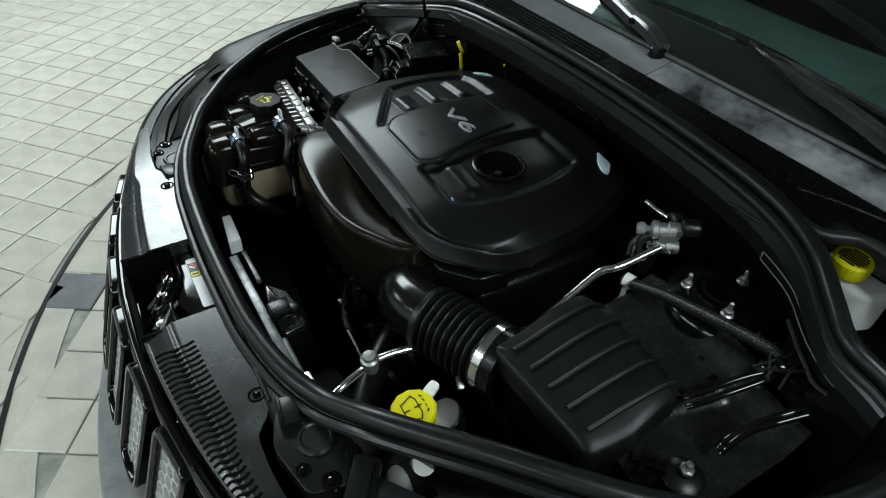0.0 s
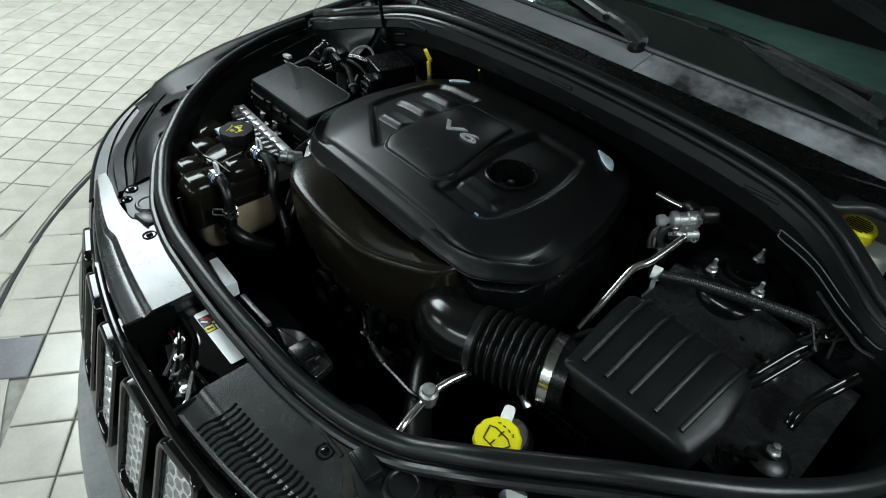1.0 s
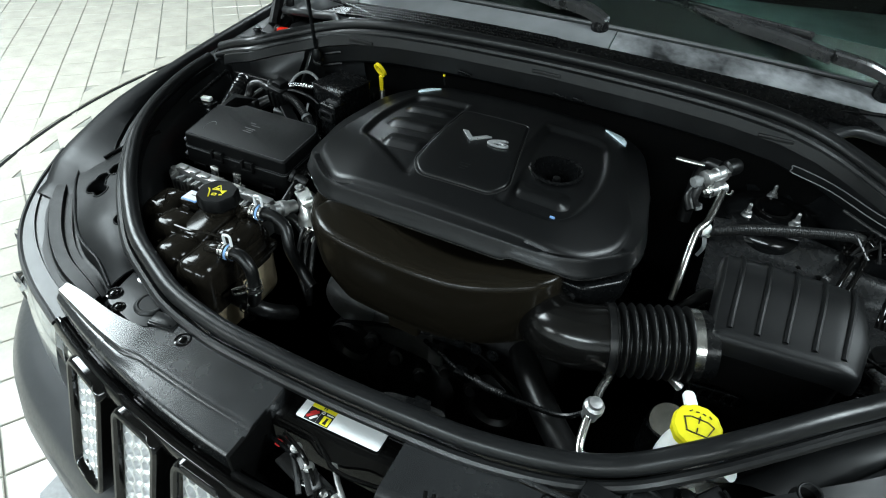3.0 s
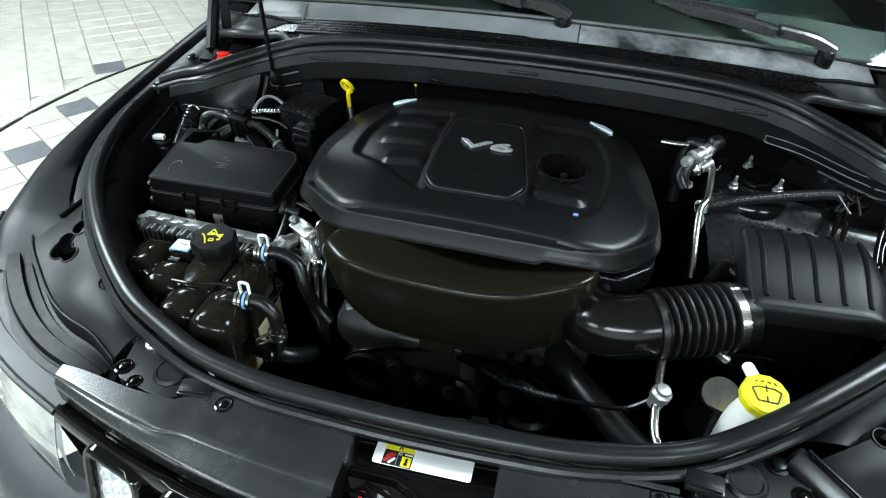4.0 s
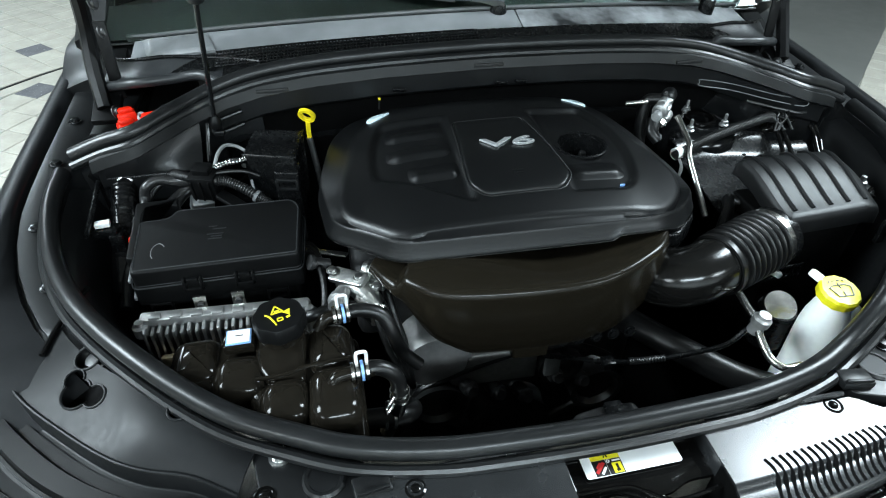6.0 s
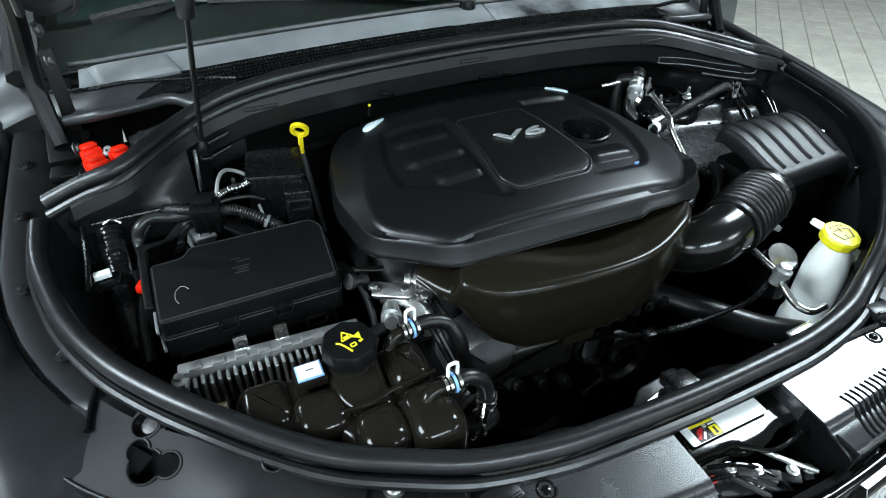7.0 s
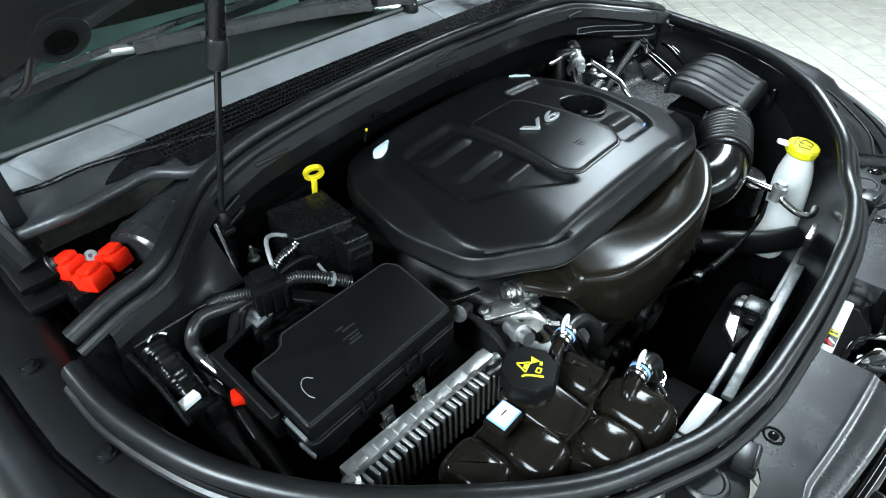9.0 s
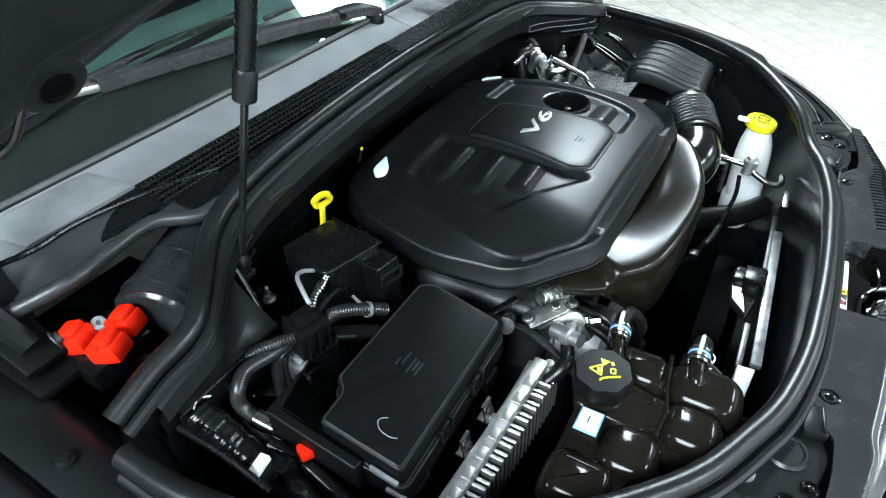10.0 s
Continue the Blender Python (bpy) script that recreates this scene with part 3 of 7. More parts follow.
def head_bracket(sgn):
    """Flat bracket beside the panel with an embossed disc, fasteners and a rubber stop."""
    b = BRACKET[sgn]
    top = 0.9305 + b["lift"]
    t = thing("lamp_bracket", (CX + sgn * 0.36, -0.62, 0.92), "flat black plastic bracket with round emboss and fasteners", "bracket", "lamp brackets")
    P = [(-0.443, -0.572), (-0.426, -0.655), (-0.35, -0.672), (-0.300, -0.655), (-0.31, -0.618), (-0.376, -0.584)]
    part("plate", slab([(CX - sgn * x, y + b["back"]) for x, y in P], 0.915, top, 0.012, 0.002), MATTE, t)
    part("emboss", lathe((*b["disc"], top - 0.0015), [(0.025, 0), (0.025, 0.003), (0.022, 0.006), (0.019, 0.006), (0.017, 0.0045), (0.001, 0.0045)]), MATTE, t)
    push_pin((*b["pins"][0], top), t, 0.010)
    push_pin((*b["pins"][1], top), t, 0.008)
    bolt((*b["bolt"], top), t, 0.0085, ZINC if sgn < 0 else SATIN)
    s = thing("hood_stop", (*b["stop"], top), "small square rubber hood stop", "stop", "hood stops")
    turn = Matrix.Translation((*b["stop"], top)) @ pose(0, 0, 0, 0, 0, sgn * -8)
    part("block", moved(box(-0.021, 0.021, -0.013, 0.013, 0, 0.012, 0.003), turn), RUBBER, s)
    part("ridge", moved(box(-0.018, 0.018, -0.011, -0.007, 0.0115, 0.0155, 0.001), turn), MATTE, s)


head_bracket(-1)
head_bracket(1)


def lamp_carrier(sgn):
    """Sloping plastic carrier between the seal and the headlamp."""
    t = thing("lamp_carrier", (CX + sgn * 0.56, -0.5, 0.9), "dark grey plastic headlamp carrier with round holes", "panel", "lamp carriers")
    A = catmull([(0.705, -0.335, 0.962), (0.655, -0.405, 0.969), (0.595, -0.462, 0.969), (0.525, -0.514, 0.966), (0.460, -0.553, 0.950), (0.431, -0.566, 0.934)], 8)
    E = catmull([(0.765, -0.385, 0.945), (0.715, -0.455, 0.945), (0.655, -0.510, 0.940), (0.600, -0.553, 0.936), (0.556, -0.576, 0.934), (0.505, -0.592, 0.931), (0.456, -0.618, 0.919)], 8)
    B = catmull([(0.800, -0.400, 0.925), (0.765, -0.490, 0.918), (0.690, -0.568, 0.906), (0.57, -0.636, 0.903), (0.440, -0.664, 0.905)], 8)

    def at(line, u):
        i = min(max(u, 0), 1) * (len(line) - 1)
        k = min(int(i), len(line) - 2)
        return line[k].lerp(line[k + 1], i - k)

    def fn(u, v):
        a, e, o = at(A, u), at(E, u), at(B, u)
        if v < 0.60:
            p = a.lerp(e, v / 0.60) + Vector((0, 0, 0.007 * math.sin(v / 0.60 * math.pi) * smoothstep(0.35, 0.6, u)))
        elif v < 0.72:
            f = (v - 0.60) / 0.12
            p = e + (o - e).normalized() * 0.006 * f + Vector((0, 0, 0.0025 * math.sin(f * 3.1) - 0.022 * smoothstep(0.25, 1.0, f)))
        else:
            f = (v - 0.72) / 0.28
            p = (e + (o - e).normalized() * 0.006 - Vector((0, 0, 0.022))).lerp(o - Vector((0, 0, 0.006)), f)
        return (CX + sgn * p.x, p.y, p.z)
    spots = []
    for hx, hy, r in ((0.632, -0.417, 0.017), (0.645, -0.468, 0.019), (0.623, -0.478, 0.014), (0.650, -0.448, 0.013), (0.520, -0.522, 0.012)):
        u, v = min(((i / 120, j / 80) for i in range(120) for j in range(48)), key=lambda q: (Vector(fn(*q)).xy - Vector((CX + sgn * hx, hy))).length)
        p = Vector(fn(u, v))
        nrm = (Vector(fn(u + 0.03, v)) - p).cross(Vector(fn(u, v + 0.03)) - p).normalized()
        spots.append((p, nrm if nrm.z > 0 else -nrm, r))
    bm = surface(fn, 150, 130, 0.003)
    gone = [f for f in bm.faces if any((f.calc_center_median() - p).length < r - 0.0005 for p, n, r in spots)]
    bmesh.ops.delete(bm, geom=gone, context="FACES")
    part("body", bm, CARRIER, t, sharp=50)
    for k, (p, n, r) in enumerate(spots):
        sx = n.orthogonal().normalized()
        sy = n.cross(sx)
        run = []
        for m in range(49):
            w = m * 2 * math.pi / 48
            q = p + (sx * math.cos(w) + sy * math.sin(w)) * r
            if any((q - p2).length < r2 - 0.0006 for j, (p2, n2, r2) in enumerate(spots) if j != k):
                if len(run) > 3:
                    part("hole_rim", tube(run, 0.0016, 8, 1, smooth=False), CARRIER, t)
                run = []
            else:
                run.append(q + n * 0.0004)
        if len(run) > 3:
            part("hole_rim", tube(run, 0.0016, 8, 1, smooth=False), CARRIER, t)
        # A near-black disc below each hole holds its shade and closes it off.
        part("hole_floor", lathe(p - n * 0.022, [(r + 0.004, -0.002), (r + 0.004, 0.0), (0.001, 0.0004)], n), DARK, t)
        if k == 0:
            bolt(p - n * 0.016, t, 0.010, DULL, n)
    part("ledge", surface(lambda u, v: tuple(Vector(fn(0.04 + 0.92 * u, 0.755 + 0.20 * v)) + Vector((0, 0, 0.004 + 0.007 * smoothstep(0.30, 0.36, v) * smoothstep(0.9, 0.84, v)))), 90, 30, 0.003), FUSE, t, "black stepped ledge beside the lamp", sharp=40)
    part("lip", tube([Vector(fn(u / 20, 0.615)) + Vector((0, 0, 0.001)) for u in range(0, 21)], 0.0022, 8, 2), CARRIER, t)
    # The groove's shade is a near-black bead laid on the ledge.
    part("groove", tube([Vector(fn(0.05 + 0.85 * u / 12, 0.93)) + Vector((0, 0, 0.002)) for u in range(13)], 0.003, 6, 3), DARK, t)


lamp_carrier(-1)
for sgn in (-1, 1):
    # A near-black bead stands in for the shaded slit in the flange.
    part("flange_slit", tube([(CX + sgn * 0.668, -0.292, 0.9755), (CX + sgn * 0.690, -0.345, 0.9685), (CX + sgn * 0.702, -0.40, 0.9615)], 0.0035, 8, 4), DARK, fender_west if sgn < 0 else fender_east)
lamp_carrier(1)


def headlight(sgn):
    t = thing("headlight", (CX + sgn * 0.66, -0.58, 0.70), "clear headlight with chrome reflector", "headlight", "headlights")
    top = catmull([(0.50, -0.692, 0.885), (0.60, -0.655, 0.888), (0.685, -0.61, 0.892), (0.750, -0.555, 0.90), (0.800, -0.48, 0.915), (0.835, -0.39, 0.935)], 6)

    def fn(u, v):
        i = u * (len(top) - 1)
        k = min(int(i), len(top) - 2)
        p = top[k].lerp(top[k + 1], i - k)
        out = Vector((p.x, p.y + 0.25, 0)).normalized()
        q = p + out * (0.035 * math.sin(v * 1.6)) + Vector((0, 0, -0.17 * v * (1 - 0.35 * u)))
        return (CX + sgn * q.x, q.y, q.z)
    part("lens", surface(fn, 30, 10), LENS, t, "clear plastic lens")

    def inner(u, v):
        p = Vector(fn(u, v))
        c = Vector((CX + sgn * 0.6, -0.45, 0.83))
        return tuple(p.lerp(c, 0.06 + 0.05 * math.sin(u * 14) ** 2))
    part("reflector", surface(inner, 60, 12), REFLECT, t, "faceted chrome reflector")
    part("housing", surface(lambda u, v: (lambda p: (p.x, p.y + 0.03 + 0.02 * v, p.z + 0.012 - 0.20 * v))(Vector(fn(u, 0.0))), 24, 4, 0.003), MATTE, t)
    part("top_fill", surface(lambda u, v: tuple(Vector(fn(u, 0.0)) + Vector((-sgn * 0.03 * v, 0.05 * v, 0.004 + 0.006 * v))), 24, 3, 0.003), MATTE, t)
    part("upper_trim", tube([Vector(fn(u / 12, 0.0)) for u in range(13)], 0.006, 8, 3), MATTE, t)
    for u in (0.35, 0.62):
        p = Vector(fn(u, 0.5)).lerp(Vector((CX + sgn * 0.6, -0.45, 0.83)), 0.10)
        part("projector", lathe(p, [(0.036, 0), (0.04, 0.02), (0.034, 0.024), (0.03, 0.012), (0.001, 0.016)], (sgn * 0.3, -1, 0)), CHROME, t)


headlight(-1)
headlight(1)

# nose, grille and bumper
part("grille_header", loft([[(CX + dx, nose(dx) + oy, z) for dx in [-0.50 + 1.0 * k / 48 for k in range(49)]] for oy, z in ((0.02, 0.878), (0.006, 0.890), (-0.002, 0.892), (-0.008, 0.886), (-0.010, 0.872), (-0.006, 0.855))], caps=False, closed=False), GLOSS, car, "gloss black strip above the grille", sharp=60)
# A near-black sheet stands in for the shade behind the grille.
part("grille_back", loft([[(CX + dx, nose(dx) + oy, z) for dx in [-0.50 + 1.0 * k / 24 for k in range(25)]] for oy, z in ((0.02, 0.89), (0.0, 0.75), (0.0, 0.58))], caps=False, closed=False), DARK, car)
BUMP = [(0.0, 0.72), (-0.035, 0.705), (-0.062, 0.690), (-0.080, 0.66), (-0.092, 0.60), (-0.094, 0.50), (-0.085, 0.42), (-0.10, 0.40), (-0.105, 0.34), (-0.08, 0.28), (0.0, 0.25)]
rows = []
for oy, z in BUMP:
    row = []
    for k in range(61):
        a = -1 + 2 * k / 60
        dx = 0.90 * math.sin(a * math.pi / 2)
        y = -0.778 + 0.30 * dx * dx + 1.3 * max(0, abs(dx) - 0.6) ** 2
        row.append((CX + dx * (1 - oy * 0.5), y + oy, z))
    rows.append(row)
bumper = part("bumper", loft(rows, caps=False, closed=False), BODY, car, "dark grey painted front bumper", sharp=50)
part("lower_lip", loft([[(CX + dx, -0.80 + 0.33 * dx * dx + oy, z) for dx in [-0.62 + 1.24 * k / 40 for k in range(41)]] for oy, z in ((-0.085, 0.47), (-0.135, 0.465), (-0.145, 0.44), (-0.12, 0.40), (-0.07, 0.39))], caps=False, closed=False), GREYTRIM, bumper)


def leaned(bm):
    """The grille's foot stands further forward than its head."""
    for v in bm.verts:
        v.co.y -= 0.34 * max(0.0, 0.885 - v.co.z)
    return bm


def grille_slot(dx):
    t = thing("grille_slot", (CX + dx, nose(dx), 0.66), "gloss black grille surround with a chrome honeycomb insert", "grille", "grille openings")
    ang = math.degrees(math.atan(0.72 * dx))
    m = Matrix.Translation((CX + dx, nose(dx) - 0.012, 0)) @ pose(0, 0, 0, 90, 0, ang)
    outer = rounded([(-0.051, 0.888), (0.051, 0.888), (0.046, 0.70), (0.0, 0.692), (-0.046, 0.70)], 0.022, 6)
    loops = []
    for d, h in ((0.0, -0.03), (0.0, 0.002), (0.003, 0.006), (0.008, 0.006), (0.011, 0.002), (0.012, -0.03)):
        loops.append([(x, z, h) for x, z in inset(outer, d)])
    part("surround", leaned(moved(loft(loops, caps=False), m)), GLOSS, t)
    mesh = part("insert_frame", leaned(moved(loft([[(x, z, h) for x, z in inset(outer, d)] for d, h in ((0.012, -0.012), (0.012, -0.004), (0.015, -0.004), (0.015, -0.012))], caps=False), m)), CHROME, t, "chrome honeycomb insert")
    back = inset(outer, 0.014)
    part("insert_back", leaned(moved(loft([[(x, z, h) for x, z in back] for h in (-0.016, -0.012)]), m)), INSERT, mesh)
    for r in range(9):
        for c in range(-2, 3):
            x, z = 0.019 * c, 0.708 + 0.0215 * r + (0.01075 if c % 2 else 0)
            if abs(x) > 0.036 or z > 0.873:
                continue
            rim = [(x + 0.0125 * math.cos(a), z + 0.0125 * math.sin(a)) for a in [k * math.pi / 3 for k in range(6)]]
            cell = [[(px, pz, -0.013) for px, pz in rim]]
            cell += [[(x + (px - x) * f, z + (pz - z) * f, h) for px, pz in rim] for f, h in ((0.98, -0.003), (0.80, -0.003), (0.72, -0.011))]
            part("honeycomb_cell", leaned(moved(loft(cell, caps=False), m)), INSERT, mesh)


for k in range(-3, 4):
    grille_slot(k * 0.128)

# ---- seals ----
seal = thing("hood_seal", (CX, -0.63, 0.94), "round black rubber hood seal running round the bay", "seal")
part("bulb", tube([(x, y, z + 0.004) for x, y, z in FRONT_LINE], 0.0132, 16, 10), RUBBER, seal)
part("flange", tube([(x * 1.016, y * 1.02 - 0.006, z - 0.010) for x, y, z in FRONT_LINE], 0.0075, 10, 10), RUBBER, seal)
seal2 = thing("cowl_seal", (CX, 0.08, 1.12), "black rubber cowl seal with a double ridge", "seal")
part("bulb", tube([(x, y, z + 0.002) for x, y, z in COWL_LINE], 0.0125, 16, 10), RUBBER, seal2)
part("flange", tube([(x, y - 0.017, z - 0.010) for x, y, z in COWL_LINE], 0.0075, 10, 10), RUBBER, seal2)

# ---- firewall, cowl and windscreen ----
FIRE_X = [-0.70 + 1.40 * k / 70 for k in range(71)]


def fire_rows(profile):
    rows = []
    for oy, oz in profile:
        rows.append([(CX + dx, along(COWL, min(abs(dx), 0.72))[0] - oy, along(COWL, min(abs(dx), 0.72))[1] + oz) for dx in FIRE_X])
    return loft(rows, caps=False, closed=False)


part("firewall_face", fire_rows([(0.012, -0.006), (0.030, -0.012), (0.034, -0.030), (0.012, -0.038), (0.012, -0.072), (0.006, -0.078), (-0.012, -0.079)]), FIREWALL, car, "black plastic cowl front wall", sharp=40)
# Shade under the cowl is put into this sheet's near-black colour.
part("firewall_recess", fire_rows([(-0.010, -0.076), (-0.040, -0.090), (-0.045, -0.16), (-0.03, -0.40)]), DARK, car, "firewall recess below the cowl, coloured near black for its shade", sharp=40)
# Black bars stand in for the shaded clip slots.
for x in (-0.37, 0.03, 0.44):
    y, z = along(COWL, abs(x - CX))
    part("clip_slot", box(x - 0.028, x + 0.028, y - 0.036, y - 0.028, z - 0.026, z - 0.020, 0.001), LABBLK, car)


def cowl_y(dx):
    return 0.28 * min(abs(dx), 0.62) ** 2


def cowl_pt(x, v):
    """A point of the cowl from its front edge (v = 0) to the glass (v = 1)."""
    d = min(abs(x - CX), 0.66) ** 2
    return (x, 0.092 + 0.20 * d + (0.103 + 0.08 * d) * v, 1.147 - 0.135 * d + 0.026 * v)


def cowl_strip(x0, x1, v0, v1, dz=0.0):
    return lambda u, v: (lambda p: (p[0], p[1], p[2] + dz))(cowl_pt(x0 + (x1 - x0) * u, v0 + (v1 - v0) * v))


def ledge(u, v):
    x = -0.46 + 0.98 * u
    y, z = along(COWL, abs(x - CX))
    return tuple(Vector((x, y + 0.004, z - 0.012)).lerp(Vector(cowl_pt(x, 0.0)) - Vector((0, 0, 0.003)), v))


part("cowl_ledge", surface(ledge, 40, 4, 0.006), SATIN, car)
cowl = part("cowl_panel", surface(cowl_strip(-0.645, 0.118, 0.42, 1.0), 40, 10, 0.005), SILVERCOWL, car, "grey plastic cowl panel below the windscreen")
cowl_e = part("cowl_panel", surface(cowl_strip(0.121, 0.705, 0.42, 1.0), 30, 10, 0.005), WEATHERED, car, "stained and weathered grey cowl panel by the driver's wiper")
part("front_strip", surface(cowl_strip(0.02, 0.705, 0.0, 0.42), 30, 6, 0.005), SATIN, cowl)
part("front_strip", surface(cowl_strip(-0.645, -0.475, 0.0, 0.42), 12, 6, 0.005), SATIN, cowl)
for k in range(6):
    v = 0.02 + 0.40 * k / 5
    part("grille_bar", tube([Vector(cowl_pt(-0.475 + 0.495 * u / 20, v)) for u in range(21)], 0.0020, 5, 1), SATIN, cowl)
for k in range(78):
    x = -0.475 + 0.495 * k / 77
    part("grille_bar", bar(cowl_pt(x, 0.0), cowl_pt(x + 0.004, 0.42), 0.0026, 0.003), SATIN, cowl)
part("grille_bed", surface(cowl_strip(-0.48, 0.03, 0.0, 0.43, -0.010), 24, 3, 0.003), DARK, cowl)
part("end_cap", surface(lambda u, v: (lambda p: (p[0], p[1], p[2] + 0.005 + 0.006 * smoothstep(0, 0.08, u) * smoothstep(1, 0.92, u) * smoothstep(0, 0.1, v) * smoothstep(1, 0.9, v)))(cowl_pt(-0.63 + 0.135 * u + 0.02 * (1 - v), 0.40 + 0.50 * v)), 20, 16, 0.006), ENDCAP, cowl, "grey plastic end cap")
part("rear_lip", tube([Vector(cowl_pt(-0.66 + 1.38 * u / 24, 1.03)) + Vector((0, 0, 0.004)) for u in range(25)], 0.0045, 8, 2), COWLLIP, cowl)

# beam beside the driver's bracket
beam = thing("support_beam", (0.47, -0.58, 0.92), "black plastic channel beam beside the lamp bracket", "beam")
part("channel", bar((0.447, -0.560, 0.942), (0.545, -0.640, 0.915), 0.034, 0.022, 0.004), MATTE, beam)
part("edge", bar((0.464, -0.556, 0.955), (0.560, -0.632, 0.929), 0.004, 0.004, 0.001), SATIN, beam)

screen = thing("windscreen", (CX, 0.34, 1.15), "green-tinted laminated glass windscreen with black edge", "windscreen")


def ws(u, v):
    dx = -0.74 + 1.48 * u
    return (CX + dx * (1 - 0.08 * v), 0.202 + cowl_y(dx) + 0.62 * v, 1.172 + 0.44 * v - 0.125 * min(abs(dx), 0.66) ** 2)


part("pane", surface(ws, 24, 10, 0.005), GLASS, screen)
part("black_band", surface(lambda u, v: tuple(Vector(ws(u, v * 0.12)) - Vector((0, 0, 0.008))), 24, 3, 0.002), LABBLK, screen)
part("dashboard", surface(lambda u, v: (CX - 0.72 + 1.44 * u, 0.30 + 0.55 * v + cowl_y(-0.72 + 1.44 * u), 1.09 + 0.03 * math.sin(v * 3.1)), 20, 10, 0.05), DASH, car, "dark green grey dashboard top")
vents = [bar((CX - 0.3 + 0.6 * k / 40, 0.40, 1.117), (CX - 0.3 + 0.6 * k / 40, 0.44, 1.121), 0.005, 0.004) for k in range(41)]
part("defrost_vent", join(*vents), LABBLK, car)
for sgn in (-1, 1):
    # Dark blank added to keep the bright hall from showing through the glass.
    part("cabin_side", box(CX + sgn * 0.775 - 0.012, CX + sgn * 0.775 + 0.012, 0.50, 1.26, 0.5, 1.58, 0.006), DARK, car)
    part("cowl_corner", surface(lambda u, v, s=sgn: (CX + s * (0.64 + 0.20 * u), 0.25 + 0.30 * v + 0.02 * u, 1.08 + 0.05 * smoothstep(0, 0.5, v) - 0.05 * u * u), 10, 14, 0.03), MATTE, car, "black plastic cowl corner panel", sharp=50)
# Another added blank darkens the view behind the dashboard.
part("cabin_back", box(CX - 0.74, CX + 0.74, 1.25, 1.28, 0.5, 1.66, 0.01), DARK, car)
part("roof", surface(lambda u, v: (CX - 0.66 + 1.32 * u, 0.80 + 2.9 * v + 0.10 * (2 * u - 1) ** 2 * (1 - v), 1.605 + 0.10 * math.sin(v * 2.6) - 0.05 * (2 * u - 1) ** 4), 16, 12, 0.03), PAINT, car)
for sgn in (-1, 1):
    part("side_pillar", tube([(CX + sgn * 0.76, 0.33, 1.10), (CX + sgn * 0.73, 0.62, 1.34), (CX + sgn * 0.68, 0.92, 1.58)], 0.035, 10), PAINT, car)
    part("body_side", loft([[(CX + sgn * x, y, z) for y in (0.94, 1.4, 2.0, 2.6, 3.2, 3.7)] for x, z in ((0.87, 0.32), (0.895, 0.5), (0.900, 0.75), (0.885, 0.98), (0.86, 1.08))], caps=False, closed=False), BODY, car, "dark grey painted body side")
    part("side_glass", loft([[(CX + sgn * x, y0 + k * d, z) for k in range(6)] for x, z, y0, d in ((0.855, 1.08, 0.55, 0.60), (0.80, 1.35, 0.75, 0.55), (0.70, 1.58, 0.98, 0.49))], caps=False, closed=False), GLOSS, car, "dark tinted side windows")
    for y in (-0.08, 2.82):
        w = part("wheel", lathe((CX + sgn * 0.765, y, 0.37), [(0.25, -0.11), (0.345, -0.11), (0.37, -0.08), (0.37, 0.08), (0.345, 0.11), (0.25, 0.11)], (sgn, 0, 0), 48), HOSE, car, "black rubber tyre")
        part("rim", lathe((CX + sgn * 0.765, y, 0.37), [(0.25, -0.08), (0.255, 0.09), (0.22, 0.06), (0.06, 0.08), (0.01, 0.085)], (sgn, 0, 0), 40), ALU, w)
part("tailgate", loft([[(CX + dx, y, z) for dx in (-0.88, -0.6, 0, 0.6, 0.88)] for y, z in ((3.72, 0.32), (3.76, 0.8), (3.72, 1.08), (3.62, 1.62))], caps=False, closed=False), BODY, car, "dark grey tailgate")


def wiper(pivot, knuckle, tip, blade_a, blade_b):
    t = thing("wiper", pivot, "black windscreen wiper arm with blade", "wiper", "wipers")
    p, k, q = Vector(pivot), Vector(knuckle), Vector(tip)
    part("pivot_cap", lathe(p - Vector((0, 0, 0.03)), [(0.016, 0), (0.018, 0.02), (0.016, 0.032), (0.010, 0.037), (0.001, 0.038)]), SATIN, t)
    part("arm_root", strap([p + (p - k).normalized() * 0.012 + Vector((0, 0, 0.006)), p.lerp(k, 0.35) + Vector((0, 0, 0.012)), k + Vector((0, 0, 0.004))], [0.026, 0.030, 0.026], 0.020), BLADE, t)
    part("arm", strap([k, k.lerp(q, 0.3) + Vector((0, 0, 0.006)), k.lerp(q, 0.7) + Vector((0, 0, 0.004)), q], [0.027, 0.026, 0.022, 0.015], 0.020), BLADE, t)
    part("joint_pin", tube([k + Vector((0, -0.018, 0.004)), k + Vector((0, 0.018, 0.004))], 0.006, 10, smooth=False), SATIN, t)
    b0, b1 = Vector(blade_a), Vector(blade_b)
    part("adapter", join(bar(q, q + Vector((-0.035, 0.006, 0.004)), 0.014, 0.012, 0.003), bar(q + Vector((-0.02, 0.010, 0.0)), q + Vector((-0.065, 0.018, 0.003)), 0.010, 0.012, 0.003)), ZINC, t, "bright metal blade adapter")
    part("blade", strap([b0, b0.lerp(b1, 0.5) + Vector((0, 0, 0.012)), b1], [0.008, 0.013, 0.008], 0.008), BLADE, t, "dark blade frame")
    part("squeegee", bar(b0 + Vector((0, 0, -0.008)), b1 + Vector((0, 0, -0.008)), 0.004, 0.012), HOSE, t)


wiper((0.084, 0.196, 1.182), (0.0, 0.216, 1.200), (-0.395, 0.330, 1.205), (-0.60, 0.350, 1.190), (-0.12, 0.330, 1.225))
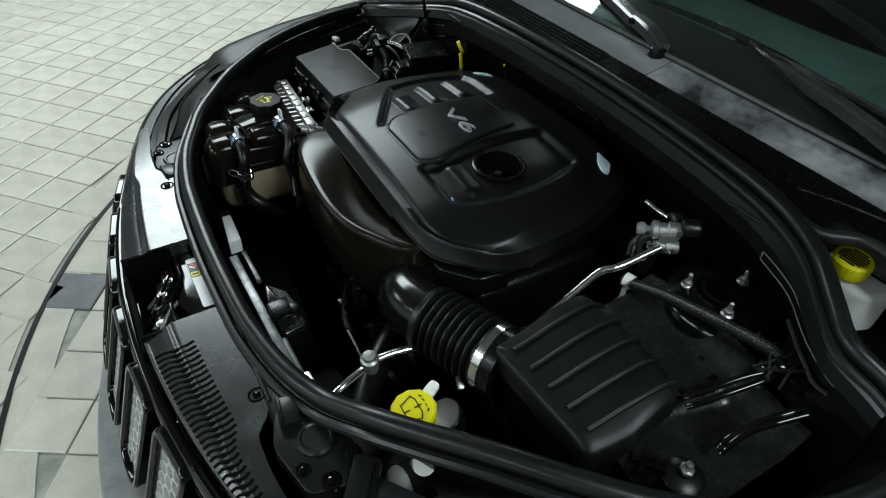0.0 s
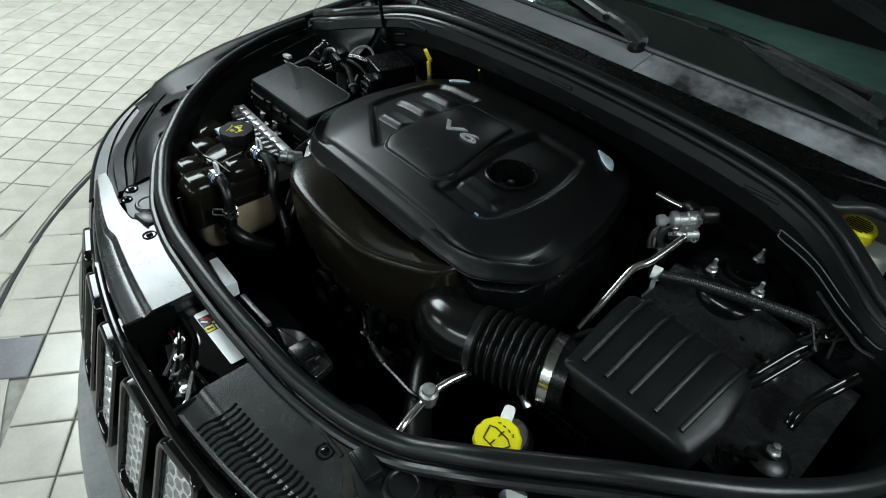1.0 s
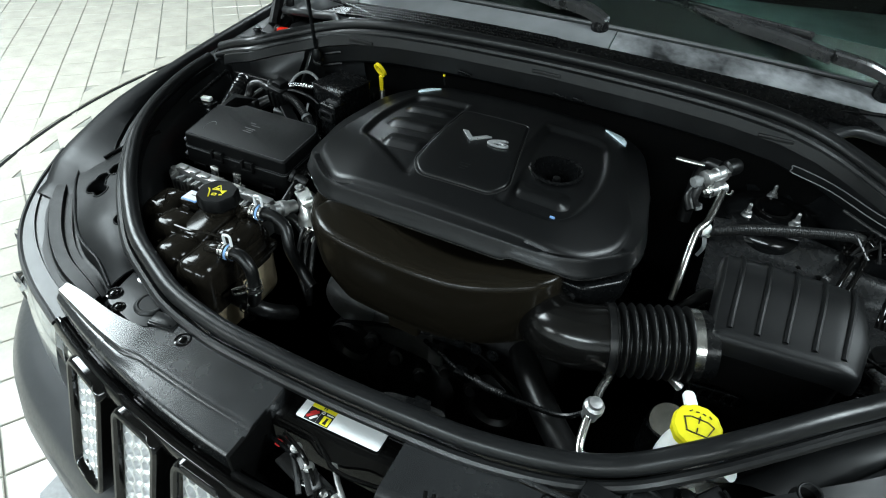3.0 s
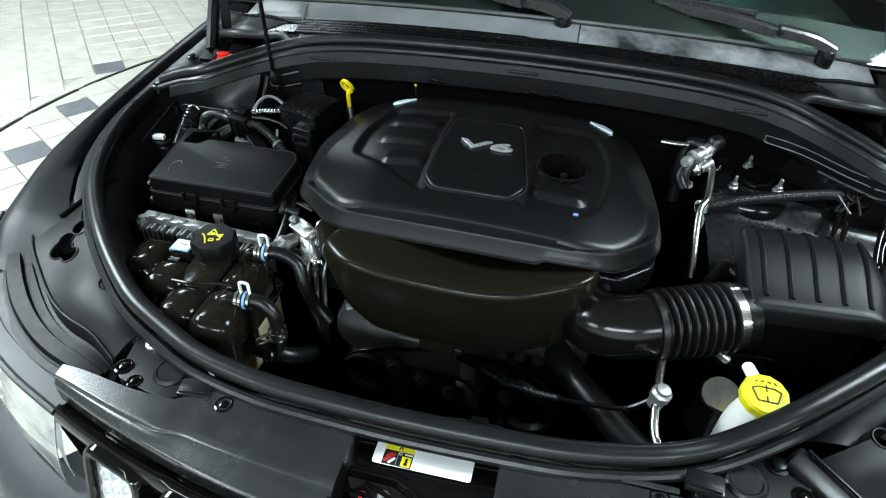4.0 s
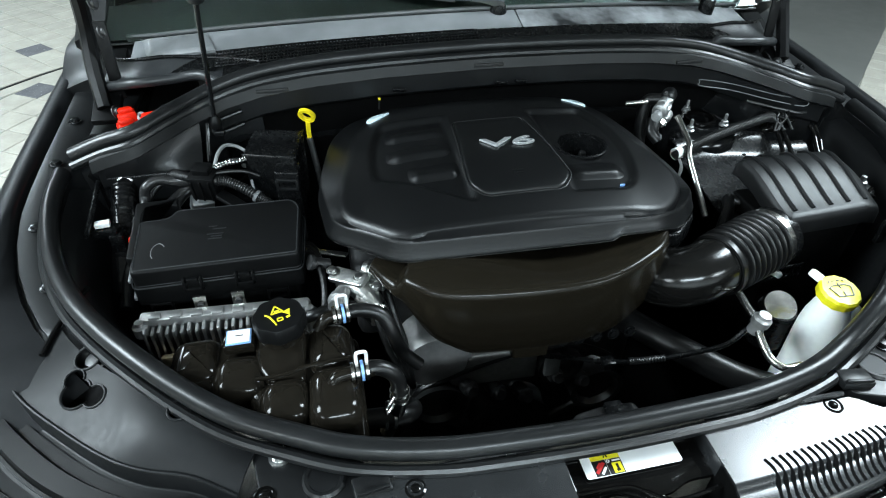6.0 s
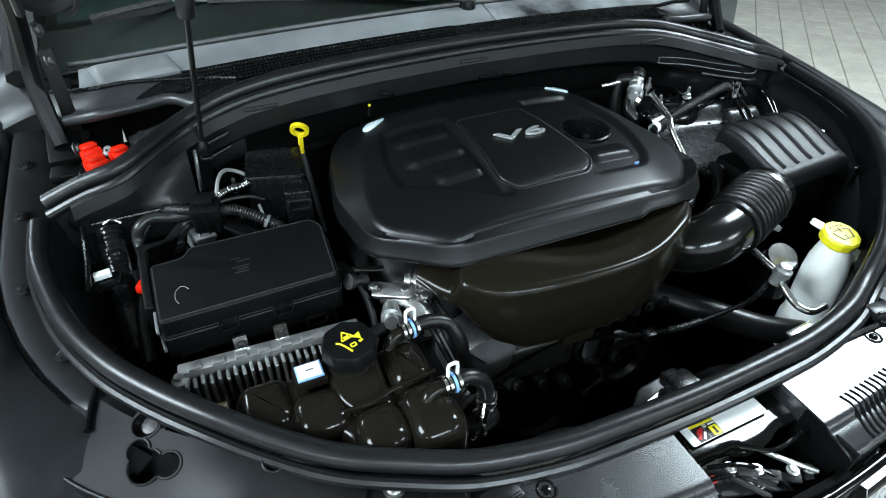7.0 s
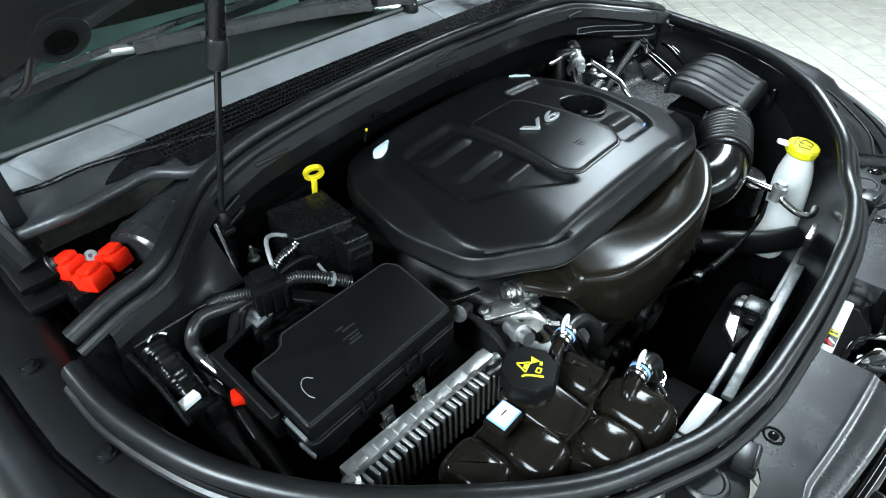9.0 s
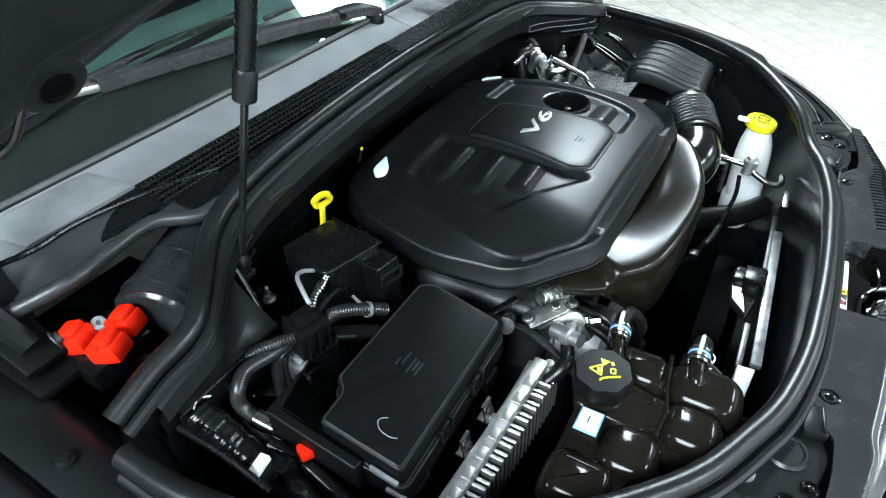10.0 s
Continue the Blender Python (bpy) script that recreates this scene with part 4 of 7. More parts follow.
wiper((0.602, 0.263, 1.150), (0.500, 0.262, 1.178), (0.165, 0.300, 1.210), (-0.10, 0.290, 1.215), (0.46, 0.300, 1.200))

# ---- hood ----
hood = thing("hood", (CX, 0.2, 1.25), "black car hood propped open, underside bare", "hood")
HA = radians(55)


def hood_pt(dx, s, h=0.0):
    """A point of the hood: distance from the middle, distance from the rear edge line, depth below."""
    y, z = 0.235 - s * math.cos(HA), 1.185 + s * math.sin(HA)
    return Vector((CX + dx, y - h * math.sin(HA), z - h * math.cos(HA)))


def hood_sheet(h0, grow, bulge):
    def fn(u, v):
        dx = (-0.745 + 1.49 * u) * (1 - 0.10 * smoothstep(0.7, 1, v)) * grow
        s0 = 0.02 + 0.27 * (1 - (dx / 0.745) ** 2) + 0.12 * smoothstep(0.66, 0.75, abs(dx))
        s1 = 1.02 - 0.30 * (dx / 0.745) ** 2
        return tuple(hood_pt(dx, s0 + (s1 - s0) * v, h0 + bulge(u, v)))
    return fn


part("skin", surface(hood_sheet(-0.01, 1.0, lambda u, v: 0.0), 24, 16, 0.004), PAINT, hood)
part("inner_panel", surface(hood_sheet(0.006, 0.97, lambda u, v: 0.022 * (smoothstep(0, 0.05, u) * smoothstep(1, 0.95, u) * smoothstep(0, 0.08, v) * smoothstep(1, 0.92, v)) - 0.02 * smoothstep(0.16, 0.2, u) * smoothstep(0.84, 0.80, u) * smoothstep(0.22, 0.28, v) * smoothstep(0.9, 0.84, v)), 60, 40, 0.003), HOODIN, hood, "dull black painted inner hood frame", sharp=50)
for sgn in (-1, 1):
    bead = [(0.640, 0.095), (0.622, 0.113), (0.607, 0.174), (0.598, 0.204), (0.575, 0.215), (0.527, 0.224), (0.482, 0.232), (0.40, 0.262), (0.25, 0.295), (0.10, 0.31)]
    part("stiffener_bead", tube([hood_pt(sgn * dx, s, 0.026) for dx, s in bead], 0.0045, 8, 4), HOODIN, hood)
    part("hole_emboss", lathe(hood_pt(sgn * 0.58, 0.170, 0.027), [(0.036, -0.004), (0.034, 0.003), (0.028, 0.004), (0.019, 0.001), (0.018, -0.004)], (0, -math.sin(HA), -math.cos(HA)), 32, caps=False), HOODIN, hood)
    part("edge_fold", tube([hood_pt(sgn * (0.70 - 0.008 * k), 0.10 + 0.07 * k, 0.02) for k in range(12)], 0.007, 8, 3), HOODIN, hood)
# Near-black discs on the inner panel stand in for the shade in its holes.
for dx, s in ((-0.58, 0.17), (0.58, 0.17), (-0.62, 0.36), (0.62, 0.36)):
    c = hood_pt(dx, s, 0.032)
    part("hole", lathe(c, [(0.018, 0), (0.018, 0.002), (0.013, 0.003), (0.012, 0.001), (0.001, 0.001)], (0, -math.sin(HA), -math.cos(HA))), DARK, hood)


def hinge(sgn):
    x = CX + sgn * 0.715
    t = part("hood_hinge", join(bar((x, 0.12, 1.03), (x, 0.30, 1.10), 0.05, 0.014, 0.003), box(x - 0.03, x + 0.03, 0.10, 0.30, 1.005, 1.018, 0.003)), FUSE, car, "black steel hood hinge")
    part("hinge_arm", tube([(x, 0.14, 1.05), (x + sgn * 0.012, 0.19, 1.11), (x + sgn * 0.012, 0.22, 1.17), (x, 0.20, 1.24), (x - sgn * 0.01, 0.16, 1.30)], 0.014, 8), FUSE, t)
    part("hinge_link", bar((x - sgn * 0.02, 0.18, 1.05), (x - sgn * 0.02, 0.20, 1.19), 0.022, 0.006, 0.002), FUSE, t)
    for y, z in ((0.13, 1.045), (0.19, 1.075), (0.25, 1.09), (0.20, 1.17), (0.20, 1.22)):
        bolt((x + 0.02 * -sgn, y, z), t, 0.0085, DULL, (-sgn, -0.3, 0.3))


hinge(-1)
hinge(1)
strut = thing("gas_strut", (-0.475, 0.022, 1.05), "black gas strut holding the hood open", "strut")
SA, SB = Vector((-0.475, 0.022, 1.060)), Vector((-0.450, -0.033, 1.282))
SD = (SB - SA).normalized()
part("rod", tube([SA, SB + SD * 0.01], 0.0042, 10, smooth=False), BAYPAINT, strut)
part("cylinder", tube([SB, SB + SD * 0.004, SB + SD * 0.30], 0.0105, 14, smooth=False), SATIN, strut)
part("collar", lathe(SB, [(0.006, -0.004), (0.0125, 0.0), (0.0125, 0.03), (0.0105, 0.034)], SD), MATTE, strut)
part("ball_end", lathe(SA, [(0.004, -0.012), (0.011, -0.008), (0.012, 0.0), (0.009, 0.010), (0.005, 0.016)], SD), MATTE, strut)
part("mount", join(bar((-0.487, 0.022, 0.93), (-0.482, 0.024, 1.06), 0.02, 0.008, 0.002), box(-0.490, -0.462, 0.014, 0.030, 1.036, 1.046, 0.003)), BAYPAINT, strut)
part("mount_plate", loft([[(-0.489 + o, 0.018, 1.062), (-0.495 + o, -0.016, 1.006), (-0.492 + o, -0.018, 0.95), (-0.470 + o, 0.030, 0.95), (-0.472 + o, 0.034, 1.05)] for o in (0.0, 0.004)]), BAYPAINT, strut)
part("mount_edge", bar((-0.489, 0.017, 1.062), (-0.495, -0.017, 1.006), 0.0022, 0.0022), DULL, strut)

# ---- engine cover ----
COV = [(-0.208, -0.360), (0.19, -0.368), (0.243, -0.350), (0.294, -0.292), (0.303, -0.22), (0.282, -0.09), (0.252, 0.01), (0.215, 0.055), (0.16, 0.072), (-0.18, 0.072), (-0.24, 0.048), (-0.285, -0.02), (-0.312, -0.15), (-0.300, -0.275)]
CC = Vector((0.0, -0.135))
OUT = [Vector(p) for p in resample(rounded(COV, 0.034, 8), 300)]


def cover_top(x, y):
    return 1.077 - 0.74 * (y + 0.13) ** 2 - 0.22 * x * x - 0.018 * smoothstep(0.15, 0.28, abs(x))


def in_box(x, y, x0, x1, y0, y1, s):
    return smoothstep(x0, x0 + s, x) * smoothstep(x1, x1 - s, x) * smoothstep(y0, y0 + s, y) * smoothstep(y1, y1 - s, y)


def relief(x, y):
    bow = 0.03 * ((y + 0.17) / 0.13) ** 2
    west = in_box(x, y, -0.226 + bow, -0.072, -0.306, -0.040, 0.016)
    east = in_box(x, y, 0.068, 0.212 - bow, -0.300, -0.040, 0.016)
    west *= smoothstep(0.0, 0.016, (x + 0.095) * 0.54 + (y + 0.292) * 0.84)
    east *= smoothstep(0.0, 0.016, (0.160 - x) * 0.66 + (y + 0.300) * 0.75 + 0.004)
    d = 0.010 * max(west, east)
    return d


HOLE = Vector((0.131, -0.174))
cover = thing("engine_cover", (0, -0.135, 0.97), "large satin black plastic engine cover with V6 badge", "engine cover")
bm = bmesh.new()
rows = []


def lip_z(x, y):
    front = smoothstep(-0.24, -0.34, y)
    return 0.996 + 0.010 * smoothstep(-0.2, 0.05, y) + 0.014 * front


def lip_jog(x, y):
    """A short rise of the lower edge above the intake elbow."""
    return 0.009 * smoothstep(-0.24, -0.34, y) * smoothstep(0.112, 0.128, x) * smoothstep(0.228, 0.185, x)


out2 = [tuple(p) for p in OUT]
SIDE = [smoothstep(-0.25, -0.12, y) * smoothstep(0.16, 0.27, abs(x)) for x, y in out2]
# (inset at the front, inset at the sides, height over the lip in parts of the two creases)
for df, ds, z_lip, z_top in ((0.006, 0.006, -0.005, None), (0.0, 0.0, -0.005, None), (0.0, 0.0, 0.0, None), (0.0015, 0.001, 0.002, None), (0.008, 0.004, 0.0205, None), (0.0093, 0.0055, 0.0238, None), (0.0115, 0.009, 0.0262, None),
                             (0.024, 0.040, None, -0.0065), (0.0265, 0.047, None, -0.0030), (0.030, 0.053, None, -0.0008), (0.035, 0.060, None, 0.0)):
    row = []
    a_ring, b_ring = inset(out2, df), inset(out2, ds)
    for (ax, ay), (bx, by), w in zip(a_ring, b_ring, SIDE):
        x, y = ax + (bx - ax) * w, ay + (by - ay) * w
        z = lip_z(x, y) + z_lip + lip_jog(x, y) * max(0.0, 1 - max(z_lip, 0) / 0.02) if z_top is None else cover_top(x, y) + z_top
        row.append(bm.verts.new((x, y, z)))
    rows.append(row)
last = [Vector((v.co.x, v.co.y)) for v in rows[-1]]
for k in range(1, 76):
    row = []
    for p in last:
        q = CC + (p - CC) * (1 - k / 76)
        row.append(bm.verts.new((q.x, q.y, cover_top(q.x, q.y) - relief(q.x, q.y))))
    rows.append(row)
n = len(OUT)
for a, b in zip(rows[:-1], rows[1:]):
    for i in range(n):
        j = (i + 1) % n
        c = (a[i].co + a[j].co + b[i].co + b[j].co) / 4
        if (Vector((c.x, c.y)) - HOLE).length > 0.038:
            bm.faces.new((a[i], a[j], b[j], b[i]))
part("shell", bm, COVER, cover, sharp=75)


def step_pad(x0, x1, yc, h):
    """A moulded step that rises from its rear and breaks off at its front edge."""
    def fn(u, v):
        e = smoothstep(0, 0.22, u) * smoothstep(1, 0.78, u)
        y = yc + 0.026 - 0.050 * v + 0.006 * (1 - e)
        rise = h * (smoothstep(0.0, 0.70, v) * (1 - smoothstep(0.70, 1.0, v))) * e
        x = x0 + (x1 - x0) * u
        return (x, y, cover_top(x, y) - 0.0108 + rise)
    return surface(fn, 28, 24)


for yc, xa in ((-0.092, -0.196), (-0.153, -0.200), (-0.212, -0.172)):
    part("step_pad", step_pad(xa, -0.082, yc, 0.0075), COVER, cover)
part("step_pad", step_pad(0.080, 0.182, -0.245, 0.0075), COVER, cover)
part("filler_cup", lathe((HOLE.x, HOLE.y, cover_top(HOLE.x, HOLE.y) - 0.008), [(0.0455, -0.004), (0.0455, -0.001), (0.043, 0.0002), (0.0395, -0.001), (0.038, -0.012), (0.036, -0.045), (0.002, -0.046)], seg=40, caps=False), SATIN, cover, "deep round oil filler recess")
part("filler_post", lathe((HOLE.x + 0.004, HOLE.y - 0.004, cover_top(*HOLE) - 0.052), [(0.014, 0), (0.013, 0.014), (0.007, 0.018), (0.006, 0.03), (0.001, 0.031)]), HOSE, cover)
PL = resample(rounded([(-0.070, -0.085), (0.050, -0.085), (0.080, -0.262), (0.060, -0.288), (-0.062, -0.288), (-0.082, -0.262)], 0.012, 6), 160)
loops = []
for d, h in ((-0.001, -0.008), (0.0, 0.001), (0.0015, 0.0028), (0.004, 0.0034)):
    loops.append([(x, y, cover_top(x, y) + h) for x, y in inset(PL, d)])
inner = inset(PL, 0.004)
pc = Vector((-0.003, -0.19))
for k in range(1, 9):
    lp = []
    for p in inner:
        q = pc + (Vector(p) - pc) * (1 - k / 8.2)
        lp.append((q.x, q.y, cover_top(q.x, q.y) + 0.0034))
    loops.append(lp)
# A thin gloss bead added to draw the highlight along the lip.
part("lip_edge", tube([(x, y, lip_z(x, y) + lip_jog(x, y) - 0.0035) for x, y in out2 + out2[:1]], 0.0013, 6, 1, smooth=False), GLOSS, cover)
part("badge_plate", loft(loops), COVER, cover, sharp=40)
part("plate_groove", tube([(x, y, cover_top(x, y) + 0.0002) for x, y in inset(PL, -0.003)] + [(inset(PL, -0.003)[0][0], inset(PL, -0.003)[0][1], cover_top(*inset(PL, -0.003)[0]))], 0.0012, 5, 1, smooth=False), LABBLK, cover)
v6 = text_mesh("V6", 0.061, 0.0012, 0.0004, 0.0004)
moved(v6, Matrix.Translation((0.003, -0.176, cover_top(0, -0.176) + 0.0055)) @ pose(0, 0, 0, 4, 0, 0) @ Matrix.Diagonal((1.36, 0.52, 1, 1)) @ Matrix.Shear("XZ", 4, (0, 0)))
for v in v6.verts:
    v.co.x += 0.18 * (v.co.y + 0.176)
part("badge", v6, BADGE, cover, "silver V6 lettering")
for k in range(3):
    part("mould_mark", box(-0.010 + 0.002 * k, 0.008 - 0.002 * k, -0.2455 - 0.006 * k, -0.2435 - 0.006 * k, cover_top(0, -0.245) + 0.002, cover_top(0, -0.245 - 0.006 * k) + 0.0039, 0), MATTE, cover)
for sx in (-1, 1):
    x = 0.19 * sx
    drop = rounded([(x - sx * 0.026, 0.013), (x + sx * 0.008, 0.018), (x + sx * 0.023, 0.002), (x + sx * 0.018, -0.014), (x + sx * 0.002, -0.010)], 0.008, 5)
    part("corner_plug", slab(drop, cover_top(x, 0) - 0.010, cover_top(x, 0) + 0.003, 0, 0.002, top=lambda a, b: cover_top(a, b) - cover_top(0.19, 0)), PALE, cover, "pale blue white corner plug")
part("clip_mark", box(0.157, 0.165, -0.2825, -0.2807, cover_top(0.16, -0.282) - 0.014, cover_top(0.16, -0.282) - 0.006, 0.001), BLUE, cover)

# ---- intake ----
res = thing("intake_resonator", (0.0, -0.38, 0.80), "brown-black glossy plastic intake resonator below the cover", "air intake")


RES_TOP = [(-0.246, -0.325), (-0.228, -0.360), (-0.205, -0.390), (-0.166, -0.423), (-0.115, -0.438), (-0.03, -0.446), (0.045, -0.446), (0.10, -0.436), (0.15, -0.416), (0.186, -0.395), (0.207, -0.366), (0.210, -0.325)]
RES_LINE = [(p.x, p.y) for p in catmull([(x, y, 0) for x, y in RES_TOP], 8)]


def res_section(x, y):
    """One rib of the resonator: crowned top, soft crease, upright front and underside."""
    nx, ny = x * 0.35, y + 0.22
    ln = math.hypot(nx, ny)
    nx, ny = nx / ln, ny / ln
    edge = 1.003 + 0.010 * smoothstep(0.06, 0.22, x) - 0.022 * smoothstep(-0.203, -0.216, x)
    foot = 0.874 + 0.020 * smoothstep(-0.11, -0.16, x) + 0.085 * smoothstep(-0.15, -0.245, x) + 0.012 * smoothstep(0.10, 0.2, x)
    prof = [(-0.120, 0.0045), (-0.085, 0.0058), (-0.060, 0.0050), (-0.040, 0.0036), (-0.026, 0.0024), (-0.014, 0.0010), (-0.008, -0.0004), (-0.0035, -0.0032), (-0.001, -0.0072), (0.0, -0.013)]
    dip = 0.33 * smoothstep(-0.18, 0.05, x)
    out = [(x + nx * d, y + ny * d, edge + h - dip * max(-d - 0.006, 0)) for d, h in prof]
    for f, d in ((0.25, 0.0015), (0.5, 0.0005), (0.75, -0.003), (0.93, -0.008), (0.985, -0.0115), (1.0, -0.018), (1.0, -0.09)):
        out.append((x + nx * d, y + ny * d, edge - 0.013 + (foot - edge + 0.013) * f))
    return out


ribs = [res_section(x, y) for x, y in RES_LINE]
loops = list(zip(*ribs))
part("body", loft(ribs, caps=False, closed=False), BROWN, res, sharp=60)
part("seam", tube([(p[0], p[1], p[2]) for p in loops[14]], 0.0009, 6, 1, smooth=False), BROWN, res)
for k in range(5):
    bolt((0.03 + 0.028 * k, -0.428, 0.872), res, 0.0065, SATIN, (0, -1, 0.2), name="rivet")
part("foot_tab", slab([(-0.045, -0.425), (0.012, -0.428), (0.012, -0.405), (-0.045, -0.402)], 0.845, 0.885, 0.006, 0.003), BROWN, res)
part("side_block", slab([(0.17, -0.345), (0.240, -0.350), (0.290, -0.305), (0.295, -0.25), (0.17, -0.25)], 0.955, 0.990, 0.012, 0.005), SATIN, res)

hose = thing("intake_hose", (0.28, -0.39, 0.90), "black plastic intake elbow with ribbed bellows and steel clamp", "hose")
EP = catmull([(0.185, -0.310, 0.920), (0.192, -0.352, 0.926), (0.215, -0.388, 0.936), (0.252, -0.397, 0.944), (0.300, -0.385, 0.950)], 10)
part("elbow", tube([tuple(p) for p in EP], 0.047, 28, 1, smooth=False), ELBOW, hose)
B0, B1 = Vector((0.298, -0.386, 0.950)), Vector((0.392, -0.353, 0.956))
part("bellows", tube([B0, B0.lerp(B1, 0.5), B1], 0.05, 32, 40, rfun=lambda f: 0.0475 + 0.0055 * math.cos(f * 2 * math.pi * 8)), HOSE, hose, sharp=80)
BD = (B1 - B0).normalized()
part("clamp", ring(B1 + BD * 0.006, BD, 0.049, 0.015, 0.0015, 40), STEEL, hose, "polished steel hose clamp")
part("clamp_screw", join(bar(B1 + Vector((-0.004, -0.045, -0.026)), B1 + Vector((0.012, -0.050, -0.034)), 0.010, 0.010, 0.002)), ZINC, hose)
part("collar", ring(B0 - BD * 0.004, BD, 0.047, 0.012, 0.004, 36), HOSE, hose)
part("neck", tube([B1 + BD * 0.004, B1 + BD * 0.032], 0.049, 28, smooth=False), SATIN, hose)

airbox = thing("air_filter_box", (0.51, -0.28, 0.75), "black plastic air filter box with ribbed lid", "air filter")
AB = [(0.409, -0.218), (0.413, -0.368), (0.593, -0.358), (0.602, -0.300), (0.592, -0.222), (0.535, -0.203), (0.432, -0.202)]


def lid_z(x, y):
    return 1.006 + 0.028 * smoothstep(-0.37, -0.245, y) - 0.018 * smoothstep(-0.232, -0.190, y) - 0.010 * smoothstep(0.56, 0.61, x)


# The undercut below the lid gets its shade from a near-black body.
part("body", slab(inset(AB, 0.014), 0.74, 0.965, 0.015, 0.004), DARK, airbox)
lo = resample(rounded(AB, 0.010, 6), 140)
loops = [[(x, y, lid_z(x, y) - 0.030) for x, y in inset(lo, -0.003)], [(x, y, lid_z(x, y) - 0.010) for x, y in inset(lo, -0.002)], [(x, y, lid_z(x, y) - 0.004) for x, y in inset(lo, 0.001)], [(x, y, lid_z(x, y) - 0.0008) for x, y in inset(lo, 0.004)]]
ctr = Vector((0.51, -0.275))
for k in range(1, 12):
    lp = []
    for p in inset(lo, 0.006):
        q = ctr + (Vector(p) - ctr) * (1 - k / 11.3)
        lp.append((q.x, q.y, lid_z(q.x, q.y)))
    loops.append(lp)
part("lid", loft(loops), AIRLID, airbox, "black ribbed lid", sharp=40)
for k in range(5):
    x = 0.434 + 0.034 * k
    y0, y1 = -0.350 + 0.002 * k, -0.205 - (0.014 if k > 3 else 0)
    part("rib", tube([(x + 0.002 * k * (j / 8), y0 + (y1 - y0) * j / 8, lid_z(x, y0 + (y1 - y0) * j / 8) + 0.0005) for j in range(9)], 0.0035, 8, 2), AIRLID, airbox)
for x, y in ((0.42, -0.378), (0.60, -0.372)):
    part("latch_clip", box(x - 0.008, x + 0.008, y - 0.006, y + 0.002, 0.94, 0.985, 0.002), SATIN, airbox)

# ---- coolant tank ----
tank = thing("coolant_tank", (-0.40, -0.47, 0.80), "gloss black lobed coolant tank with aged translucent lower half", "tank")


def pillow(x0, x1, y0, y1, z0, z1, r=0.02):
    return box(x0, x1, y0, y1, z0, z1, min(r, (x1 - x0) * 0.45, (y1 - y0) * 0.45, (z1 - z0) * 0.45), 5)


LOBES = [(-0.515, -0.452, -0.470, -0.398, 0.89, 0.956, 0.022), (-0.460, -0.392, -0.503, -0.440, 0.885, 0.958, 0.026), (-0.338, -0.285, -0.486, -0.412, 0.885, 0.967, 0.022),
         (-0.400, -0.338, -0.556, -0.492, 0.885, 0.962, 0.028), (-0.342, -0.276, -0.568, -0.484, 0.885, 0.966, 0.028)]
for x0, x1, y0, y1, z0, z1, r in LOBES:
    part("lobe", slab([(x0 - 0.002, y0 - 0.004), (x1 + 0.002, y0 - 0.004), (x1 + 0.002, y1 + 0.002), (x0 - 0.002, y1 + 0.002)], z0, z1 + 0.005, r, 0.019, top=lambda x, y, c=((x0 + x1) / 2, (y0 + y1) / 2): -4.5 * (x - c[0]) ** 2 - 4.5 * (y - c[1]) ** 2), TANK, tank, sharp=80)
part("neck_deck", slab([(-0.408, -0.400), (-0.405, -0.470), (-0.385, -0.502), (-0.344, -0.502), (-0.340, -0.400)], 0.90, 0.966, 0.012, 0.007, top=lambda x, y: 0.16 * (y + 0.44) - 3.0 * (x + 0.372) ** 2), TANK, tank, sharp=80)
part("rib", tube([(-0.404, -0.492, 0.962), (-0.37, -0.495, 0.966), (-0.338, -0.488, 0.968), (-0.285, -0.482, 0.966)], 0.0028, 8, 4), TANK, tank)
part("upper_shell", slab([(-0.508, -0.400), (-0.508, -0.462), (-0.462, -0.492), (-0.412, -0.500), (-0.404, -0.548), (-0.30, -0.562), (-0.280, -0.55), (-0.280, -0.400)], 0.890, 0.948, 0.03, 0.016), TANK, tank, sharp=80)
part("lower_half", join(pillow(-0.505, -0.40, -0.485, -0.395, 0.82, 0.915, 0.02), pillow(-0.42, -0.280, -0.555, -0.395, 0.80, 0.915, 0.03)), AMBER, tank, "aged milky lower half", sharp=80)
part("seam", slab([(-0.512, -0.395), (-0.512, -0.47), (-0.46, -0.505), (-0.405, -0.508), (-0.402, -0.557), (-0.30, -0.572), (-0.274, -0.56), (-0.274, -0.395)], 0.905, 0.912, 0.02, 0.002), TANK, tank)
for x, y in ((-0.485, -0.472), (-0.43, -0.508), (-0.375, -0.560), (-0.31, -0.574)):
    part("fin", box(x - 0.0015, x + 0.0015, y - 0.006, y + 0.02, 0.87, 0.935, 0.0008, 1), TANK, tank)
part("neck", lathe((-0.372, -0.420, 0.955), [(0.030, 0), (0.030, 0.02), (0.027, 0.022), (0.027, 0.03)]), TANK, tank)
cap = part("cap", lathe((-0.372, -0.420, 0.972), [(0.030, 0.0), (0.0335, 0.004), (0.0335, 0.022), (0.031, 0.026), (0.001, 0.0265)], seg=72, wobble=lambda f: 1 + 0.035 * math.cos(f * 2 * math.pi * 8)), FUSE, tank, "black scalloped pressure cap with yellow warning symbols")
CZ = 0.9986


def tri_outline(cx, cy, s, w, z):
    p = [(cx + s * math.cos(a), cy + s * math.sin(a), z) for a in (math.pi / 2, math.pi * 7 / 6, math.pi * 11 / 6)]
    return join(*[bar(p[k], p[(k + 1) % 3], w, 0.0006) for k in range(3)])


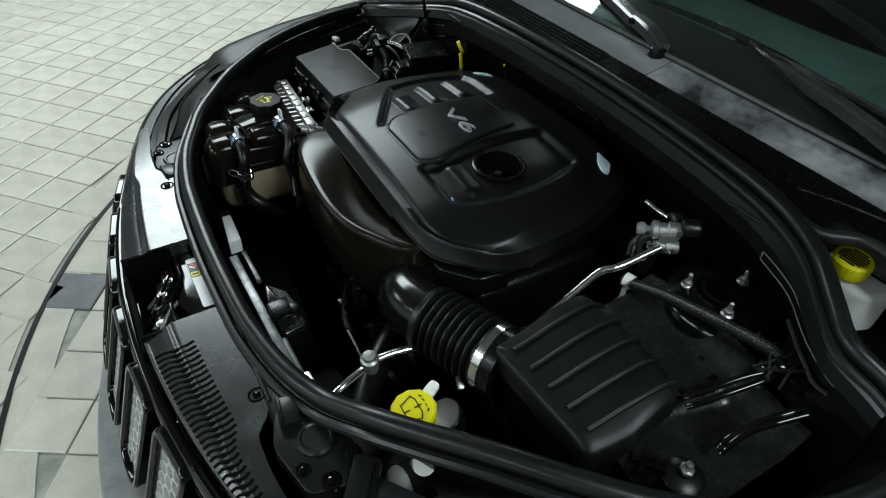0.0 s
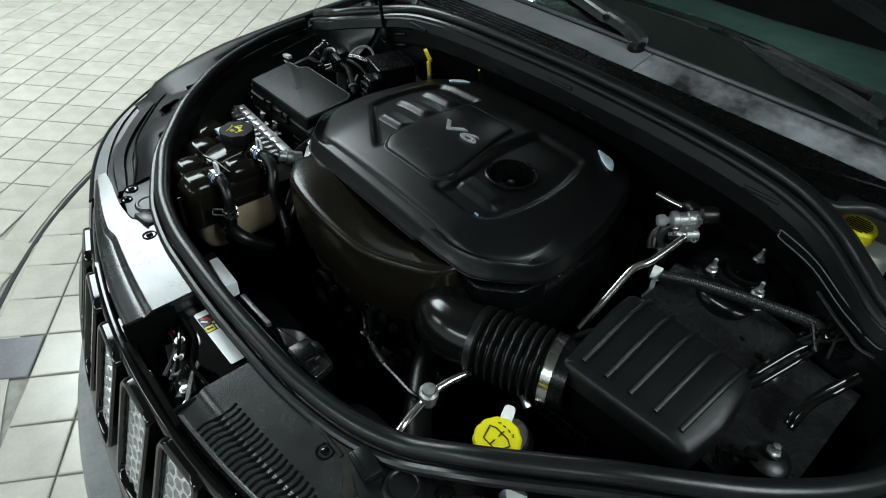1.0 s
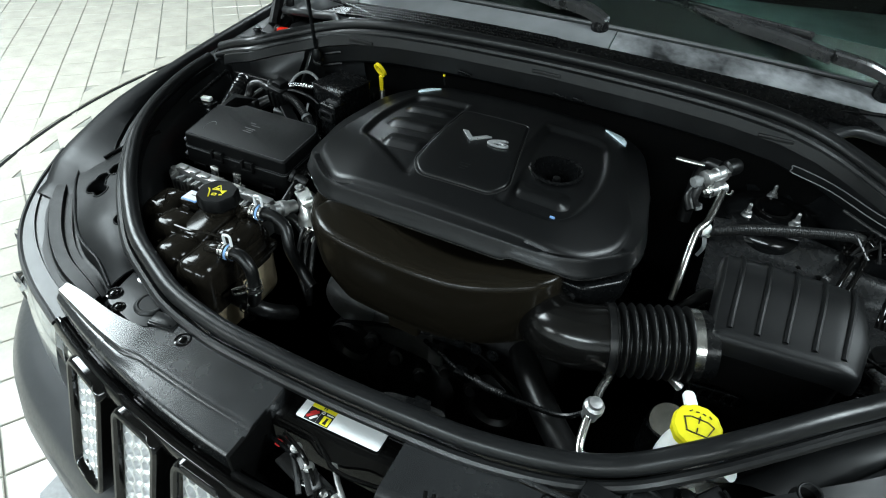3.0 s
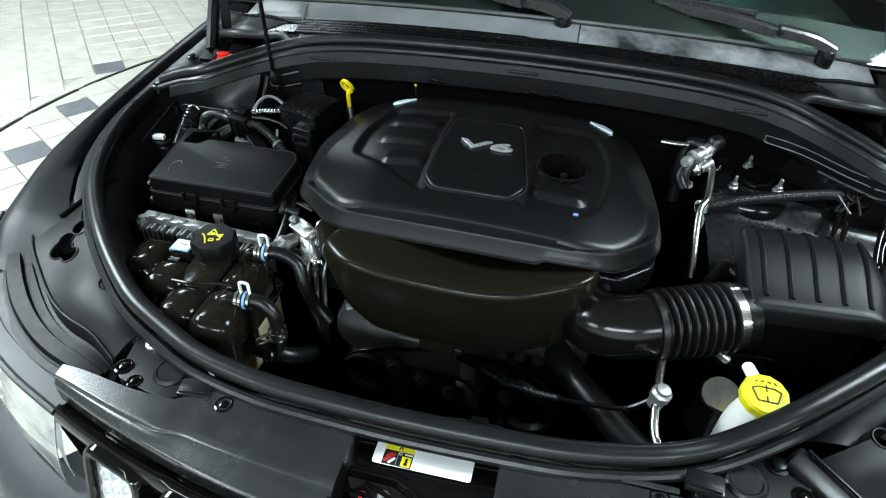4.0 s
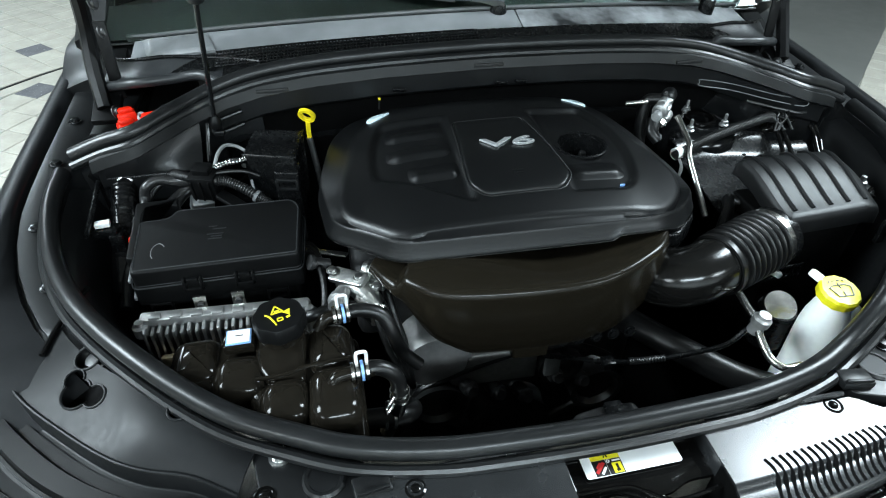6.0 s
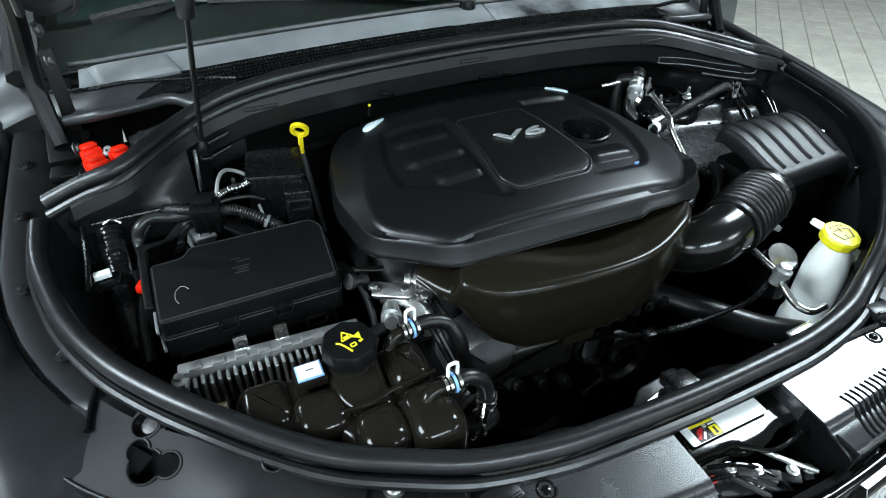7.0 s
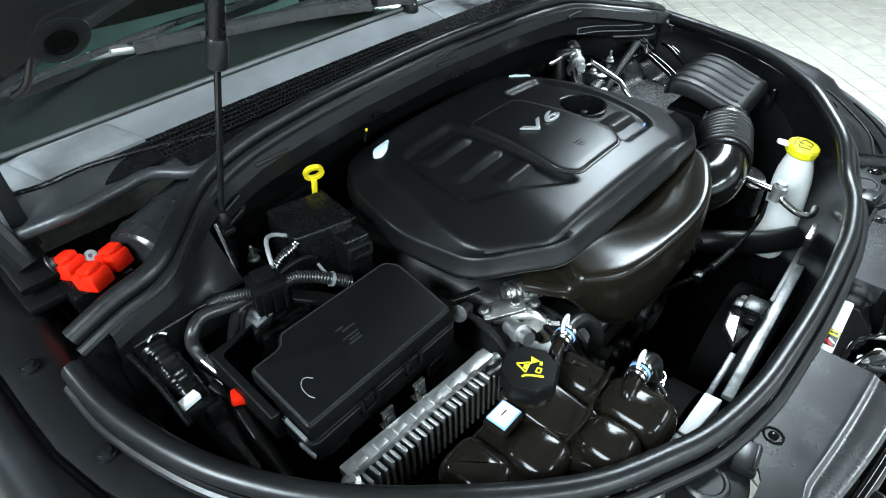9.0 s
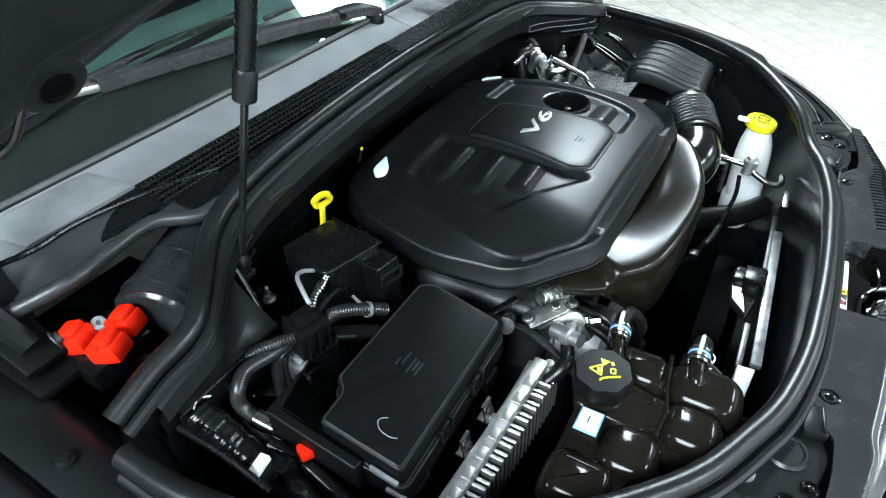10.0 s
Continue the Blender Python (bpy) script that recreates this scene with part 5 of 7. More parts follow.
def spin_cap(bm):
    return moved(bm, Matrix.Translation((-0.372, -0.420, 0)) @ pose(0, 0, 0, 0, 0, 15) @ Matrix.Diagonal((0.82, 0.82, 1, 1)))


part("symbol", spin_cap(join(tri_outline(-0.001, 0.008, 0.011, 0.0022, CZ), bar((-0.005, 0.006, CZ), (0.003, 0.006, CZ), 0.005, 0.0006))), LABYEL, cap)
part("symbol", spin_cap(lathe((0.014, -0.001, CZ), [(0.008, -0.0003), (0.008, 0.0003)], seg=3)), LABYEL, cap)
part("symbol", spin_cap(join(bar((-0.004, -0.010, CZ), (0.004, -0.010, CZ), 0.002, 0.0006), bar((-0.004, -0.016, CZ), (0.004, -0.016, CZ), 0.002, 0.0006), bar((-0.004, -0.010, CZ), (-0.004, -0.016, CZ), 0.002, 0.0006), bar((0.004, -0.010, CZ), (0.004, -0.016, CZ), 0.002, 0.0006))), LABYEL, cap)
part("symbol", spin_cap(tube([(-0.020 + 0.004 * k, 0.004 - 0.003 * k * k, CZ) for k in range(4)], 0.0015, 5, 2)), LABYEL, cap)
part("symbol", spin_cap(bar((0.010, -0.013, CZ), (0.016, -0.011, CZ), 0.004, 0.0006)), LABYEL, cap)
part("sticker_base", box(-0.446, -0.406, -0.440, -0.410, 0.955, 0.9705, 0.004), TANK, tank)
part("sticker", box(-0.442, -0.410, -0.438, -0.412, 0.9700, 0.9725, 0.001), BLUE, tank)
part("sticker", box(-0.440, -0.412, -0.436, -0.414, 0.9725, 0.9732, 0), WHITE, tank, "small white sticker with a blue edge")
part("sticker_mark", box(-0.430, -0.420, -0.425, -0.4235, 0.9732, 0.9736, 0), LABBLK, tank)


def spring_clamp(at, axis, r, marked=True):
    t = thing("spring_clamp", at, "zinc spring hose clamp with raised tabs", "clamp", "hose clamps")
    a = Vector(axis).normalized()
    c0 = Vector(at)
    part("band", join(ring(c0 - a * 0.006, a, r, 0.004, 0.0012, 24), ring(c0 + a * 0.006, a, r, 0.004, 0.0012, 24)), STEEL, t)
    side = a.cross(Vector((0, 0, 1)))
    side = side.normalized() if side.length > 0.1 else Vector((0.8, -0.6, 0))
    up = side.cross(a).normalized()
    up = up if up.z >= 0 else -up
    p = c0 + up * (r + 0.0006)
    w, h = 0.0062, 0.019
    corners = [p - a * w, p - a * w + up * h, p + a * w + up * h, p + a * w]
    a = side * -0.5
    part("tab", tube([corners[0] + a * 0.003, corners[0].lerp(corners[1], 0.8) + a * 0.003, corners[1].lerp(corners[2], 0.2) + a * 0.003, corners[1].lerp(corners[2], 0.8) + a * 0.003, corners[3].lerp(corners[2], 0.8) + a * 0.003, corners[3] + a * 0.003], 0.0022, 8, 4), WHITE if marked else STEEL, t)
    if marked:
        a = Vector(axis).normalized()
        part("paint_mark", ring(c0, a, r, 0.0035, 0.0010, 24), BLUE, t)
        part("wide_band", ring(c0 - a * 0.012, a, r, 0.004, 0.0008, 24), STEEL, t)


def pipe_hose(name, pts, r, label, material=None, group=""):
    t = thing(name, pts[0], label, "hose", group)
    part("tube", tube(pts, r, 14, 8), material or HOSE, t)
    return t


part("nipple", tube([(-0.325, -0.425, 0.965), (-0.312, -0.420, 0.979), (-0.28, -0.415, 0.980)], 0.0085, 12), TANK, tank)
part("nipple", tube([(-0.315, -0.520, 0.955), (-0.302, -0.513, 0.969), (-0.26, -0.510, 0.970)], 0.0095, 12), TANK, tank)
pipe_hose("coolant_hose", [(-0.296, -0.417, 0.980), (-0.265, -0.413, 0.979), (-0.238, -0.418, 0.968), (-0.225, -0.43, 0.94), (-0.215, -0.425, 0.90), (-0.19, -0.43, 0.87)], 0.0098, "black rubber coolant hose curving down from the tank", group="coolant hoses")
pipe_hose("coolant_hose", [(-0.285, -0.511, 0.970), (-0.255, -0.509, 0.970), (-0.235, -0.512, 0.955), (-0.230, -0.516, 0.93), (-0.232, -0.518, 0.90), (-0.25, -0.52, 0.85)], 0.0102, "black rubber coolant hose curving down from the tank", group="coolant hoses")
spring_clamp((-0.290, -0.4165, 0.980), (1, 0.1, 0), 0.0120)
spring_clamp((-0.274, -0.510, 0.970), (1, 0.05, 0), 0.0120)
spring_clamp((-0.230, -0.517, 0.922), (0, 0, 1), 0.0120, False)
pipe_hose("lower_coolant_hose", [(-0.285, -0.52, 0.885), (-0.25, -0.52, 0.882), (-0.222, -0.512, 0.87), (-0.210, -0.49, 0.85), (-0.215, -0.46, 0.82)], 0.0135, "thick black rubber coolant hose low beside the tank")
spring_clamp((-0.245, -0.52, 0.878), (1, 0, -0.1), 0.0142, False)

# ---- finned module and fuse box ----
mod = thing("control_module", (-0.467, -0.34, 0.85), "cast aluminium finned control module", "module")
MY = lambda x: -0.318 - 0.06 * (x + 0.573)
part("rail", bar((-0.577, MY(-0.577) - 0.004, 0.928), (-0.338, MY(-0.338) - 0.004, 0.930), 0.020, 0.014, 0.003), ALU, mod)
for k in range(23):
    x = -0.57 + 0.0102 * k
    part("fin", box(x - 0.0022, x + 0.0022, MY(x) - 0.030, MY(x) - 0.002, 0.862, 0.926 - 0.004 * (k % 2), 0.001, 1), ALU, mod)
part("plate", box(-0.578, -0.337, -0.326, -0.318, 0.85, 0.925, 0.002), ALU, mod)
for x in (-0.576, -0.338):
    part("screw_ear", lathe((x, MY(x) - 0.014, 0.922), [(0.011, -0.012), (0.011, 0.004), (0.006, 0.006), (0.006, 0.012), (0.001, 0.013)]), ALU, mod)
for x in (-0.494, -0.440):
    part("bracket", join(bar((x, -0.310, 0.915), (x, -0.306, 0.946), 0.018, 0.002), bar((x - 0.009, -0.306, 0.944), (x + 0.009, -0.306, 0.944), 0.004, 0.004), bar((x, -0.318, 0.917), (x, -0.298, 0.917), 0.018, 0.002)), STEEL, mod, "bright steel clip bracket")
for k in range(7):
    x = -0.555 + 0.029 * k
    part("rail_boss", box(x - 0.008, x + 0.008, MY(x) - 0.013, MY(x) - 0.001, 0.934, 0.9385, 0.0015), ALU, mod)
for x in (-0.494, -0.440):
    part("bracket_bolt", lathe((x, -0.311, 0.932), [(0.0055, -0.001), (0.0055, 0.002), (0.003, 0.0025), (0.001, 0.0015)], (0, -1, 0.25), 12), DULL, mod)
part("pad", box(-0.555, -0.53, -0.362, -0.352, 0.865, 0.885, 0.003), AMBER, mod)

fuse = thing("fuse_box", (-0.475, -0.20, 0.82), "black plastic fuse box with flat lid", "fuse box")
FB = [(-0.584, -0.283), (-0.345, -0.280), (-0.338, -0.178), (-0.352, -0.160), (-0.530, -0.160), (-0.540, -0.176), (-0.584, -0.178)]
FUSE_TILT = lambda x, y: 0.17 * (y + 0.28)
part("base", slab([(-0.578, -0.274), (-0.352, -0.272), (-0.350, -0.150), (-0.582, -0.160)], 0.82, 0.930, 0.008, 0.003, top=FUSE_TILT), FUSE, fuse)
part("skirt", slab(inset(FB, -0.004), 0.926, 0.957, 0.008, 0.003, top=FUSE_TILT), FUSE, fuse)
part("lid", slab(FB, 0.955, 0.985, 0.008, 0.005, top=FUSE_TILT), FUSE, fuse, "flat black lid with moulded marks")
part("side_step", slab([(-0.600, -0.235), (-0.586, -0.236), (-0.586, -0.130), (-0.535, -0.128), (-0.535, -0.112), (-0.600, -0.115)], 0.93, 0.968, 0.004, 0.003, top=FUSE_TILT), FUSE, fuse, "lower moulded step beside the lid")
# Highlights along the lid's edges are put into thin paler beads.
for d, z, r in ((0.0042, 0.9846, 0.0011), (-0.0036, 0.9572, 0.0010), (0.0, 0.9585, 0.0008)):
    edge = inset(resample(rounded(FB, 0.008, 6), 120), d)
    part("lid_edge", tube([(x, y, z + FUSE_TILT(x, y)) for x, y in edge + edge[:1]], r, 6, 1, smooth=False), DUCT, fuse)
for x in (-0.502, -0.428):
    part("latch", join(box(x - 0.014, x + 0.014, -0.291, -0.283, 0.944, 0.950, 0.001), box(x - 0.014, x - 0.010, -0.291, -0.283, 0.944, 0.966, 0.001), box(x + 0.010, x + 0.014, -0.291, -0.283, 0.944, 0.966, 0.001), box(x - 0.008, x + 0.008, -0.288, -0.282, 0.950, 0.964, 0.001)), FUSE, fuse)
for a, b in (((-0.588, -0.280, 0.966), (-0.588, -0.245, 0.972)), ((-0.586, -0.287, 0.938), (-0.588, -0.262, 0.943))):
    part("edge_tab", bar(a, b, 0.004, 0.006, 0.001), ENDCAP, fuse)
for x in (-0.555, -0.385):
    part("slot_frame", join(box(x - 0.016, x + 0.016, -0.288, -0.280, 0.905, 0.909, 0.001), box(x - 0.016, x + 0.016, -0.288, -0.280, 0.921, 0.925, 0.001), box(x - 0.016, x - 0.013, -0.288, -0.280, 0.905, 0.925, 0.001), box(x + 0.013, x + 0.016, -0.288, -0.280, 0.905, 0.925, 0.001)), FUSE, fuse)
marks = []
for k, (x, y, w) in enumerate(((-0.462, -0.212, 0.020), (-0.468, -0.222, 0.024), (-0.466, -0.227, 0.016), (-0.468, -0.232, 0.020), (-0.472, -0.206, 0.012))):
    marks.append(box(x - w / 2, x + w / 2, y - 0.0012, y + 0.0012, 0.985 + FUSE_TILT(x, y), 0.9855 + FUSE_TILT(x, y), 0))
part("mould_mark", join(*marks), DUCT, fuse)
part("scuff", tube([(-0.548 + 0.010 * math.cos(a), -0.247 + 0.016 * math.sin(a), 0.9851 + FUSE_TILT(0, -0.247 + 0.016 * math.sin(a))) for a in (0.6, 1.2, 1.8, 2.6, 3.4, 4.0)], 0.0006, 4, 4), GREYTRIM, fuse)

# small relay cover behind, by the dipstick
relay = thing("relay_cover", (-0.36, -0.02, 0.93), "black moulded cover with a latch beside the dipstick", "cover")
part("body", slab([(-0.428, -0.070), (-0.340, -0.096), (-0.325, 0.0), (-0.412, 0.02)], 0.93, 1.043, 0.010, 0.004), SATIN, relay)
part("step", slab([(-0.378, -0.114), (-0.338, -0.122), (-0.334, -0.088), (-0.374, -0.08)], 0.935, 1.028, 0.005, 0.003), SATIN, relay)
# Bead added so the top edge shows its bright line of light.
part("top_edge", tube([(-0.428, -0.070, 1.0425), (-0.384, -0.0835, 1.0425), (-0.340, -0.096, 1.0425), (-0.325, 0.0, 1.0425)], 0.0013, 6, 1, smooth=False), SATIN, relay)
for z in (0.998, 1.014):
    part("latch_bar", bar((-0.376, -0.117, z), (-0.340, -0.125, z), 0.005, 0.005, 0.001), MATTE, relay)
for x, y in ((-0.375, -0.118), (-0.342, -0.125)):
    part("latch_bar", bar((x, y, 0.998), (x, y, 1.014), 0.005, 0.005, 0.001), MATTE, relay)

dip = thing("oil_dipstick", (-0.314, 0.03, 1.0), "yellow plastic oil dipstick with ring handle", "dipstick")
part("ring_handle", moved(join(ring((0, 0, 0), (0, 1, 0), 0.010, 0.007, 0.006, 24)), Matrix.Translation((-0.316, 0.022, 1.060)) @ pose(0, 0, 0, 25, 0, -25)), DIPYEL, dip)
part("shank", bar((-0.316, 0.024, 1.046), (-0.317, 0.030, 1.008), 0.008, 0.006, 0.001), DIPYEL, dip)
part("guide_tube", tube([(-0.317, 0.03, 1.012), (-0.312, 0.025, 0.97), (-0.30, 0.01, 0.85)], 0.006, 10), ZINC, dip)

# ---- washer bottle ----
wash = thing("washer_bottle", (0.42, -0.49, 0.80), "milky plastic washer bottle with yellow cap", "bottle")
WC = Vector((0.425, -0.488, 0.955))
WA = Vector((0.02, -0.16, 0.98)).normalized()
WB = Vector((0.0, 0.05, 1.0)).normalized()
part("neck", lathe(WC, [(0.036, -0.16), (0.035, -0.095), (0.034, -0.065), (0.031, -0.042), (0.026, -0.024), (0.023, -0.014), (0.022, 0.0)], WB), MILK, wash)
part("spout", tube([(0.440, -0.492, 0.885), (0.462, -0.497, 0.905), (0.476, -0.500, 0.922)], 0.015, 14, 4), MILK, wash)
wcap = part("cap", lathe(WC, [(0.025, -0.010), (0.0285, -0.006), (0.0295, 0.006), (0.027, 0.010), (0.001, 0.0105)], WA, 48, lambda f: 1 + 0.02 * math.cos(f * 2 * math.pi * 12)), YELLOW, wash, "bright yellow cap with windscreen symbol")
part("tab", moved(slab([(-0.008, 0.026), (0.008, 0.026), (0.007, 0.048), (-0.007, 0.048)], 0.0, 0.006, 0.006, 0.001), Matrix.Translation(WC) @ pose(0, 0, 0, 12, 3, 25)), MILK, wcap, "milky hinge tab")
sy = []
for a, b in (((-0.017, 0.004), (-0.011, -0.012)), ((0.018, 0.004), (0.012, -0.012)), ((-0.012, -0.012), (0.012, -0.012)), ((-0.018, 0.004), (-0.010, 0.008)), ((-0.010, 0.008), (0.010, 0.008)), ((0.010, 0.008), (0.018, 0.004)), ((0, -0.012), (0, -0.004)), ((0, 0.002), (0, 0.012)), ((-0.006, 0.016), (-0.002, 0.017)), ((0.002, 0.017), (0.006, 0.016)), ((-0.013, 0.014), (-0.010, 0.017)), ((0.010, 0.017), (0.013, 0.014))):
    sy.append(bar((*a, 0.0112), (*b, 0.0112), 0.0013, 0.0008))
part("symbol", moved(join(*sy), Matrix.Translation(WC) @ WA.to_track_quat("Z", "Y").to_matrix().to_4x4() @ pose(0, 0, 0, 0, 0, -8)), LABBLK, wcap)
part("shoulder", box(0.395, 0.465, -0.525, -0.455, 0.70, 0.81, 0.03, 4), MILK, wash)

# ---- brake fluid reservoir and strut towers ----
brake = thing("brake_reservoir", (0.58, 0.10, 1.0), "milky brake fluid reservoir with yellow cap", "reservoir")
part("body", slab([(0.546, 0.084), (0.618, 0.088), (0.634, 0.13), (0.624, 0.15), (0.55, 0.147)], 0.975, 1.054, 0.02, 0.01), MILK, brake)
bcap = part("cap", lathe((0.568, 0.108, 1.060), [(0.026, 0), (0.028, 0.004), (0.028, 0.022), (0.025, 0.026), (0.001, 0.026)], seg=40, wobble=lambda f: 1 + 0.02 * math.cos(f * 2 * math.pi * 16)), YELLOW, brake, "yellow cap with small black print")
bars = []
for k in range(7):
    w = 0.020 * math.sqrt(max(0.05, 1 - ((k - 3) / 3.6) ** 2))
    bars.append(box(0.568 - w, 0.568 + w, 0.106 + (k - 3) * 0.006 - 0.0016, 0.106 + (k - 3) * 0.006 + 0.0016, 1.0865, 1.0872, 0))
part("print_bar", join(*bars), LABBLK, bcap)
brake.location = (0.569, 0.145, 0.978)


def tower(cx, cy, z, wide=1.0):
    t = thing("strut_tower", (cx, cy, z - 0.3), "black painted suspension strut tower with studs", "tower", "strut towers")
    part("dome", lathe((cx, cy, z - 0.3), [(r * wide, h) for r, h in ((0.15, 0.0), (0.142, 0.15), (0.130, 0.24), (0.124, 0.262), (0.116, 0.274), (0.104, 0.281), (0.06, 0.287), (0.045, 0.285), (0.04, 0.27), (0.001, 0.268))], seg=48), TOWER, t)
    part("ring", ring((cx, cy, z - 0.010), (0, 0, 1), 0.026, 0.008, 0.006, 32), GLOSS, t)
    return t


def stud(at, parent):
    part("stud", lathe(at, [(0.0095, 0), (0.0095, 0.003), (0.0068, 0.005), (0.0068, 0.010), (0.0036, 0.011), (0.0032, 0.024), (0.0016, 0.026)], seg=16), ALU, parent, "zinc stud with flange nut")


tw = tower(0.478, 0.004, 1.002, 0.68)
for p in ((0.439, -0.027, 0.984), (0.476, 0.054, 0.986), (0.513, -0.028, 0.990)):
    stud(p, tw)
tw2 = tower(-0.47, 0.03, 0.955)
stud((-0.440, 0.036, 0.961), tw2)
stud((-0.495, 0.075, 0.945), tw2)

# ---- AC lines by the driver's side ----
ac = thing("ac_valve_block", (0.355, -0.02, 1.0), "cast aluminium air conditioning valve block", "valve")
VX = Vector((-0.66, -0.70, -0.12)).normalized()
part("block", moved(box(-0.012, 0.012, -0.012, 0.012, -0.024, 0.020, 0.004), Matrix.Translation((0.374, -0.014, 1.024)) @ pose(0, 0, 0, 10, -12, 45)), ALU, ac)
part("upper_body", lathe((0.376, -0.010, 1.040), [(0.010, -0.012), (0.0135, -0.010), (0.0135, 0.006), (0.0115, 0.008), (0.0115, 0.020), (0.0145, 0.022), (0.0145, 0.030), (0.009, 0.033)], VX, 20), ALU, ac)
part("cap", lathe(Vector((0.376, -0.010, 1.040)) + VX * 0.033, [(0.006, 0), (0.006, 0.006), (0.0095, 0.008), (0.0105, 0.014), (0.0085, 0.020), (0.001, 0.021)], VX, 20), GREYTRIM, ac)
part("lower_body", lathe((0.386, -0.012, 1.016), [(0.008, -0.010), (0.011, -0.008), (0.011, 0.010), (0.0085, 0.012), (0.0085, 0.022)], VX, 20), ALU, ac)
part("nut", lathe(Vector((0.386, -0.012, 1.016)) + VX * 0.020, [(0.0095, 0), (0.0105, 0.002), (0.0105, 0.010), (0.0075, 0.012), (0.006, 0.018)], VX, 6), STEEL, ac)
part("nut", lathe((0.388, -0.008, 1.046), [(0.007, -0.008), (0.0075, 0.006), (0.004, 0.008), (0.004, 0.014)], VX, 6), ZINC, ac)
part("bolt_head", lathe((0.366, -0.026, 1.026), [(0.006, 0), (0.006, 0.005), (0.003, 0.006)], VX, 6), STEEL, ac)
part("sensor_boot", lathe((0.392, 0.006, 1.050), [(0.012, -0.014), (0.0145, -0.008), (0.0145, 0.010), (0.010, 0.014)], VX, 20), HOSE, ac)
part("hose_loop", tube([Vector((0.364, -0.022, 1.030)), Vector((0.352, -0.036, 1.020)), Vector((0.350, -0.042, 1.000)), Vector((0.358, -0.040, 0.984))], 0.0075, 12), CORR, ac)
part("hose_ring", ring((0.358, -0.040, 0.986), (0.2, 0, -1), 0.0075, 0.006, 0.0025, 20), GREYTRIM, ac)
part("clip", tube([(0.392, -0.03, 1.02), (0.402, -0.035, 1.022), (0.404, -0.037, 1.032)], 0.002, 6), STEEL, ac)
ac.location = (0.354, -0.023, 1.000)
pipe_hose("ac_pipe", [(0.30, 0.005, 1.040), (0.325, 0.004, 1.040), (0.352, 0.006, 1.04)], 0.005, "short bright aluminium refrigerant pipe", STEEL, "refrigerant pipes")
pipe_hose("ac_pipe", [(0.388, -0.050, 1.030), (0.384, -0.080, 1.022), (0.380, -0.110, 1.014), (0.376, -0.126, 1.010), (0.370, -0.136, 1.006), (0.366, -0.146, 1.000), (0.364, -0.170, 0.983), (0.363, -0.209, 0.957), (0.362, -0.245, 0.932)], 0.0058, "bent bright aluminium refrigerant pipe", STEEL, "refrigerant pipes")
pipe_hose("heater_hose", [(0.375, 0.0, 1.045), (0.352, 0.012, 1.038), (0.345, 0.005, 1.0), (0.345, -0.01, 0.93)], 0.012, "grey rubber heater hose bent down beside the valve", HOSE)
pipe_hose("heater_hose", [(0.348, -0.03, 1.02), (0.340, -0.045, 1.0), (0.350, -0.060, 0.985)], 0.009, "short black hose below the valve", HOSE)

sheet = part("inner_fender_sheet", surface(lambda u, v: (0.392 + 0.298 * u, -0.048 - 0.232 * v + 0.010 * math.sin(u * 5), 0.978 - 0.026 * smoothstep(0.03, 0.22, v) - 0.014 * smoothstep(0.3, 1.0, v) - 0.020 * smoothstep(0.66, 0.74, u + 0.2 * v) + 0.004 * math.sin(v * 7 + u * 4)), 40, 30, 0.004), SHEET, car, "glossy black inner fender sheet", sharp=60)
for p in ((0.566, -0.097), (0.535, -0.085), (0.560, -0.150)):
    part("sheet_dimple", lathe((*p, 0.950 + 0.09 * min(0, p[1] + 0.10)), [(0.006, 0), (0.005, 0.003), (0.001, 0.004)]), GLOSS, sheet)
loom = thing("wiring_loom", (0.46, -0.12, 1.0), "black braided wiring loom across the strut tower", "wiring")
part("braid", tube([(0.374, -0.092, 0.968), (0.395, -0.088, 0.975), (0.435, -0.080, 0.988), (0.492, -0.070, 1.000), (0.545, -0.060, 1.008), (0.593, -0.050, 1.012), (0.612, -0.044, 1.003)], 0.009, 14, 110, rfun=lambda f: 0.0088 + 0.0006 * math.cos(f * 2 * math.pi * 105)), CORR, loom, sharp=80)
part("tie", ring((0.382, -0.088, 0.972), (1, 0.3, 0), 0.0105, 0.014, 0.001, 20), MILK, loom)
part("tie_tail", strap([(0.384, -0.094, 0.965), (0.388, -0.104, 0.950), (0.382, -0.112, 0.935)], [0.008, 0.007, 0.006], 0.002), GREYTRIM, loom)
for line in ([(0.612, -0.042, 0.998), (0.610, -0.061, 0.994), (0.597, -0.095, 0.985), (0.580, -0.149, 0.965), (0.572, -0.166, 0.955)],
             [(0.619, -0.042, 0.998), (0.620, -0.058, 0.994), (0.609, -0.103, 0.984), (0.592, -0.157, 0.965), (0.584, -0.173, 0.955)],
             [(0.670, -0.080, 1.000), (0.663, -0.103, 0.996), (0.651, -0.136, 0.982), (0.644, -0.169, 0.964), (0.644, -0.181, 0.952)],
             [(0.677, -0.085, 1.000), (0.665, -0.120, 0.992), (0.654, -0.148, 0.978), (0.651, -0.172, 0.964), (0.651, -0.183, 0.952)]):
    pipe_hose("brake_line", line, 0.0045, "thin black brake line bent beside the tower", GLOSS, "brake lines")
con = thing("wiring_connector", (0.61, -0.09, 0.97), "cluster of black wiring connectors", "connector")
rnd = random.Random(4)
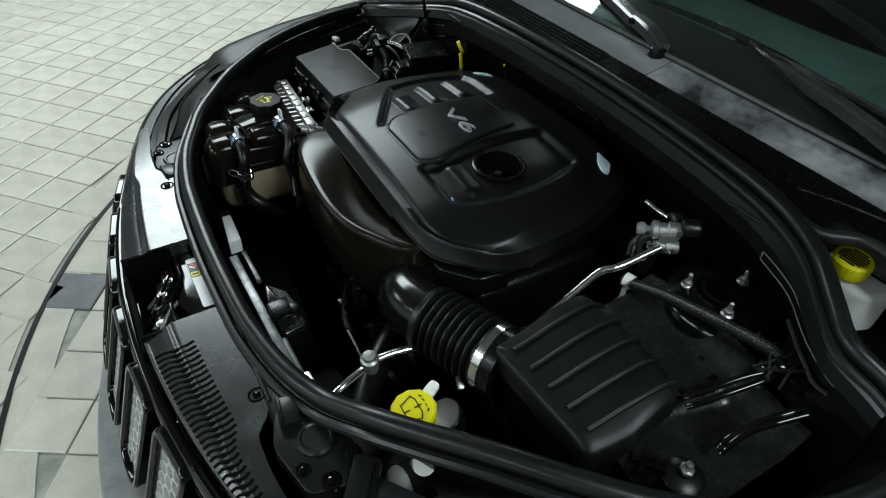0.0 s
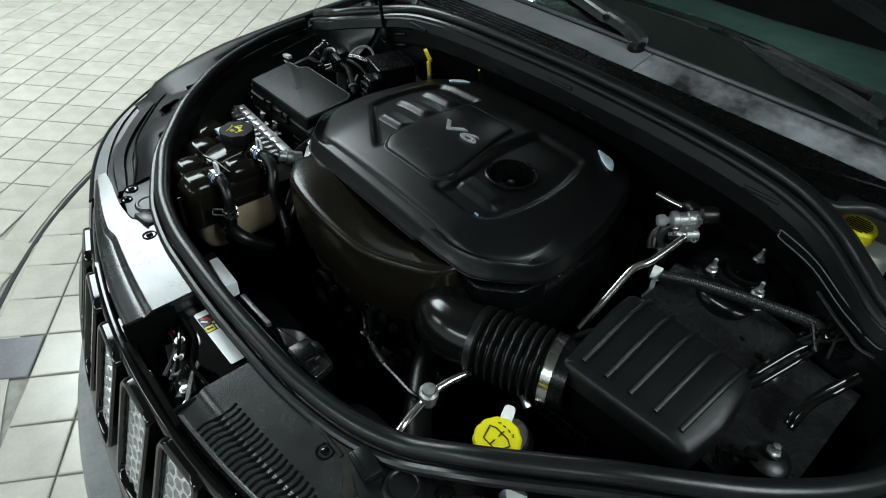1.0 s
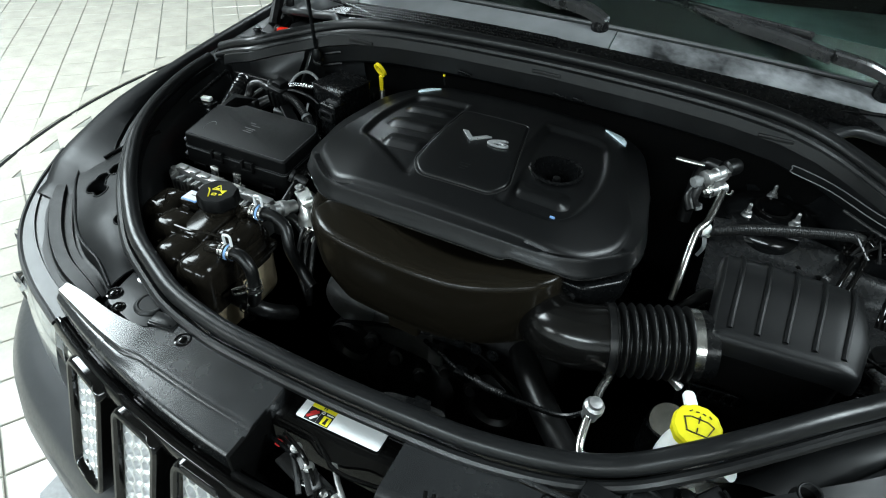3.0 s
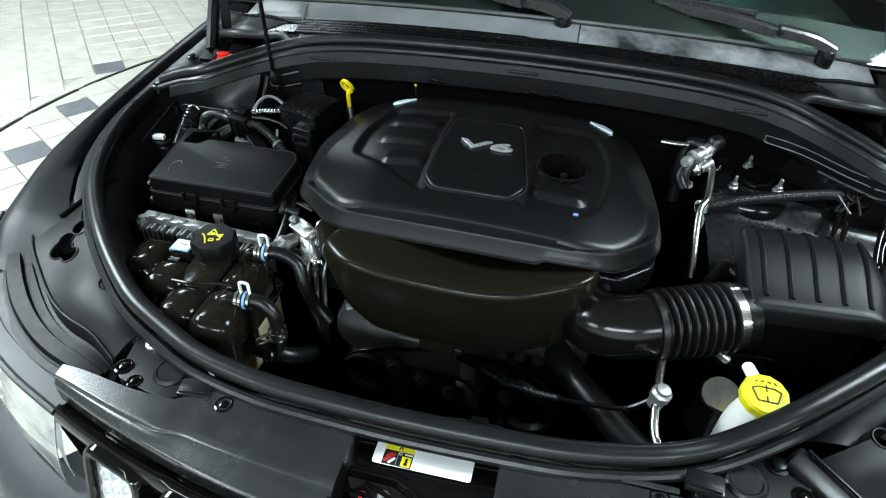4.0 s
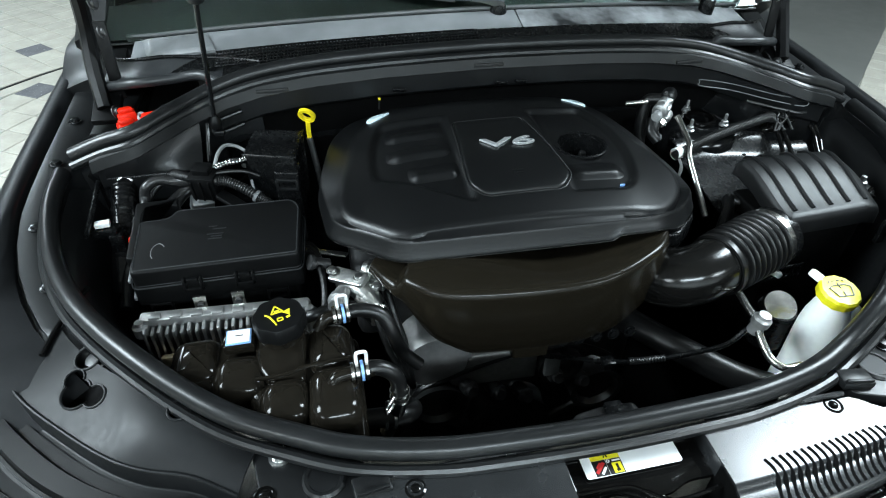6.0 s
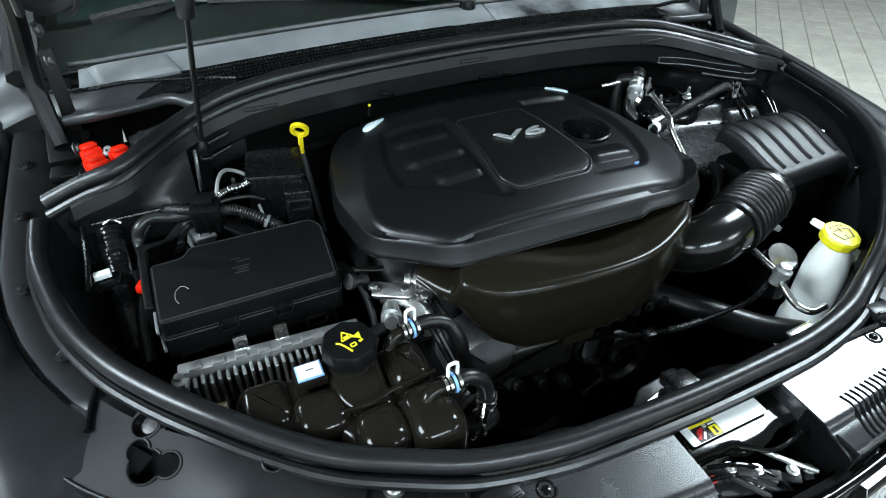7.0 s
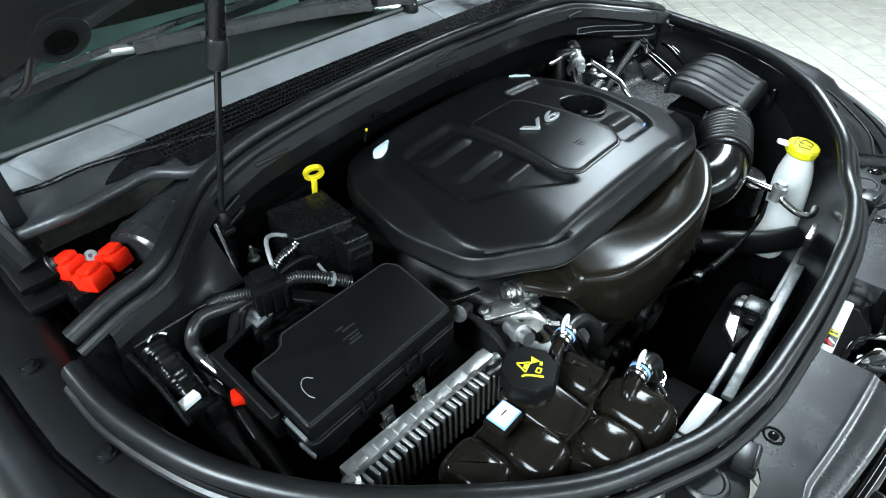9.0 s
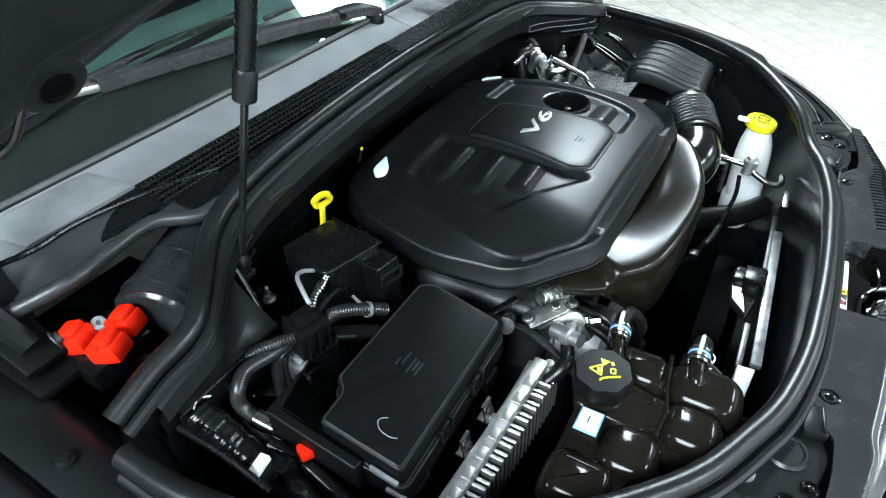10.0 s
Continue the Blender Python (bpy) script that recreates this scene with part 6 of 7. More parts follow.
for k in range(9):
    c = Vector((0.620 + rnd.uniform(-0.03, 0.03), -0.027 + rnd.uniform(-0.03, 0.02), 0.998 + rnd.uniform(-0.02, 0.014)))
    part("plug", moved(box(-0.012, 0.012, -0.007, 0.007, -0.007, 0.007, 0.002), Matrix.Translation(c) @ pose(0, 0, 0, rnd.uniform(-30, 30), rnd.uniform(-30, 30), rnd.uniform(0, 180))), GLOSS, con)
for k in range(6):
    a = Vector((0.620 + rnd.uniform(-0.02, 0.02), -0.017, 1.004))
    part("wire", tube([a, a + Vector((rnd.uniform(-0.02, 0.02), -0.03, 0.014)), a + Vector((rnd.uniform(-0.03, 0.03), -0.06, -0.01))], 0.0026, 6, 6), HOSE, con)

# bracket and horn mount by the airbox
mnt = thing("mount_stud", (0.652, -0.256, 0.97), "zinc stud on a round black rubber mount", "mount")
part("rubber", lathe((0.652, -0.256, 0.955), [(0.026, 0), (0.026, 0.010), (0.020, 0.015), (0.009, 0.017), (0.009, 0.022)]), HOSE, mnt)
part("washer", lathe((0.652, -0.256, 0.978), [(0.009, 0), (0.009, 0.003), (0.0055, 0.004), (0.005, 0.013), (0.001, 0.014)], seg=6), ZINC, mnt)
part("clip", join(bar((0.61, -0.30, 0.975), (0.645, -0.285, 0.985), 0.005), bar((0.615, -0.285, 0.975), (0.63, -0.31, 0.985), 0.005), bar((0.60, -0.29, 0.97), (0.62, -0.315, 0.97), 0.004)), GLOSS, mnt)

# ---- front pipe, radiator and depth of the bay ----
fp = thing("coolant_pipe", (0.30, -0.50, 0.90), "bright metal line with a hex sensor at its bend", "pipe")
part("pipe", tube([(0.312, -0.425, 0.925), (0.306, -0.46, 0.925), (0.304, -0.490, 0.922), (0.302, -0.505, 0.91), (0.304, -0.535, 0.895), (0.315, -0.555, 0.893), (0.345, -0.555, 0.893)], 0.0058, 12), STEEL, fp)
part("sensor", lathe((0.304, -0.493, 0.918), [(0.011, -0.012), (0.011, 0.004), (0.0135, 0.005), (0.0135, 0.016), (0.010, 0.019), (0.009, 0.024), (0.001, 0.025)], (0.1, -0.1, 1), 12), ALU, fp)
part("foot", bar((0.25, -0.572, 0.885), (0.30, -0.570, 0.888), 0.010, 0.004, 0.001), STEEL, fp)
sw = thing("sensor_wire", (0.1, -0.46, 0.85), "thin black sensor wire looped across the front of the engine", "wiring")
part("wire", tube([(0.016, -0.406, 0.817), (0.06, -0.430, 0.828), (0.10, -0.452, 0.836), (0.16, -0.474, 0.852), (0.22, -0.481, 0.862), (0.27, -0.486, 0.876), (0.300, -0.482, 0.900)], 0.0040, 8, 8), SATIN, sw)
part("ribbed_sleeve", tube([(0.13, -0.464, 0.8445), (0.15, -0.471, 0.850), (0.18, -0.4765, 0.8555)], 0.005, 10, 30, rfun=lambda f: 0.0052 + 0.0008 * math.cos(f * 2 * math.pi * 14)), CORR, sw, sharp=80)
part("connector", box(0.092, 0.112, -0.462, -0.444, 0.828, 0.842, 0.002), SATIN, sw)
part("tag", box(0.022, 0.048, -0.408, -0.398, 0.765, 0.812, 0.003), ENDCAP, sw, "pale grey sensor plug")

rad = thing("radiator", (CX, -0.56, 0.45), "aluminium radiator core behind the slam panel", "radiator")
# Core and top tank are coloured near black for the shade down there.
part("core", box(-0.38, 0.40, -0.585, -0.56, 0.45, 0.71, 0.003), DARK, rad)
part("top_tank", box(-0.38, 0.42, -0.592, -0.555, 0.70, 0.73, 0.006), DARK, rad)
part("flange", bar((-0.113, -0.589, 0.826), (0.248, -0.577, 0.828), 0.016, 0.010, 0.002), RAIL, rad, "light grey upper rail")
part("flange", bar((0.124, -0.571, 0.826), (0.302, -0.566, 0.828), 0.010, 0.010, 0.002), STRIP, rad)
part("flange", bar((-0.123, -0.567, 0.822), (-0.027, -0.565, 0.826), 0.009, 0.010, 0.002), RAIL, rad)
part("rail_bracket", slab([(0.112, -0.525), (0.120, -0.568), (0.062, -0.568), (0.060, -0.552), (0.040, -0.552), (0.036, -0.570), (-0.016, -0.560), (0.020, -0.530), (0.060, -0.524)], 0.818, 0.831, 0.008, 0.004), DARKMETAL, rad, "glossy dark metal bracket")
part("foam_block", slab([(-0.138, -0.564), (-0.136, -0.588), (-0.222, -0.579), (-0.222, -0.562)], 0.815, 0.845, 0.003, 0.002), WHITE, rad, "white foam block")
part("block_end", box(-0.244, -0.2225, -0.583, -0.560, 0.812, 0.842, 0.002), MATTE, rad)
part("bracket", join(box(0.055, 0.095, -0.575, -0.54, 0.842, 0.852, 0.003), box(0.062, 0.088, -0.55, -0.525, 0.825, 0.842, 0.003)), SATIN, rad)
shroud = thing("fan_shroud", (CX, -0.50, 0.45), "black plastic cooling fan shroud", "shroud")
# Same near black on the shroud, for shade low in the bay.
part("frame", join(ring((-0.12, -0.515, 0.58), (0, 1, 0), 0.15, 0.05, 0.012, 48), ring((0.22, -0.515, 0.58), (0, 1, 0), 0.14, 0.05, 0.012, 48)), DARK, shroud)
for cx in (-0.12, 0.22):
    for k in range(5):
        a = k * 2 * math.pi / 5
        part("fan_blade", moved(box(0.03, 0.135, -0.02, 0.02, -0.002, 0.002, 0.001), Matrix.Translation((cx, -0.512, 0.58)) @ pose(0, 0, 0, 90, 0, 0) @ pose(0, 0, 0, 0, 0, math.degrees(a)) @ pose(0, 0, 0, 25, 0, 0)), SATIN, shroud)

eng = thing("engine_block", (0, -0.15, 0.40), "dark aluminium V6 engine under the cover", "engine")
part("block", box(-0.21, 0.23, -0.33, 0.06, 0.42, 0.83, 0.03, 3), DULL, eng)
part("head", moved(box(-0.27, -0.12, -0.30, 0.06, 0.80, 0.94, 0.02, 3), Matrix.Identity(4)), DULL, eng)
# This head is blackened, like the manifold, to hold the shade under the cover.
part("head", box(0.12, 0.28, -0.30, 0.06, 0.80, 0.94, 0.02, 3), SATIN, eng)
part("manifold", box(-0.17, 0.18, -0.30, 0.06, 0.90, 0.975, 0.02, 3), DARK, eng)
for x, z, r in ((-0.02, 0.62, 0.075), (0.14, 0.68, 0.05), (-0.15, 0.70, 0.05), (0.06, 0.76, 0.04)):
    part("pulley", lathe((x, -0.37, z), [(r * 0.3, -0.02), (r, -0.02), (r * 0.96, -0.012), (r * 0.96, 0.012), (r, 0.02), (r * 0.8, 0.02), (r * 0.7, 0.008), (0.01, 0.012)], (0, -1, 0)), DULL, eng)
part("belt", tube([(-0.20, -0.372, 0.70), (-0.15, -0.372, 0.752), (0.05, -0.372, 0.80), (0.19, -0.372, 0.70), (0.06, -0.372, 0.60), (-0.05, -0.372, 0.545), (-0.20, -0.372, 0.69)], 0.008, 8, 8), HOSE, eng)
part("alternator", lathe((-0.15, -0.36, 0.80), [(0.02, -0.02), (0.055, -0.015), (0.06, 0.0), (0.06, 0.05), (0.05, 0.06), (0.02, 0.065)], (0, 1, 0)), ALU, eng, "cast aluminium housing")
for k in range(5):
    part("stub", lathe((-0.10 + 0.05 * k, -0.385, 0.74 - 0.02 * (k % 3)), [(0.014, -0.02), (0.014, 0.01), (0.009, 0.012), (0.009, 0.02)], (0.2, -1, 0.4)), DULL, eng)
part("front_cover", slab([(-0.13, -0.375), (0.02, -0.380), (0.02, -0.355), (-0.13, -0.350)], 0.735, 0.805, 0.006, 0.004), mat("dull_casting", (0.16, 0.16, 0.155), 0.5, 0.6, grain=0.5, grain_size=200, mottle=0.4), eng, "dull grey cast front cover")
th = thing("thermostat_housing", (-0.25, -0.33, 0.88), "bright cast aluminium housing with bolts beside the cover", "housing")
HOUSE = mat("bright_casting", (0.62, 0.62, 0.60), 0.34, 1.0, grain=0.6, grain_size=220)
part("body", join(tube([(-0.285, -0.300, 0.940), (-0.262, -0.325, 0.938), (-0.245, -0.345, 0.925), (-0.235, -0.360, 0.90)], 0.017, 14, 4), lathe((-0.252, -0.338, 0.925), [(0.014, -0.02), (0.020, -0.016), (0.020, 0.006), (0.015, 0.010), (0.015, 0.018), (0.004, 0.02)], (-0.3, -0.7, 0.6), 20)), HOUSE, th)
part("flange", moved(slab([(-0.030, -0.012), (0.030, -0.014), (0.034, 0.010), (-0.026, 0.014)], -0.004, 0.004, 0.005, 0.002), Matrix.Translation((-0.278, -0.312, 0.953)) @ pose(0, 0, 0, 14, -8, -35)), HOUSE, th)
part("web", bar((-0.258, -0.30, 0.948), (-0.225, -0.335, 0.944), 0.010, 0.016, 0.003), HOUSE, th)
part("sensor", lathe((-0.238, -0.348, 0.918), [(0.008, -0.01), (0.008, 0.008), (0.011, 0.009), (0.011, 0.018), (0.006, 0.02), (0.006, 0.034)], (0.2, -0.8, 0.3), 6), STEEL, th)
for d in ((-0.300, -0.298, 0.957), (-0.262, -0.322, 0.957), (-0.238, -0.338, 0.950)):
    bolt(d, th, 0.006, ZINC)
for k in range(6):
    part("cast_rib", ring((-0.246 + 0.0075 * k, -0.300 - 0.004 * k, 0.952), (1, -0.5, 0), 0.0135 + 0.001 * (k % 2), 0.004, 0.003, 20), HOUSE, th)
part("barrel", tube([(-0.252, -0.296, 0.952), (-0.205, -0.320, 0.952)], 0.0125, 16, smooth=False), HOUSE, th)
part("pipe_stub", lathe((-0.292, -0.345, 0.945), [(0.012, -0.014), (0.012, 0.004), (0.0145, 0.006), (0.0145, 0.016), (0.010, 0.018), (0.010, 0.030)], (-0.3, -0.9, 0.25), 20), ALU, th)
part("pipe_stub", lathe((-0.315, -0.275, 0.955), [(0.009, -0.012), (0.009, 0.012), (0.012, 0.014), (0.012, 0.020), (0.005, 0.021)], (-0.8, -0.2, 0.4), 16), DULL, th)
part("tie_bar", bar((-0.345, -0.235, 0.955), (-0.275, -0.27, 0.962), 0.010, 0.004, 0.001), STEEL, th)
pipe_hose("radiator_hose", [(0.17, -0.36, 0.83), (0.22, -0.43, 0.83), (0.29, -0.50, 0.82), (0.36, -0.54, 0.81)], 0.022, "thick black radiator hose below the intake", HOSE)
pipe_hose("vent_hose", [(0.355, -0.30, 0.93), (0.39, -0.26, 0.955), (0.41, -0.23, 0.955), (0.43, -0.24, 0.95)], 0.010, "black breather hose behind the bellows", HOSE)
hc = thing("hydraulic_cap", (0.405, -0.42, 0.86), "round grey metal cap beside the washer bottle", "cap")
part("disc", lathe((0.405, -0.425, 0.872), [(0.026, 0), (0.027, 0.006), (0.025, 0.010), (0.001, 0.011)], (-0.2, -0.5, 1)), STEEL, hc)
part("stem", lathe((0.405, -0.425, 0.80), [(0.03, 0), (0.03, 0.07)], (0, 0, 1)), SATIN, hc)
rack = thing("hose_rack", (0.44, -0.37, 0.88), "small black ladder clip in front of the air filter box", "clip")
part("rail", bar((0.400, -0.372, 0.884), (0.482, -0.366, 0.884), 0.004, 0.006, 0.001), SATIN, rack)
part("rail", bar((0.400, -0.372, 0.904), (0.482, -0.366, 0.904), 0.004, 0.006, 0.001), SATIN, rack)
for k in range(6):
    part("rung", bar((0.403 + 0.0152 * k, -0.3718 + 0.0011 * k, 0.884), (0.403 + 0.0152 * k, -0.3718 + 0.0011 * k, 0.904), 0.004, 0.004, 0.0008), SATIN, rack)
clus = thing("wiring_harness", (-0.30, -0.33, 0.87), "ribbed black harness between fuse box and tank", "wiring")
for k in range(4):
    part("wire", tube([(-0.352, -0.205 - 0.010 * k, 0.945), (-0.325, -0.235 - 0.01 * k, 0.958), (-0.315, -0.29 - 0.006 * k, 0.95), (-0.318, -0.35, 0.93), (-0.335, -0.385, 0.92)], 0.0045, 8, 8), HOSE, clus)
for k in range(3):
    part("wire", tube([(-0.22 - 0.014 * k, -0.33, 0.93), (-0.215 - 0.014 * k, -0.375, 0.92), (-0.205 - 0.012 * k, -0.41, 0.88), (-0.20, -0.43, 0.82)], 0.005, 8, 8), HOSE, clus)
pipe_hose("heater_return_hose", [(-0.355, -0.350, 0.915), (-0.33, -0.365, 0.935), (-0.28, -0.35, 0.93), (-0.24, -0.36, 0.90)], 0.009, "small black hose behind the coolant cap", HOSE)

# ---- wiring behind the fuse box ----
cab = thing("battery_cables", (-0.50, -0.09, 0.93), "thick black cables and corrugated looms behind the fuse box", "wiring")
part("corrugated_loom", tube([(-0.562, -0.036, 0.992), (-0.548, -0.052, 1.006), (-0.530, -0.075, 1.016), (-0.508, -0.092, 1.018)], 0.0075, 12, 40, rfun=lambda f: 0.0075 + 0.001 * math.cos(f * 2 * math.pi * 24)), CORR, cab, sharp=80)
part("corrugated_loom", tube([(-0.478, -0.100, 1.015), (-0.455, -0.101, 1.011), (-0.432, -0.108, 1.001), (-0.408, -0.119, 0.987), (-0.390, -0.130, 0.976)], 0.008, 12, 40, rfun=lambda f: 0.008 + 0.001 * math.cos(f * 2 * math.pi * 26)), CORR, cab, sharp=80)
part("loom_tie", ring((-0.411, -0.1175, 0.988), (1, -0.5, -0.55), 0.0092, 0.005, 0.0014, 20), ENDCAP, cab, "white tie round the loom")
part("tie_tail", bar((-0.414, -0.112, 0.996), (-0.417, -0.100, 1.010), 0.004, 0.0016), ENDCAP, cab)
part("cable", tube([(-0.500, -0.082, 1.008), (-0.539, -0.068, 1.001), (-0.572, -0.062, 1.004), (-0.592, -0.068, 0.996), (-0.599, -0.072, 0.978), (-0.597, -0.090, 0.962), (-0.590, -0.125, 0.948)], 0.0088, 12), CORR, cab, "thick grey-black battery cable")
part("cable", tube([(-0.503, -0.078, 0.996), (-0.530, -0.070, 0.986), (-0.556, -0.094, 0.975), (-0.574, -0.124, 0.964), (-0.580, -0.155, 0.945)], 0.0080, 12), HOSE, cab)
part("cable", tube([(-0.512, -0.066, 0.990), (-0.536, -0.080, 0.978), (-0.552, -0.110, 0.966), (-0.560, -0.150, 0.945)], 0.0070, 12), HOSE, cab)
part("cable", tube([(-0.575, -0.040, 0.985), (-0.590, -0.052, 0.975), (-0.606, -0.085, 0.955), (-0.606, -0.140, 0.935)], 0.0060, 12), HOSE, cab)
part("cable_boot", tube([(-0.597, -0.088, 0.962), (-0.594, -0.105, 0.955), (-0.589, -0.124, 0.948)], 0.0115, 12, 6), FOIL, cab, "dark foil tape on the cable end")
part("junction", join(moved(box(-0.022, 0.022, -0.020, 0.020, -0.030, 0.016, 0.003), Matrix.Translation((-0.492, -0.088, 1.012)) @ pose(0, 0, 0, 8, 0, -14)), moved(box(-0.014, 0.014, -0.012, 0.012, 0.014, 0.026, 0.002), Matrix.Translation((-0.492, -0.086, 1.012)) @ pose(0, 0, 0, 8, 0, -14))), FUSE, cab, "black junction block")
for k in range(3):
    part("junction_rib", moved(box(-0.0015, 0.0015, -0.023, -0.019, -0.026, 0.012, 0.0006), Matrix.Translation((-0.506 + 0.014 * k, -0.088 - 0.0035 * k, 1.012)) @ pose(0, 0, 0, 8, 0, -14)), FUSE, cab)
part("grey_connector", join(moved(box(-0.018, 0.018, -0.014, 0.014, -0.016, 0.016, 0.003), Matrix.Translation((-0.512, -0.070, 0.952)) @ pose(0, 0, 0, 20, 10, 20)), moved(box(-0.010, 0.010, -0.010, 0.010, 0.014, 0.024, 0.002), Matrix.Translation((-0.512, -0.070, 0.952)) @ pose(0, 0, 0, 20, 10, 20))), GREYTRIM, cab, "light grey plastic connector")
part("flat_lead", strap([(-0.470, -0.110, 0.995), (-0.445, -0.125, 0.982), (-0.420, -0.142, 0.968)], [0.022, 0.024, 0.022], 0.006), FUSE, cab)
part("red_clip", join(moved(box(-0.017, 0.017, -0.009, 0.009, -0.006, 0.008, 0.003), Matrix.Translation((-0.594, -0.170, 0.957)) @ pose(0, 0, 0, 0, 10, -25)), moved(box(-0.007, 0.007, -0.024, 0.002, -0.006, 0.006, 0.002), Matrix.Translation((-0.591, -0.176, 0.957)) @ pose(0, 0, 0, 0, 10, 20))), RED, cab, "small red plastic clip")
part("taped_loom", tube([(-0.474, -0.082, 1.028), (-0.455, -0.074, 1.031), (-0.432, -0.068, 1.030), (-0.415, -0.064, 1.034)], 0.007, 10, 30, rfun=lambda f: 0.0065 + 0.0012 * math.sin(f * 47) * math.cos(f * 31)), FOIL, cab, "loom wrapped in dark foil tape", sharp=80)
part("thin_wire", tube([(-0.474, -0.084, 1.030), (-0.466, -0.066, 1.046), (-0.455, -0.050, 1.051), (-0.440, -0.044, 1.046), (-0.422, -0.048, 1.036)], 0.0030, 8), GREYTRIM, cab)
part("thin_wire", tube([(-0.476, -0.092, 1.024), (-0.450, -0.086, 1.022), (-0.425, -0.082, 1.016), (-0.405, -0.080, 1.004)], 0.0034, 8), HOSE, cab)
part("thin_wire", tube([(-0.500, -0.070, 1.016), (-0.490, -0.048, 1.010), (-0.470, -0.035, 0.985), (-0.455, -0.030, 0.96)], 0.0034, 8), HOSE, cab)
wrap = thing("wrapped_harness", (-0.63, -0.12, 0.9), "black tape-wrapped harness along the inner fender", "wiring")
part("sleeve", tube([(-0.634, -0.044, 0.986), (-0.634, -0.075, 0.972), (-0.633, -0.105, 0.952), (-0.630, -0.160, 0.925), (-0.626, -0.22, 0.89)], 0.020, 14, 30, rfun=lambda f: 0.0195 + 0.0005 * math.sin(f * 41) + 0.0004 * math.sin(f * 97)), TAPE, wrap, sharp=80)
part("clip_wire", tube([(-0.640, -0.050, 1.004), (-0.628, -0.046, 1.007), (-0.616, -0.050, 1.000)], 0.0022, 6), ZINC, wrap)
part("branch", tube([(-0.610, -0.120, 0.950), (-0.606, -0.165, 0.940), (-0.612, -0.215, 0.925), (-0.615, -0.26, 0.90)], 0.010, 12), TAPE, wrap)
# stepped shelf under the passenger end of the cowl seal
steps = []
for oy, oz, edge in ((0.014, -0.016, 0.0), (0.018, -0.030, 0.0), (0.026, -0.034, 0.0), (0.028, -0.044, 0.1), (0.028, -0.05, 0.45), (0.03, -0.05, 0.55), (0.03, -0.05, 1.0)):
    row = []
    for k in range(17):
        dx = 0.53 + 0.155 * k / 16
        y, z = along(COWL, dx)
        a = Vector((CX - dx, y - oy, z + oz))
        row.append(tuple(a.lerp(Vector((CX - dx, -0.046, 1.006)), edge)))
    steps.append(row)
steps.append([(x, y, z - 0.003) for x, y, z in steps[-1]])
steps.append([(x, y + 0.002, z - 0.05) for x, y, z in steps[-1]])
shelf = part("side_shelf", loft(steps, caps=False, closed=False), FIREWALL, car, "stepped black shelf beside the strut", sharp=30)
part("shelf_lip", tube([(CX - 0.53 - 0.155 * k / 8, -0.047, 1.006) for k in range(9)], 0.0022, 6, 1, smooth=False), SATIN, shelf)
part("shelf_flange", tube([(-0.665, -0.060, 1.010), (-0.662, -0.12, 1.000), (-0.664, -0.18, 0.985)], 0.004, 8, 4), SATIN, shelf)
arm = thing("clip_bracket", (-0.64, -0.15, 0.93), "black plastic bracket below the pale clip", "bracket")
part("arm", join(bar((-0.665, -0.150, 0.972), (-0.625, -0.152, 0.972), 0.026, 0.014, 0.003), box(-0.640, -0.618, -0.170, -0.140, 0.925, 0.972, 0.004)), SATIN, arm)
cl = thing("edge_clip", (-0.652, -0.150, 0.98), "pale rectangular clip on the inner fender", "clip")
part("clip", moved(box(-0.011, 0.011, -0.006, 0.006, -0.004, 0.004, 0.001), Matrix.Translation((-0.647, -0.150, 0.985)) @ pose(0, 0, 0, 0, 0, 8)), MILK, cl)

# ---- passenger trench: red terminals and air duct ----
red = thing("jump_terminal", (-0.63, 0.10, 1.0), "red plastic jump-start terminal cover", "terminal")
for x, y, ang, k in ((-0.647, 0.128, 24, 1.15), (-0.636, 0.080, 24, 1.15), (-0.600, 0.098, 20, 1.1)):
    m = Matrix.Translation((x, y - 0.004, 1.020)) @ pose(0, 0, 0, -12, 0, ang)
    part("block", moved(join(box(-0.014 * k, 0.014 * k, -0.017 * k, 0.017 * k, 0, 0.026, 0.005), box(-0.011 * k, 0.011 * k, -0.014 * k, 0.006 * k, 0.024, 0.034, 0.004), box(-0.014 * k, 0.014 * k, -0.0015, 0.0015, 0.02, 0.029, 0.001)), m), RED, red)
part("bridge", box(-0.634, -0.610, 0.084, 0.098, 1.016, 1.034, 0.004), RED, red)
part("base", box(-0.67, -0.59, 0.07, 0.15, 0.99, 1.022, 0.003), SATIN, red)
duct = thing("air_duct", (-0.53, 0.13, 0.95), "round black air duct beside the cowl", "duct")
part("drum", tube([(-0.565, 0.092, 1.012), (-0.559, 0.0945, 1.013), (-0.55, 0.098, 1.014), (-0.52, 0.108, 1.017), (-0.42, 0.145, 1.024)], 0.054, 40, 1, smooth=False), DRUM, duct)
part("drum_end", lathe((-0.563, 0.0925, 1.012), [(0.054, 0), (0.050, 0.007), (0.045, 0.011), (0.001, 0.012)], (-0.94, -0.33, -0.05), 40), DRUM, duct)
part("drum_ridge", ring((-0.50, 0.115, 1.0185), (0.94, 0.33, 0.05), 0.0535, 0.004, 0.002, 40), DRUM, duct)
part("drum_ridge", ring((-0.553, 0.0967, 1.0135), (0.94, 0.33, 0.05), 0.0540, 0.005, 0.002, 40), DRUM, duct)
part("knob", lathe((-0.620, 0.120, 1.036), [(0.009, -0.01), (0.009, 0.004), (0.008, 0.006), (0.003, 0.007), (0.003, 0.002)], (-0.2, -0.7, 0.8)), GREYTRIM, duct)
